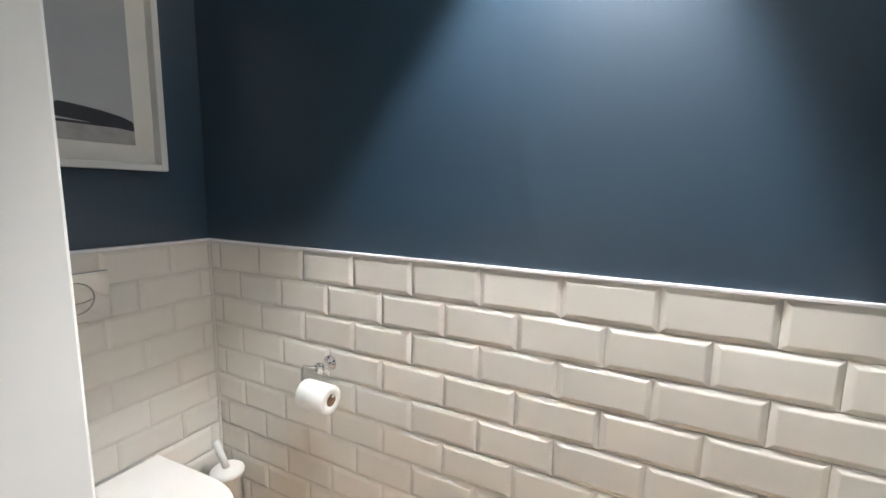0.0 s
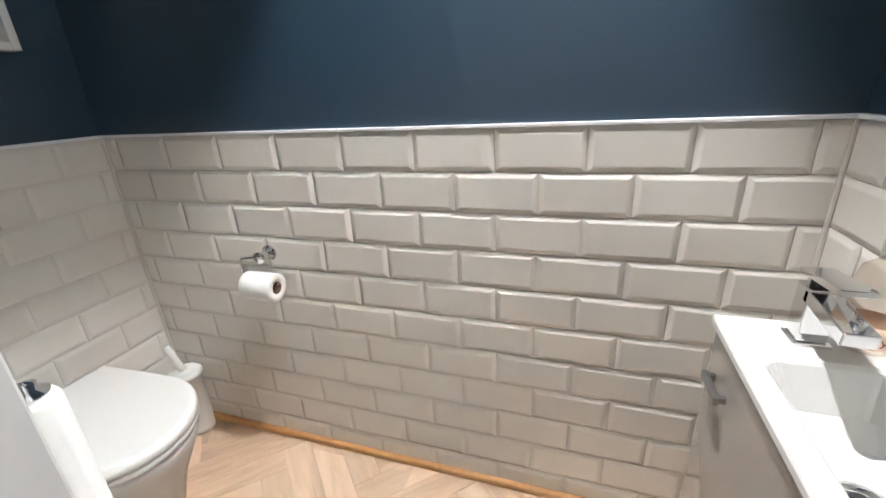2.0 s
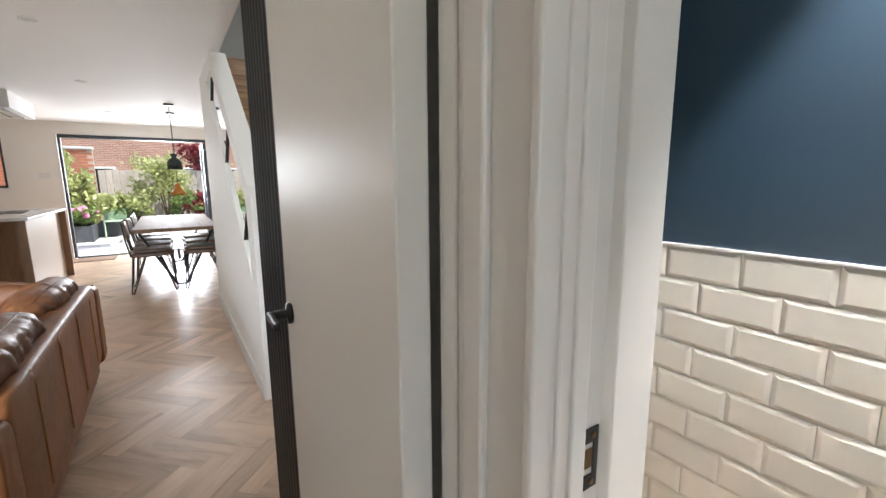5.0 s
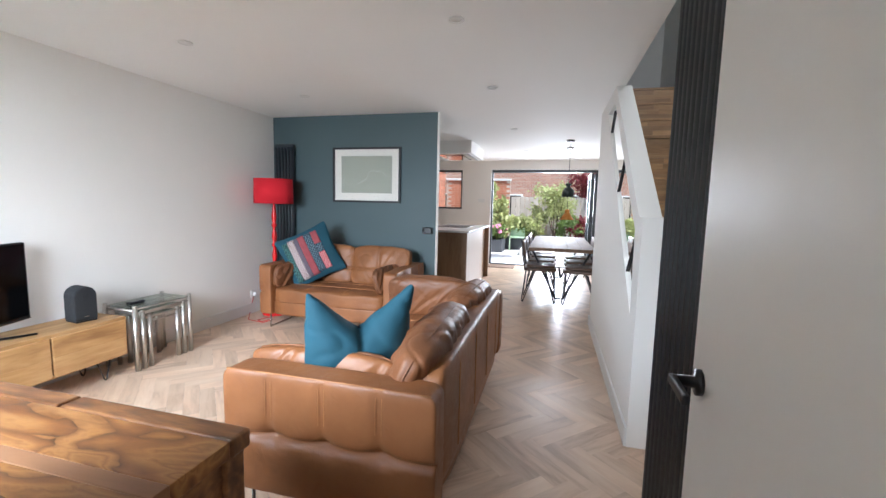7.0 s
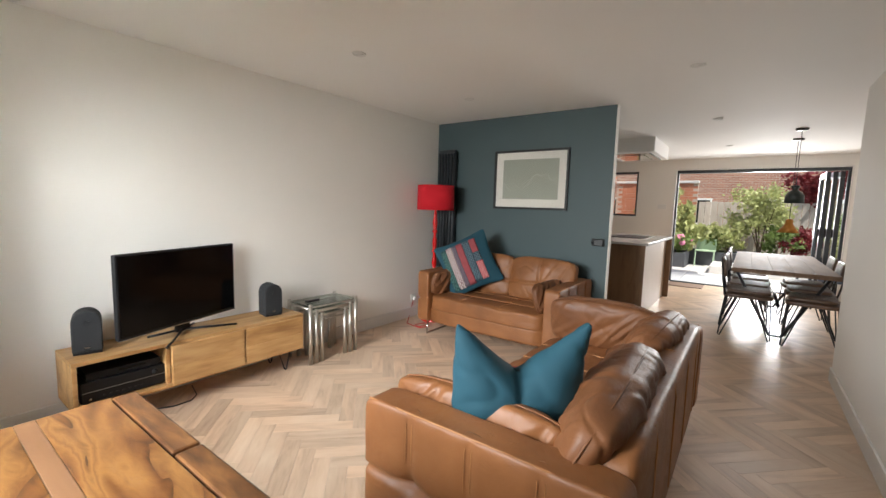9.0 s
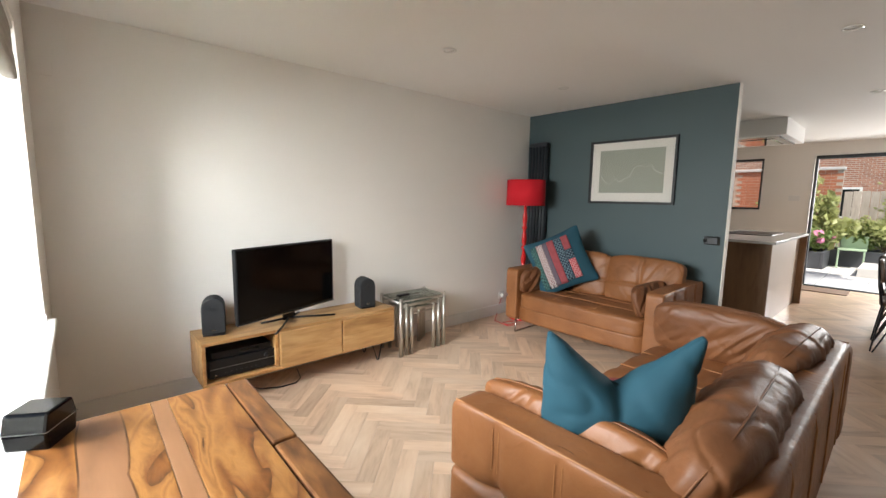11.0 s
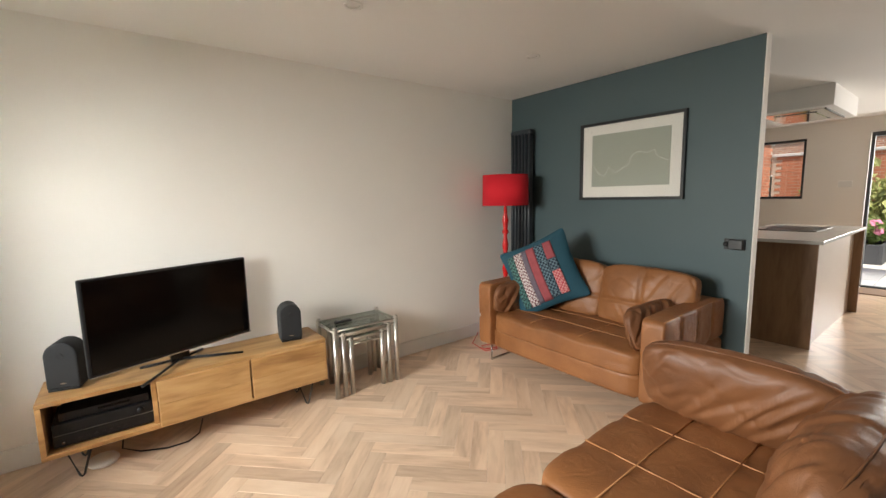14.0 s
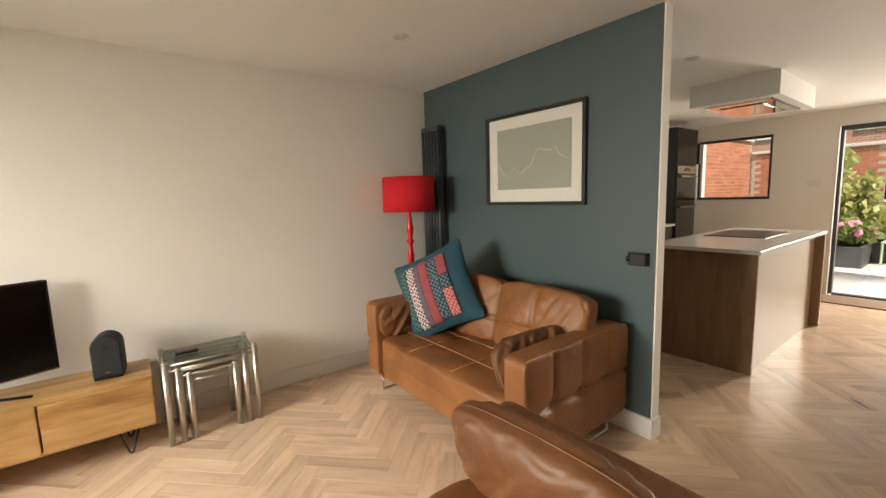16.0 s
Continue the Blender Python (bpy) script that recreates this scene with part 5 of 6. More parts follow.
# Paper holder with a roll.
ph = thing("paper_holder", pose(-0.778, TILE_Y - 0.006, 0.735), "chrome toilet paper holder screwed to the tiles", "paper holder")
part("rose", lathe([(0, 0), (0.024, 0), (0.024, 0.006), (0.014, 0.010), (0.013, 0.045), (0.018, 0.050), (0, 0.052)], 22), "chrome", ph, "", True).matrix_local = pose(0, 0, 0, 90)
part("arm", tube([(0, -0.040, 0), (-0.035, -0.052, -0.002), (-0.060, -0.054, -0.003), (-0.066, -0.055, -0.010), (-0.066, -0.056, -0.068), (-0.060, -0.056, -0.076), (-0.02, -0.056, -0.076), (0.055, -0.056, -0.076), (0.060, -0.056, -0.070)], 0.0042, 8), "chrome", ph, "", True)
pr = thing("toilet_roll", pose(-0.780, TILE_Y - 0.062, 0.659, 0, 0, 0), "white toilet paper roll hanging on the holder", "toilet roll")
ring = lathe([(0.019, -0.052), (0.042, -0.052), (0.043, -0.049), (0.043, 0.049), (0.042, 0.052), (0.019, 0.052), (0.019, -0.052)], 32)
ring.transform(pose(0, 0, -0.012, 0, 90, 0))
part("paper", ring, "paper", pr, "", True)
core = lathe([(0.0172, -0.0525), (0.0188, -0.0525), (0.0188, 0.0525), (0.0172, 0.0525), (0.0172, -0.0525)], 24)
core.transform(pose(0, 0, -0.012, 0, 90, 0))
part("core", core, "card", pr, "brown card core", True)

# Vanity with a moulded basin.
va = thing("vanity_unit", pose(0.335, 0.359, 0), "small gloss greige vanity cupboard under the basin", "vanity unit")
VW, VD = WC_E - 0.335 - 0.004, 0.392
part("body", box((0.026, 0.006, 0.006), (VW, VD, 0.690), 0.003), "lacquer", va)
part("rim_panel", boxes(((0.026, 0.006, 0.690), (VW, 0.018, 0.7755)), ((0.026, VD - 0.012, 0.690), (VW, VD, 0.7755)), ((VW - 0.012, 0.018, 0.690), (VW, VD - 0.012, 0.7755))), "lacquer", va)
dr = part("cupboard_door", box((0.007, 0.006, 0.06), (0.025, VD, 0.7755), 0.002), "lacquer", va, "mirror-gloss greige door")
part("handle", box((-0.012, 0.288, 0.690), (-0.002, 0.362, 0.704), 0.002), "grey_metal", dr, "brushed grey bar handle")
for y in (0.297, 0.353):
    part("handle_post", box((-0.003, y - 0.004, 0.692), (0.008, y + 0.004, 0.702)), "grey_metal", dr)
ba = thing("basin", pose(0.335, 0.359, 0.758), "white moulded cloakroom basin with a rectangular bowl", "basin")
bmv = bmesh.new()
W, D = WC_E - 0.335, 0.402
x0, x1, y0, y1 = 0.030, 0.192, 0.030, 0.292


def round_rect(ax, bx, ay, by, r, z, k=5):
    pts = []
    for cx, cy, a0 in ((bx - r, by - r, 0), (ax + r, by - r, 90), (ax + r, ay + r, 180), (bx - r, ay + r, 270)):
        for j in range(k + 1):
            a = radians(a0 + 90 * j / k)
            pts.append((cx + r * math.cos(a), cy + r * math.sin(a), z))
    return pts


rings = []
for ax, bx, ay, by, r, z in ((0, W, 0, D, 0.004, 0.018), (0, W, 0, D, 0.004, 0.028), (0.002, W - 0.002, 0.002, D - 0.002, 0.004, 0.032), (x0, x1, y0, y1, 0.020, 0.032), (x0 + 0.006, x1 - 0.005, y0 + 0.006, y1 - 0.006, 0.022, 0.026), (x0 + 0.022, x1 - 0.018, y0 + 0.03, y1 - 0.035, 0.025, -0.030), (x0 + 0.035, x1 - 0.03, y0 + 0.05, y1 - 0.07, 0.022, -0.052), (x0 + 0.055, x1 - 0.05, y0 + 0.09, y1 - 0.12, 0.015, -0.056)):
    rings.append([bmv.verts.new(p) for p in round_rect(ax, bx, ay, by, r, z)])
for u, v in zip(rings, rings[1:]):
    for i in range(len(u)):
        bmv.faces.new((u[i], u[(i + 1) % len(u)], v[(i + 1) % len(v)], v[i]))
bmv.faces.new(rings[-1])
bmesh.ops.recalc_face_normals(bmv, faces=bmv.faces)
part("bowl", bmv, "ceramic", ba)
part("waste", lathe([(0.023, -0.052), (0.034, -0.050), (0.034, -0.047), (0.026, -0.046), (0.023, -0.052)], 28, (0.096, 0.128, 0)), "chrome", ba, "chrome waste ring", True)
part("waste_plug", lathe([(0, -0.0535), (0.0228, -0.0535), (0.021, -0.050), (0, -0.049)], 24, (0.096, 0.128, 0)), "black", ba, "dark waste hole", True)
ta = thing("basin_tap", pose(0.442, 0.705, 0.790), "square chrome waterfall mixer tap on the basin", "tap")
part("base", box((-0.024, -0.022, 0), (0.024, 0.022, 0.006), 0.001), "chrome", ta)
part("column", box((-0.019, -0.017, 0.006), (0.019, 0.019, 0.090), 0.002), "chrome", ta)
sp = part("spout", box((-0.019, -0.105, -0.010), (0.019, 0.0, 0.010), 0.002), "chrome", ta)
sp.matrix_local = pose(0, -0.005, 0.078, 6)
lev = part("lever", box((-0.021, -0.085, -0.004), (0.021, 0.020, 0.005), 0.002), "chrome", ta)
lev.matrix_local = pose(0, 0.0, 0.108, -6)
part("lever_pivot", rod((0, 0, 0.089), (0, 0, 0.106), 0.012), "black", ta)
sd = thing("soap_dispenser", pose(0.512, 0.707, 0.790), "clear glass soap bottle with a chrome pump, peach label", "soap dispenser")
part("bottle", lathe([(0, 0), (0.028, 0), (0.031, 0.004), (0.031, 0.105), (0.027, 0.122), (0.013, 0.134), (0.012, 0.142)], 26), "bottle", sd, "", True)
part("label", lathe([(0.0314, 0.010), (0.0318, 0.010), (0.0318, 0.044), (0.0314, 0.044)], 26), "honey", sd, "peach coloured paper label", True)
part("collar", lathe([(0, 0.136), (0.014, 0.136), (0.014, 0.162), (0, 0.162)], 20), "chrome", sd, "", True)
part("pump", lathe([(0, 0.162), (0.006, 0.162), (0.010, 0.167), (0.011, 0.174), (0.007, 0.179), (0, 0.180)], 18), "plastic", sd, "", True)
txt = bpy.data.curves.new("label_text", "FONT")
txt.body, txt.size, txt.extrude = "Honey", 0.0165, 0.0003
txt.align_x = "CENTER"
to = new("label_text", txt)
to.data.materials.append(M["honey_ink"])
to.parent = sd
to.matrix_local = pose(-0.0165, -0.0285, 0.022, 90, 0, -30)

# Framed beach photograph on the cloakroom wall.
bp_ = thing("framed_photo", pose(-1.357, 0.535, 1.615, 0, 0, -90), "deep white box frame with a grey beach photograph", "picture")
PW, PH = 0.63, 0.585
part("frame", boxes(((-PW / 2, 0, -PH / 2), (-PW / 2 + 0.02, 0.045, PH / 2)), ((PW / 2 - 0.02, 0, -PH / 2), (PW / 2, 0.045, PH / 2)), ((-PW / 2 + 0.02, 0, -PH / 2), (PW / 2 - 0.02, 0.045, -PH / 2 + 0.02)), ((-PW / 2 + 0.02, 0, PH / 2 - 0.02), (PW / 2 - 0.02, 0.045, PH / 2)), bevel=0.002), "gloss", bp_)
part("mount", box((-PW / 2 + 0.018, 0.001, -PH / 2 + 0.018), (PW / 2 - 0.018, 0.010, PH / 2 - 0.018)), "mount", bp_, "white card mount")
part("photo_sky", box((-PW / 2 + 0.075, 0.010, -0.165), (PW / 2 - 0.075, 0.0125, PH / 2 - 0.075)), "photo_sky", bp_)
part("photo_sand", box((-PW / 2 + 0.075, 0.010, -PH / 2 + 0.075), (PW / 2 - 0.075, 0.0125, -0.172)), "photo_sand", bp_)
part("photo_sea", box((-PW / 2 + 0.075, 0.010, -0.172), (PW / 2 - 0.075, 0.0127, -0.165)), "photo_dark", bp_)
hill = [(-0.238, -0.150), (-0.21, -0.138), (-0.16, -0.128), (-0.11, -0.122), (-0.06, -0.118), (-0.03, -0.135), (0.03, -0.148), (-0.04, -0.158), (-0.12, -0.164), (-0.238, -0.176)]
part("photo_hill", prism(hill, "y", 0.0125, 0.0135), "photo_dark", bp_)
part("photo_bird", puff((0.05, 0.002, 0.016), 2.5, 4, Matrix.Translation((0.0, 0.0135, -0.015))), "photo_dark", bp_)

# ---- ceiling downlights ----
def downlight(x, y, z=CEIL, lit=False):
    t = thing("downlight", pose(x, y, z), "small round recessed white ceiling downlight", "downlight", "ceiling downlights")
    part("rim", lathe([(0.034, -0.001), (0.046, -0.002), (0.047, -0.006), (0.036, -0.008), (0.034, -0.001)], 28), "plastic", t, "white painted rim", True)
    part("lens", lathe([(0, -0.003), (0.034, -0.003), (0.034, -0.0005), (0, -0.0005)], 24), "spot_glow" if lit else "spot_off", t, "", True)
    return t


for x, y in ((-2.41, -2.70), (-3.74, -2.70), (-2.44, -0.92), (-3.76, -0.91), (-5.69, -0.90), (-5.68, -1.92), (-7.83, -0.88), (-8.0, -2.7), (-1.08, -2.70), (-1.08, -0.92)):
    downlight(x, y)
wl_ = thing("downlight", pose(-0.01, 0.80, CEIL), "small lit ceiling downlight in the cloakroom", "downlight", "ceiling downlights")
part("rim", lathe([(0.034, -0.001), (0.046, -0.002), (0.047, -0.006), (0.036, -0.008), (0.034, -0.001)], 28), "plastic", wl_, "", True)

# ---- folded blind over the front window ----
bl = thing("roman_blind", pose(-0.335, -3.18, 1.80), "taupe roman blind pulled up in folds", "blind")
part("headrail", box((-0.02, 0.0, 0.22), (0.02, 1.86, 0.255), 0.003), "plastic", bl)
for k in range(4):
    part("fold", puff((0.062 - 0.006 * k, 1.86, 0.055), 5, 6, Matrix.Translation((0, 0.93, 0.028 + 0.055 * k)), 0.004, 9, k), "blind", bl, "", True)
part("cord", tube([(-0.015, 0.03, 0.05), (-0.018, 0.028, -0.4), (-0.026, 0.02, -0.85), (-0.028, 0.022, -1.02)], 0.0022, 5), "plastic", bl, "", True)
part("cord_cleat", boxes(((-0.034, 0.012, -1.05), (-0.018, 0.030, -1.02)), ((-0.030, 0.005, -1.062), (-0.022, 0.04, -1.05)), bevel=0.003), "plastic", bl)
sb = thing("loudspeaker", pose(-0.425, -1.690, DH, 0, 0, 60), "small black cube loudspeaker on the sideboard", "loudspeaker")
part("body", prism([(-0.040, 0.0), (0.040, 0.0), (0.046, 0.038), (0.036, 0.074), (-0.036, 0.074), (-0.046, 0.038)], "y", -0.038, 0.038, 0.005), "screen", sb)
part("trim_line", box((-0.0465, -0.0384, 0.0375), (0.0465, 0.0384, 0.0387)), "grey_metal", sb)
lv_ = thing("wall_vent", pose(-0.46, YS, 2.02), "white painted rectangular vent plate high in the corner", "vent")
part("plate", box((-0.0, 0, -0.07), (0.085, 0.008, 0.07), 0.002), "wall", lv_)

# ---- cloakroom tiles ----
tile_meshes = {}


def tile_mesh(w, h):
    """A bevelled metro tile lying in x and z, its face towards -y."""
    key = (round(w, 3), round(h, 3))
    if key not in tile_meshes:
        g, b, d = 0.0008, 0.0125, 0.0078
        w2, h2 = w - g, h - g
        bx, bz = min(b, w2 * 0.3), min(b, h2 * 0.3)
        bm = bmesh.new()
        lv = []
        for ix, iz, y in ((g, g, 0.0), (g, g, -0.003), (g + bx, g + bz, -d)):
            lv.append([bm.verts.new(p) for p in ((ix, y, iz), (w - ix, y, iz), (w - ix, y, h - iz), (ix, y, h - iz))])
        for u, v in zip(lv, lv[1:]):
            for i in range(4):
                bm.faces.new((u[i], u[(i + 1) % 4], v[(i + 1) % 4], v[i]))
        bm.faces.new(lv[-1])
        bmesh.ops.recalc_face_normals(bm, faces=bm.faces)
        bmesh.ops.bevel(bm, geom=[e for e in bm.edges if all(v.co.y < -d + 0.0005 for v in e.verts)], offset=0.0012, segments=2, affect="EDGES")
        me = bpy.data.meshes.new("tile")
        bm.to_mesh(me)
        bm.free()
        me.materials.append(M["tile"])
        me.polygons.foreach_set("use_smooth", [False] * len(me.polygons))
        tile_meshes[key] = me
    return tile_meshes[key]


TW, TH = 0.202, 0.1005


def tiled(name, m, length, phase, label, box_a, box_b):
    ground = setting(name, box(box_a, box_b), "grout", label, "wall")
    for r in range(11):
        z1 = TOP - TH * r
        z0 = max(z1 - TH, 0.006)
        p = (phase + (TW / 2 if r % 2 else 0)) % TW
        cuts = [0.0] + [p + TW * k for k in range(20) if 0.012 < p + TW * k < length - 0.012] + [length]
        for a, b in zip(cuts, cuts[1:]):
            ob = new("tile", tile_mesh(b - a, z1 - z0))
            ob.parent = ground
            ob.matrix_world = m @ Matrix.Translation((a, 0, z0)) @ pose(0, 0, 0, random.uniform(-0.25, 0.25), 0, random.uniform(-0.25, 0.25))


tiled("wall_wc_tiled_north", pose(-1.345, TILE_Y + 0.005, 0), WC_E + 1.349, -0.69 + 1.345, "white bevelled metro tiled cloakroom wall", (-1.357, TILE_Y + 0.005, 0), (WC_E + 0.010, WC_N, TOP))
tiled("wall_wc_tiled_west", pose(-1.350, 0.178, 0, 0, 0, 90), TILE_Y - 0.178, 0.07, "white bevelled tiled wall behind the toilet", (-1.37, 0.116, 0), (-1.349, TILE_Y + 0.005, TOP))
tiled("wall_wc_tiled_east", pose(WC_E + 0.006, TILE_Y, 0, 0, 0, -90), TILE_Y - 0.178, 0.11, "white bevelled tiled wall beside the basin", (WC_E + 0.005, WC_I, 0), (WC_E + 0.024, TILE_Y + 0.005, TOP))

# ---- kitchen ----
isl = thing("kitchen_island", pose(-5.93, -1.53, 0), "kitchen island with walnut end panel and pale worktop", "kitchen island")
IL, IW, IH = 1.80, 0.72, 0.945
part("end_panel", box((-0.022, -IW, 0), (0, 0, IH - 0.03), 0.002), "walnut", isl, "dark walnut end panel")
part("end_panel", box((-IL, -IW, 0), (-IL + 0.03, 0.045, IH - 0.03), 0.002), "walnut", isl, "dark walnut end panel")
part("side_panel", box((-IL + 0.031, -0.05, 0), (-0.0225, -0.03, IH - 0.03), 0.002), "pale_panel", isl, "plain pale side panel")
part("body", box((-IL + 0.031, -IW + 0.03, 0.09), (-0.0225, -0.051, IH - 0.03)), "cabinet", isl)
iw = thing("worktop", pose(-5.93, -1.53, IH - 0.03), "thin pale stone worktop on the island", "worktop")
part("slab", box((-IL - 0.02, -IW - 0.02, 0.0005), (0.13, 0.05, 0.03), 0.003), "worktop", iw)
hb = thing("induction_hob", pose(-7.05, -1.93, IH), "black glass induction hob set on the island", "hob")
part("glass", box((-0.36, -0.24, 0.0), (0.36, 0.24, 0.006), 0.002), "hob", hb)
for x, y in ((-0.18, -0.1), (0.18, -0.1), (-0.18, 0.12), (0.18, 0.12)):
    part("ring_mark", tube([(x + 0.08 * math.cos(a), y + 0.08 * math.sin(a), 0.006) for a in [math.tau * k / 28 for k in range(28)]], 0.0008, 4, closed=True), "grey_metal", hb)
hd = thing("ceiling_hood", pose(-6.56, -1.63, CEIL), "boxed ceiling extractor hood with mirrored panels", "extractor hood")
part("boxing", box((-1.09, -0.66, -0.19), (0, 0, 0), 0.002), "ceiling", hd, "white plastered boxing")
part("panel", box((-0.95, -0.58, -0.200), (-0.12, -0.08, -0.1905), 0.002), "chrome", hd, "mirror steel hood panel")
part("inner_panel", box((-0.80, -0.48, -0.206), (-0.27, -0.18, -0.2005), 0.002), "chrome", hd, "mirror steel centre panel")
for a, b in (((-0.95, -0.082, -0.204), (-0.12, -0.072, -0.190)), ((-0.82, -0.50, -0.204), (-0.81, -0.16, -0.2003)), ((-0.26, -0.50, -0.204), (-0.25, -0.16, -0.2003))):
    part("slot", box(a, b), "black", hd)
tall = thing("tall_oven_unit", pose(-8.22, YS, 0), "tall black kitchen unit with built-in ovens", "kitchen unit")
part("body", box((-0.62, 0.0, 0.0), (0, 0.58, 2.20), 0.002), "cabinet", tall)
part("cupboard_door", box((-0.615, 0.581, 1.72), (-0.005, 0.60, 2.195), 0.002), "cabinet", tall)
ov = part("oven", box((-0.60, 0.581, 1.20), (-0.02, 0.604, 1.71), 0.003), "oven_glass", tall, "steel and glass oven")
part("control_strip", box((-0.60, 0.604, 1.60), (-0.02, 0.608, 1.70), 0.001), "steel", ov)
part("handle", rod((-0.55, 0.635, 1.56), (-0.07, 0.635, 1.56), 0.009), "steel", ov, "", True)
for x in (-0.53, -0.09):
    part("handle_post", rod((x, 0.604, 1.56), (x, 0.635, 1.56), 0.006), "steel", ov)
for x in (-0.36, -0.26):
    part("display", box((x - 0.03, 0.608, 1.63), (x + 0.03, 0.609, 1.67)), "screen", ov)
ov2 = part("oven", box((-0.60, 0.581, 0.74), (-0.02, 0.604, 1.19), 0.003), "oven_glass", tall, "lower dark oven")
part("handle", rod((-0.55, 0.635, 1.15), (-0.07, 0.635, 1.15), 0.009), "steel", ov2, "", True)
for x in (-0.53, -0.09):
    part("handle_post", rod((x, 0.604, 1.15), (x, 0.635, 1.15), 0.006), "steel", ov2)
part("drawer_front", box((-0.615, 0.581, 0.10), (-0.005, 0.60, 0.73), 0.002), "cabinet", tall)
for k in range(4):
    u = thing("base_unit", pose(-5.0 - 0.8 * k, YS, 0), "low black kitchen base unit along the wall", "kitchen unit", "kitchen base units")
    part("body", box((-0.798, 0.016, 0.0), (0, 0.56, 0.905), 0.002), "cabinet", u)
    part("cupboard_door", box((-0.795, 0.561, 0.10), (-0.402, 0.58, 0.90), 0.002), "cabinet", u)
    part("cupboard_door", box((-0.398, 0.561, 0.10), (-0.003, 0.58, 0.90), 0.002), "cabinet", u)
ct = thing("worktop", pose(-4.71, YS, 0.906), "pale worktop along the kitchen wall", "worktop")
part("slab", box((-3.508, 0.0, 0.0), (0.0, 0.61, 0.03), 0.003), "worktop", ct)
# Plain dark box on the wall; it holds no lamp.
cb = thing("wall_lantern", pose(X_BACK, -3.26, 1.90), "small dark wall box beside the kitchen window", "wall box")
part("case", box((0, -0.08, -0.14), (0.10, 0.02, 0.16), 0.004), "cabinet", cb)
socket(pose(X_BACK, -1.93, 1.42, 0, 0, -90), "white double wall switch beside the garden doors", "plastic", 0.146, 0.086)
mt = thing("doormat", pose(-9.10, -1.42, 0.0), "thin brown doormat before the garden doors", "mat")
part("pad", box((-0.24, -0.40, 0), (0.22, 0.30, 0.012), 0.004), "card", mt)

# ---- dining table ----
TX0, TX1, TY0, TY1, TZ = -5.86, -8.25, -0.66, 0.21, 0.755
tb = thing("dining_table", pose(0, 0, 0), "long dark wood dining table on black steel legs", "dining table")
for k in range(5):
    w = (TY1 - TY0) / 5
    part("board", box((TX1, TY0 + w * k, TZ - 0.045), (TX0, TY0 + w * (k + 1) - 0.001, TZ), 0.002), "table_wood", tb)
for x in (TX0 - 0.28, TX1 + 0.28):
    for s in (-1, 1):
        yc = (TY0 + TY1) / 2
        part("leg", tube([(x, yc + s * 0.40, TZ - 0.045), (x, yc + s * 0.05, 0.02), (x, yc - s * 0.0, 0.02)], 0.016, 8), "black", tb, "", True)
part("stretcher", rod((TX0 - 0.28, (TY0 + TY1) / 2, 0.35), (TX1 + 0.28, (TY0 + TY1) / 2, 0.35), 0.018), "black", tb, "", True)


def dining_chair(m):
    t = thing("dining_chair", m, "black wire-legged dining chair with a dark leather seat", "chair", "chairs round the table")
    part("seat", puff((0.44, 0.44, 0.05), 6, 10, Matrix.Translation((0, 0, 0.455)), 0.002, 8), "seat_leather", t, "dark brown leather seat", True)
    part("seat_pad", puff((0.40, 0.38, 0.04), 6, 8, Matrix.Translation((0, 0.01, 0.498)), 0.004, 9), "seat_leather", t, "", True)
    part("backrest", puff((0.42, 0.035, 0.20), 6, 10, Matrix.Translation((0, -0.225, 0.74)) @ pose(0, 0, 0, 8), 0.002, 8), "seat_leather", t, "dark leather backrest", True)
    for s in (-1, 1):
        part("leg", tube([(s * 0.20, 0.19, 0.44), (s * 0.225, 0.215, 0.02), (s * 0.225, 0.20, 0.008), (s * 0.15, 0.06, 0.44)], 0.0065, 6), "black", t, "", True)
        part("leg", tube([(s * 0.20, -0.19, 0.44), (s * 0.225, -0.235, 0.02), (s * 0.225, -0.22, 0.008), (s * 0.15, -0.06, 0.44)], 0.0065, 6), "black", t, "", True)
        part("back_post", tube([(s * 0.19, -0.20, 0.44), (s * 0.195, -0.235, 0.62), (s * 0.19, -0.255, 0.84)], 0.009, 6), "black", t, "", True)
    return t


ch = dining_chair(pose(-6.06, -0.50, 0, 0, 0, 2))
for m in (pose(-6.62, -0.50, 0, 0, 0, -2), pose(-7.18, -0.49, 0, 0, 0, 1), pose(-7.74, -0.50, 0), pose(-6.00, 0.04, 0, 0, 0, 174), pose(-6.62, 0.06, 0, 0, 0, 180), pose(-7.22, 0.06, 0, 0, 0, 182)):
    copy_thing(ch, m)
ar = thing("armchair", pose(-8.35, 0.58, 0, 0, 0, 150), "blue-grey upholstered tub chair at the table end", "chair", "chairs round the table")
part("seat", puff((0.50, 0.48, 0.09), 6, 8, Matrix.Translation((0, 0, 0.45))), "grey_fabric", ar, "", True)
part("backrest", puff((0.54, 0.09, 0.48), 5, 12, Matrix.Translation((0, -0.25, 0.70)) @ pose(0, 0, 0, 10)), "grey_fabric", ar, "", True)
for x in (-0.2, 0.2):
    for y in (-0.2, 0.2):
        part("leg", rod((x, y, 0.42), (x * 1.2, y * 1.2, 0.0), 0.011), "black", ar, "", True)


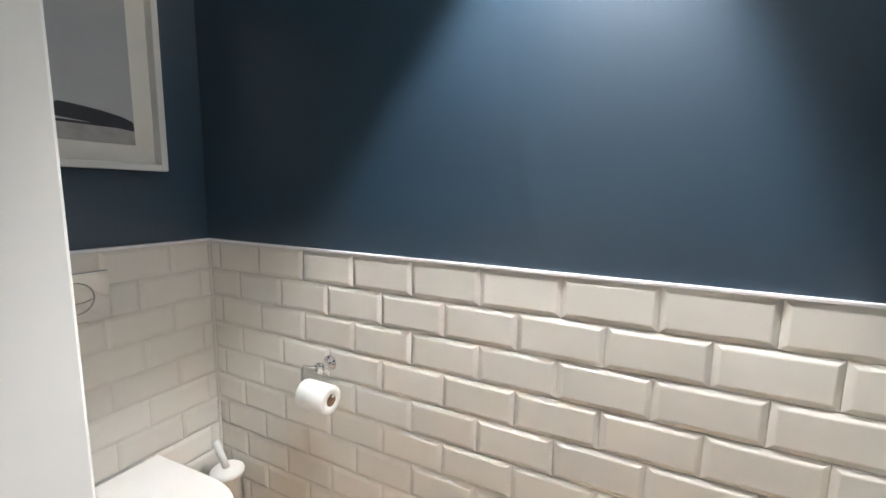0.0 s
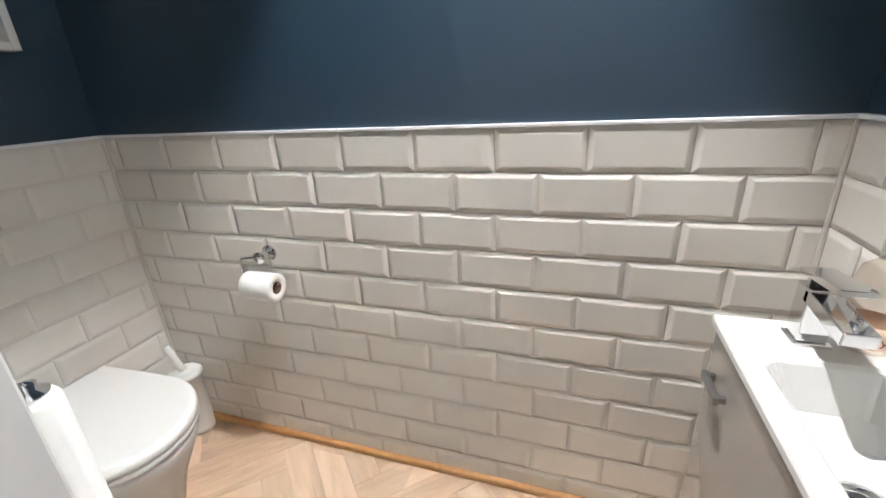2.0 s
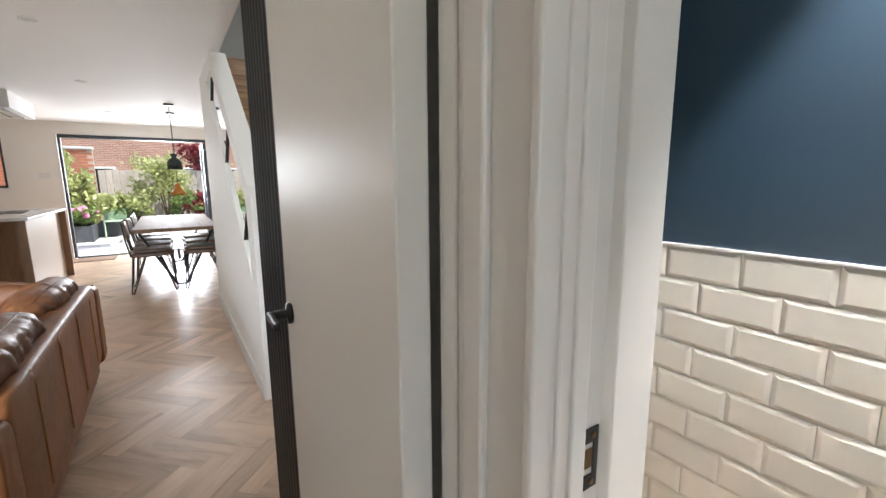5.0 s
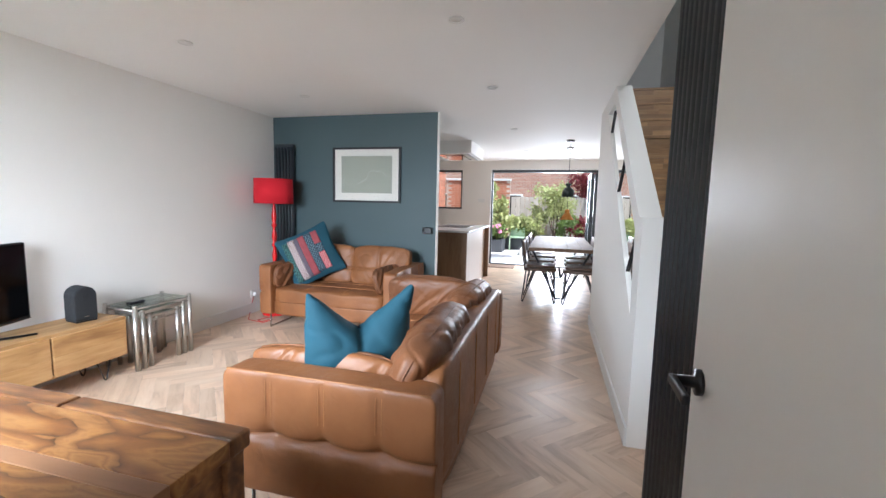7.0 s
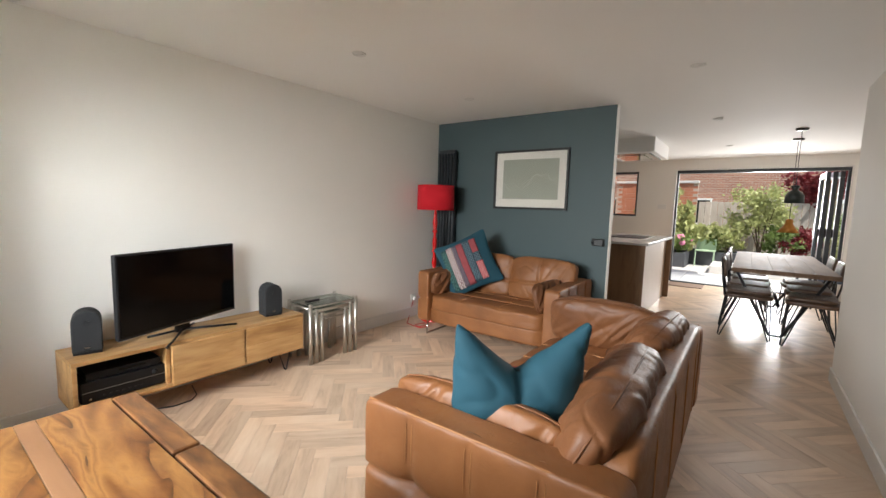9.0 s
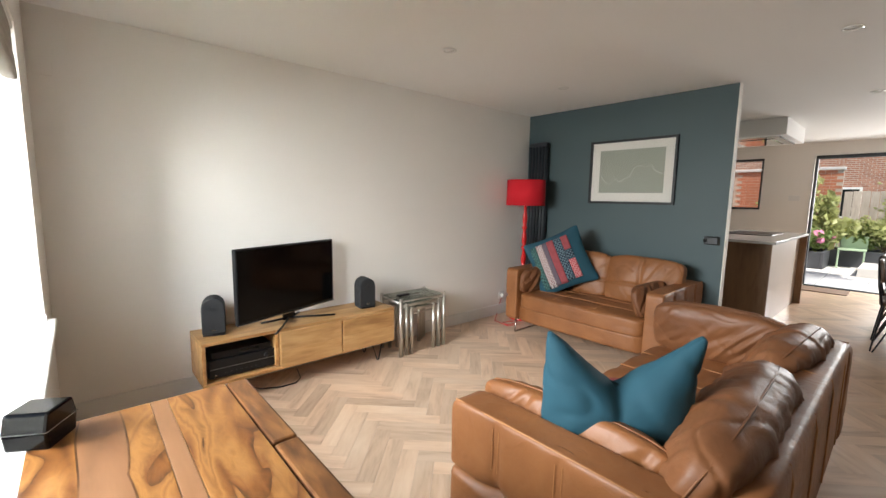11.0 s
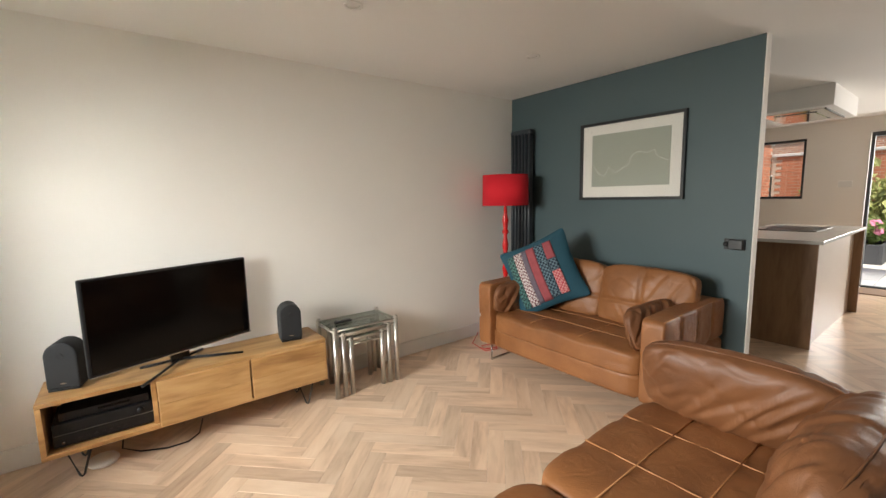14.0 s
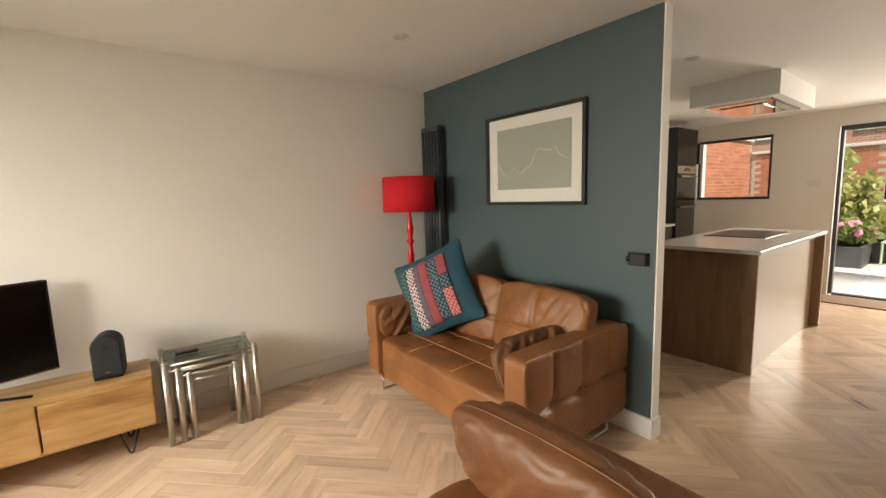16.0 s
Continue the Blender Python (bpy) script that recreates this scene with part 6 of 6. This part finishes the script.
def pendant(x, y, z, mat, label, prof):
    t = thing("pendant_lamp", pose(x, y, z), label, "pendant lamp", "pendants over the table")
    part("shade", lathe(prof, 28), mat, t, "", True)
    part("cord", rod((0, 0, prof[0][1] - 0.004), (0, 0, CEIL - z - 0.02), 0.0035), "black", t)
    part("ceiling_rose", lathe([(0, CEIL - z - 0.022), (0.055, CEIL - z - 0.020), (0.060, CEIL - z), (0, CEIL - z)], 22), "black", t, "", True)
    return t


pendant(-6.70, -0.16, 1.465, "pend_black", "dark green bell pendant lamp on a black cord", [(0.0, 0.20), (0.035, 0.20), (0.045, 0.19), (0.028, 0.155), (0.030, 0.145), (0.062, 0.125), (0.085, 0.09), (0.092, 0.0), (0.088, 0.0), (0.080, 0.09), (0.0, 0.12)])
pendant(-7.50, -0.135, 1.10, "amber", "amber coloured cone pendant lamp on a black cord", [(0.0, 0.175), (0.032, 0.175), (0.042, 0.15), (0.040, 0.12), (0.075, 0.06), (0.125, 0.0), (0.120, 0.0), (0.07, 0.055), (0.0, 0.10)])

# ---- garden ----
setting("ground", box((-120, -120, -0.5), (120, 120, -0.12)), "ground", "grass and soil ground round the house", "ground")
pav = setting("pavement", box((-13.0, -4.0, -0.2), (X_BACK - 0.3, 2.6, -0.045)), "mortar", "pale stone slab patio behind the house", "pavement")
slab_me = {}
for i in range(6):
    for j in range(11):
        x, y = X_BACK - 0.31 - 0.6 * i, -4.0 + 0.6 * j
        me = slab_me.get(0)
        if me is None:
            bmq = box((-0.594, 0.006, -0.05), (0, 0.6, 0.0), 0.006)
            me = bpy.data.meshes.new("slab")
            bmq.to_mesh(me), bmq.free()
            me.materials.append(M["paving"])
            slab_me[0] = me
        ob = new("slab", me)
        ob.parent = pav
        ob.matrix_local = pose(x, y, -0.03 + random.uniform(-0.002, 0.002))
stp = thing("garden_step", pose(-12.1, -0.35, -0.03), "low pale stone garden step", "step")
part("block", box((-0.6, -0.85, 0), (0.6, 0.9, 0.17), 0.01), "paving", stp)
for x0, x1, y0, y1 in ((-13.9, -13.1, -3.9, 2.4), (-13.0, -12.1, -3.9, -1.75), (-12.4, -11.5, 0.9, 2.2)):
    pl = thing("planter", pose(x0, y0, -0.12), "charcoal raised garden planter filled with soil", "planter", "raised planters")
    L, W = x1 - x0, y1 - y0
    part("wall", boxes(((0, 0, 0), (L, 0.06, 0.45)), ((0, W - 0.06, 0), (L, W, 0.45)), ((0, 0.06, 0), (0.06, W - 0.06, 0.45)), ((L - 0.06, 0.06, 0), (L, W - 0.06, 0.45)), bevel=0.006), "planter", pl)
    part("soil", box((0.06, 0.06, 0), (L - 0.06, W - 0.06, 0.40)), "ground", pl)


def brick_wall(name, m, length, height, label, n_rows_near):
    """A brick wall in stretcher bond along local x, its face towards +y."""
    w = setting(name, box((0, -0.1, -0.12), (length, -0.006, height)), "mortar", label, "wall")
    w.matrix_world = m
    bmq = box((0.004, -0.02, 0.004), (0.221, 0.0, 0.071), 0.003, seg=1)
    me = bpy.data.meshes.new("brick")
    bmq.to_mesh(me), bmq.free()
    me.materials.append(M["brick"])
    rest, count = bmesh.new(), 0
    for r in range(int((height + 0.1) / 0.075)):
        z = -0.1 + 0.075 * r
        for k in range(int(length / 0.225)):
            x = 0.225 * k + (0.1125 if r % 2 else 0)
            if x + 0.22 > length:
                continue
            if n_rows_near and count < 300 and x < 3.2 and 0.9 < z < 2.6:
                ob = new("brick", me)
                ob.parent = w
                ob.matrix_local = Matrix.Translation((x, random.uniform(-0.002, 0.002), z))
                count += 1
            else:
                v = [rest.verts.new(p) for p in ((x + 0.004, 0, z + 0.004), (x + 0.221, 0, z + 0.004), (x + 0.221, 0, z + 0.071), (x + 0.004, 0, z + 0.071), (x + 0.004, -0.02, z + 0.004), (x + 0.221, -0.02, z + 0.004), (x + 0.221, -0.02, z + 0.071), (x + 0.004, -0.02, z + 0.071))]
                for f in ((0, 1, 2, 3), (0, 4, 5, 1), (1, 5, 6, 2), (2, 6, 7, 3), (3, 7, 4, 0)):
                    rest.faces.new([v[q] for q in f])
    bmesh.ops.recalc_face_normals(rest, faces=rest.faces)
    ob = part("bricks", rest, "brick_joined", w)
    tagged(ob, kind="stuff")
    part("coping", box((-0.02, -0.14, height), (length + 0.02, 0.04, height + 0.07), 0.01), "paving", w)
    return w


brick_wall("wall_garden_left", pose(-14.4, -4.05, 0), 4.7, 2.45, "red brick garden wall beside the patio", True)
brick_wall("wall_garden_right", pose(-9.72, 2.70, 0, 0, 0, 180), 4.7, 1.95, "red brick garden wall along the far side", False)
brick_wall("wall_garden_end", pose(-14.2, 4.4, 0, 0, 0, -90), 2.75, 2.42, "red brick end wall behind the garden planters", False)
brick_wall("wall_garden_corner", pose(-14.3, -1.80, 0, 0, 0, -90), 2.2, 2.15, "red brick wall behind the bamboo planter", False)
fe = thing("garden_fence", pose(-14.35, -1.75, -0.12), "weathered close-boarded timber fence behind the planter", "fence")
for k in range(22):
    part("board", box((-0.018, 0.15 * k, 0.02), (0.0, 0.15 * k + 0.142, 1.75 + 0.01 * (k % 3)), 0.003, seg=1), "fence", fe)
for z in (0.4, 1.3):
    part("rail", box((-0.07, 0, z), (-0.019, 3.30, z + 0.08), 0.004), "fence", fe)


def leaves(n, centre, radii, size, seed, droop=0.0, hollow=0.35):
    """Many small folded leaves, gathered in clumps with gaps between them."""
    rng = np.random.default_rng(seed)
    clumps = rng.normal(size=(max(8, n // 60), 3))
    clumps /= np.linalg.norm(clumps, axis=1)[:, None]
    clumps *= rng.uniform(hollow, 1.0, (len(clumps), 1))
    c = clumps[rng.integers(0, len(clumps), n)] + rng.normal(scale=0.16, size=(n, 3))
    c = np.array(centre) + c * np.array(radii)
    d = rng.normal(size=(n, 3))
    d[:, 2] -= droop
    d /= np.linalg.norm(d, axis=1)[:, None]
    s = np.cross(d, rng.normal(size=(n, 3)))
    s /= np.linalg.norm(s, axis=1)[:, None]
    up = np.cross(d, s)
    L = size * rng.uniform(0.6, 1.3, (n, 1))
    tip, side = d * L, s * L * 0.32
    base, fold = c - tip * 0.5, up * L * 0.10
    v = np.stack([base, c + side + fold, c + tip * 0.5, c - side + fold], 1).reshape(-1, 3)
    q = np.arange(4 * n).reshape(-1, 4)
    f = np.concatenate([q[:, [0, 1, 2]], q[:, [0, 2, 3]]])
    return v, f


def shrub(name, at, radii, n, size, mat, label, seed, stem=0.5, flowers=None, category="shrub", droop=0.0):
    t = thing(name, pose(*at), label, category)
    bm = bmesh.new()
    rng = random.Random(seed)
    for k in range(5):
        a, r = rng.uniform(0, math.tau), rng.uniform(0.2, 0.6)
        p = Vector((radii[0] * r * math.cos(a), radii[1] * r * math.sin(a), stem + radii[2] * rng.uniform(0.5, 1.4)))
        b0 = rod((0, 0, 0), p * 0.5 + Vector((0, 0, 0.05)), 0.03 * max(radii), None, 7, 0.018 * max(radii))
        rod(p * 0.5 + Vector((0, 0, 0.05)), p, 0.018 * max(radii), b0, 7, 0.006)
        tmp = bpy.data.meshes.new("limb")
        b0.to_mesh(tmp), b0.free()
        bm.from_mesh(tmp)
        bpy.data.meshes.remove(tmp)
    part("trunk", bm, "bark", t)
    v, f = leaves(n, (0, 0, stem + radii[2]), radii, size, seed, droop)
    me = bpy.data.meshes.new("crown")
    me.from_pydata(v.tolist(), [], f.tolist())
    me.materials.append(M[mat])
    cr = new("crown", me)
    cr.parent = t
    if flowers:
        bmf = bmesh.new()
        for k in range(flowers):
            a, h = rng.uniform(0, math.tau), rng.uniform(0.2, 1.0)
            bmesh.ops.create_icosphere(bmf, subdivisions=2, radius=rng.uniform(0.05, 0.085), matrix=Matrix.Translation((radii[0] * 0.95 * math.cos(a) * (1 - h * 0.4), radii[1] * 0.95 * math.sin(a), stem + radii[2] * (0.6 + h))))
        for vv in bmf.verts:
            vv.co += Vector((rng.uniform(-1, 1), rng.uniform(-1, 1), rng.uniform(-1, 1))) * 0.014
        part("flower_heads", bmf, "petal", t, "round pink flower heads")
    return t


G = 0.28
shrub("bamboo", (-12.9, -2.45, G), (0.40, 0.42, 0.75), 1900, 0.17, "leaf_light", "tall pale green bamboo clump in the planter", 11, 0.35, droop=0.8)
shrub("hydrangea", (-12.5, -2.15, G), (0.55, 0.5, 0.24), 1300, 0.10, "leaf", "hydrangea with round pink flower heads", 12, 0.05, 18)
shrub("shrub", (-13.5, -1.35, G), (0.4, 0.45, 0.30), 1200, 0.10, "leaf", "low green garden shrub in the planter", 13, 0.08)
shrub("maple_tree", (-13.55, -0.30, G), (0.55, 0.72, 0.62), 2200, 0.10, "leaf_light", "spreading yellow-green garden tree in the planter", 14, 0.55, category="tree")
shrub("maple_tree", (-14.9, 0.95, -0.12), (0.8, 0.85, 0.65), 2300, 0.12, "leaf_red", "dark red leaved maple tree behind the fence", 15, 1.5, category="tree")
shrub("shrub", (-13.4, 0.45, G), (0.32, 0.36, 0.30), 1200, 0.09, "leaf_red", "small purple leaved shrub in the planter", 16, 0.1)
shrub("fern", (-12.0, 1.25, G), (0.45, 0.45, 0.34), 1500, 0.13, "leaf_light", "bright green fern in a low planter", 17, 0.05, droop=0.5)
shrub("shrub", (-12.7, 2.05, -0.12), (0.55, 0.4, 0.50), 2300, 0.10, "leaf_light", "yellow-green shrub beside the brick wall", 18, 0.2)
shrub("shrub", (-13.6, -2.9, G), (0.3, 0.5, 0.45), 1300, 0.10, "leaf", "green climbing shrub against the fence", 20, 0.2)
shrub("shrub", (-13.45, -0.95, G), (0.40, 0.42, 0.40), 1500, 0.10, "leaf_light", "feathery pale green shrub in the planter", 21, 0.15)
shrub("shrub", (-13.4, 0.05, G), (0.35, 0.42, 0.34), 1400, 0.09, "leaf", "rounded green shrub in the planter", 22, 0.08)
shrub("grass_clump", (-12.95, -1.85, G), (0.30, 0.34, 0.50), 1300, 0.22, "leaf_light", "arching pale ornamental grass clump", 23, 0.1, droop=0.6)
shrub("shrub", (-13.55, 1.4, G), (0.40, 0.5, 0.55), 1700, 0.10, "leaf", "tall green shrub beside the garden wall", 24, 0.2)
shrub("broadleaf_tree", (-15.9, 3.1, -0.12), (1.1, 1.3, 0.9), 2600, 0.15, "leaf", "leafy green tree behind the brick wall", 26, 1.5, category="tree")
gc = thing("garden_chair", pose(-12.98, -1.40, -0.03), "dull green plastic garden chair on the patio", "chair")
part("seat", box((-0.22, -0.22, 0.38), (0.22, 0.22, 0.41), 0.01), "green_plastic", gc)
part("backrest", box((-0.22, -0.22, 0.41), (-0.19, 0.22, 0.68), 0.01), "green_plastic", gc)
for x in (-0.2, 0.2):
    for y in (-0.2, 0.2):
        part("leg", rod((x, y, 0), (x, y, 0.385), 0.018), "green_plastic", gc)
bs = thing("wall_sign", pose(-14.195, 2.87, 1.33, 0, 0, 90), "blue plastic panel fixed to the brick wall", "panel")
part("panel", box((-0.14, -0.03, -0.28), (0.14, 0.0, 0.28), 0.006), "blue", bs)
lg = thing("sun_lounger", pose(-11.5, 1.75, -0.03), "white cloth garden lounger on the patio", "lounger")
part("mattress", puff((1.1, 0.5, 0.08), 6, 8, Matrix.Translation((0, 0, 0.42)) @ pose(0, 0, 0, 0, -14)), "paper", lg, "", True)
for x in (-0.4, 0.4):
    for y in (-0.2, 0.2):
        part("leg", rod((x, y, 0), (x, y, 0.42), 0.018), "grey_metal", lg)

# House beyond the garden.
hs = thing("house", pose(-23.0, -10.5, -0.12), "red brick terraced house beyond the garden", "house")
part("wall", box((-6, 0, 0), (0, 18, 5.6)), "house_brick", hs)
part("roof", prism([(-6.4, 5.6), (0.4, 5.6), (-3.0, 8.4)], "y", -0.3, 18.3), "roof", hs)
for k in range(6):
    for z in (0.9, 3.4):
        w = part("window", boxes(((0.0, 1.2 + 2.9 * k, z), (0.06, 2.7 + 2.9 * k, z + 0.08)), ((0.0, 1.2 + 2.9 * k, z + 1.12), (0.06, 2.7 + 2.9 * k, z + 1.2)), ((0.0, 1.2 + 2.9 * k, z + 0.08), (0.06, 1.28 + 2.9 * k, z + 1.12)), ((0.0, 1.91 + 2.9 * k, z + 0.08), (0.06, 1.99 + 2.9 * k, z + 1.12)), ((0.0, 2.62 + 2.9 * k, z + 0.08), (0.06, 2.7 + 2.9 * k, z + 1.12))), "gloss", hs)
        part("pane", box((0.002, 1.28 + 2.9 * k, z + 0.08), (0.02, 2.62 + 2.9 * k, z + 1.12)), "oven_glass", w)
# Own house outside: roof over the rooms.
setting("roof", prism([(YS - 0.5, 5.21), (YN + 0.5, 5.21), ((YS + YN) / 2, 6.9)], "x", X_BACK - 0.5, 1.6), "roof", "pitched tiled roof of the house", "roof")

# ---- herringbone floor ----
BL, BW, BT = 0.45, 0.09, 0.012
bmb = box((0.0003, 0.0003, -BT), (BL - 0.0003, BW - 0.0003, 0.0))
bmesh.ops.bevel(bmb, geom=[e for e in bmb.edges if all(v.co.z > -0.001 for v in e.verts)], offset=0.0008, segments=1, affect="EDGES")
block_mesh = bpy.data.meshes.new("oak_block")
bmb.to_mesh(block_mesh)
bmb.free()
block_mesh.materials.append(M["oak_block"])
floor_ob = bpy.data.objects["floor"]
AREAS = [(X_BACK, X_FRONT, YS, YN), (X_FRONT, 1.3, -0.85, WC_N), (-1.37, X_FRONT, YN, WC_N)]


def clip(poly, area):
    x0, x1, y0, y1 = area
    for axis, lim, sign in ((0, x0, 1), (0, x1, -1), (1, y0, 1), (1, y1, -1)):
        out = []
        for p, q in zip(poly, poly[1:] + poly[:1]):
            a, b = sign * (p[axis] - lim), sign * (q[axis] - lim)
            if a >= 0:
                out.append(p)
            if a * b < 0:
                k = a / (a - b)
                out.append((p[0] + k * (q[0] - p[0]), p[1] + k * (q[1] - p[1])))
        poly = out
        if not poly:
            break
    return poly


turn45 = Matrix.Rotation(radians(45), 4, "Z")
base = {up: Matrix.Translation((-3.0, -1.5, 0)) @ turn45 @ (Matrix.Rotation(radians(90), 4, "Z") if up else Matrix.Identity(4)) for up in (False, True)}
joined, full = {False: bmesh.new(), True: bmesh.new()}, []


def add_block(up, poly):
    inv = base[up].inverted()
    q = [(inv @ Vector((*p, 0)))[:2] for p in poly]
    bm = joined[up]
    a, b = [bm.verts.new((*p, 0)) for p in q], [bm.verts.new((*p, -BT)) for p in q]
    bm.faces.new(a)
    for k in range(len(q)):
        bm.faces.new((a[k - 1], b[k - 1], b[k], a[k]))


for i in range(-200, 201):
    for j in range(-40, 41):
        for up in (False, True):
            ox, oy = i * BW + j * BL, i * BW - j * BL
            m = Matrix.Translation((-3.0, -1.5, 0)) @ turn45 @ Matrix.Translation((ox + (BW if up else 0), oy + (BW if up else 0), 0)) @ (Matrix.Rotation(radians(90), 4, "Z") if up else Matrix.Identity(4))
            c = m @ Vector((BL / 2, BW / 2, 0))
            if not (-9.9 < c.x < 1.8 and -4.2 < c.y < 1.4):
                continue
            poly = [tuple((m @ Vector(p))[:2]) for p in ((0.0004, 0.0004, 0), (BL - 0.0004, 0.0004, 0), (BL - 0.0004, BW - 0.0004, 0), (0.0004, BW - 0.0004, 0))]
            whole = any(all(a[0] <= p[0] <= a[1] and a[2] <= p[1] <= a[3] for p in poly) for a in AREAS)
            close = -3.60 < c.x < -1.15 and -3.45 < c.y < -0.9 or -1.0 < c.x < 0.4 and 0.25 < c.y < 0.97
            if whole and close and len(full) < 300:
                full.append(m)
                ob = new("oak_block", block_mesh)
                ob.parent = floor_ob
                ob.matrix_local = m
            else:
                for a in AREAS:
                    q = clip(poly, a)
                    if len(q) >= 3:
                        add_block(up, q)
for up in (False, True):
    bmesh.ops.recalc_face_normals(joined[up], faces=joined[up].faces)
    ob = part("oak_blocks", joined[up], "oak_joined", floor_ob)
    ob.matrix_local = base[up]
    tagged(ob, kind="stuff")
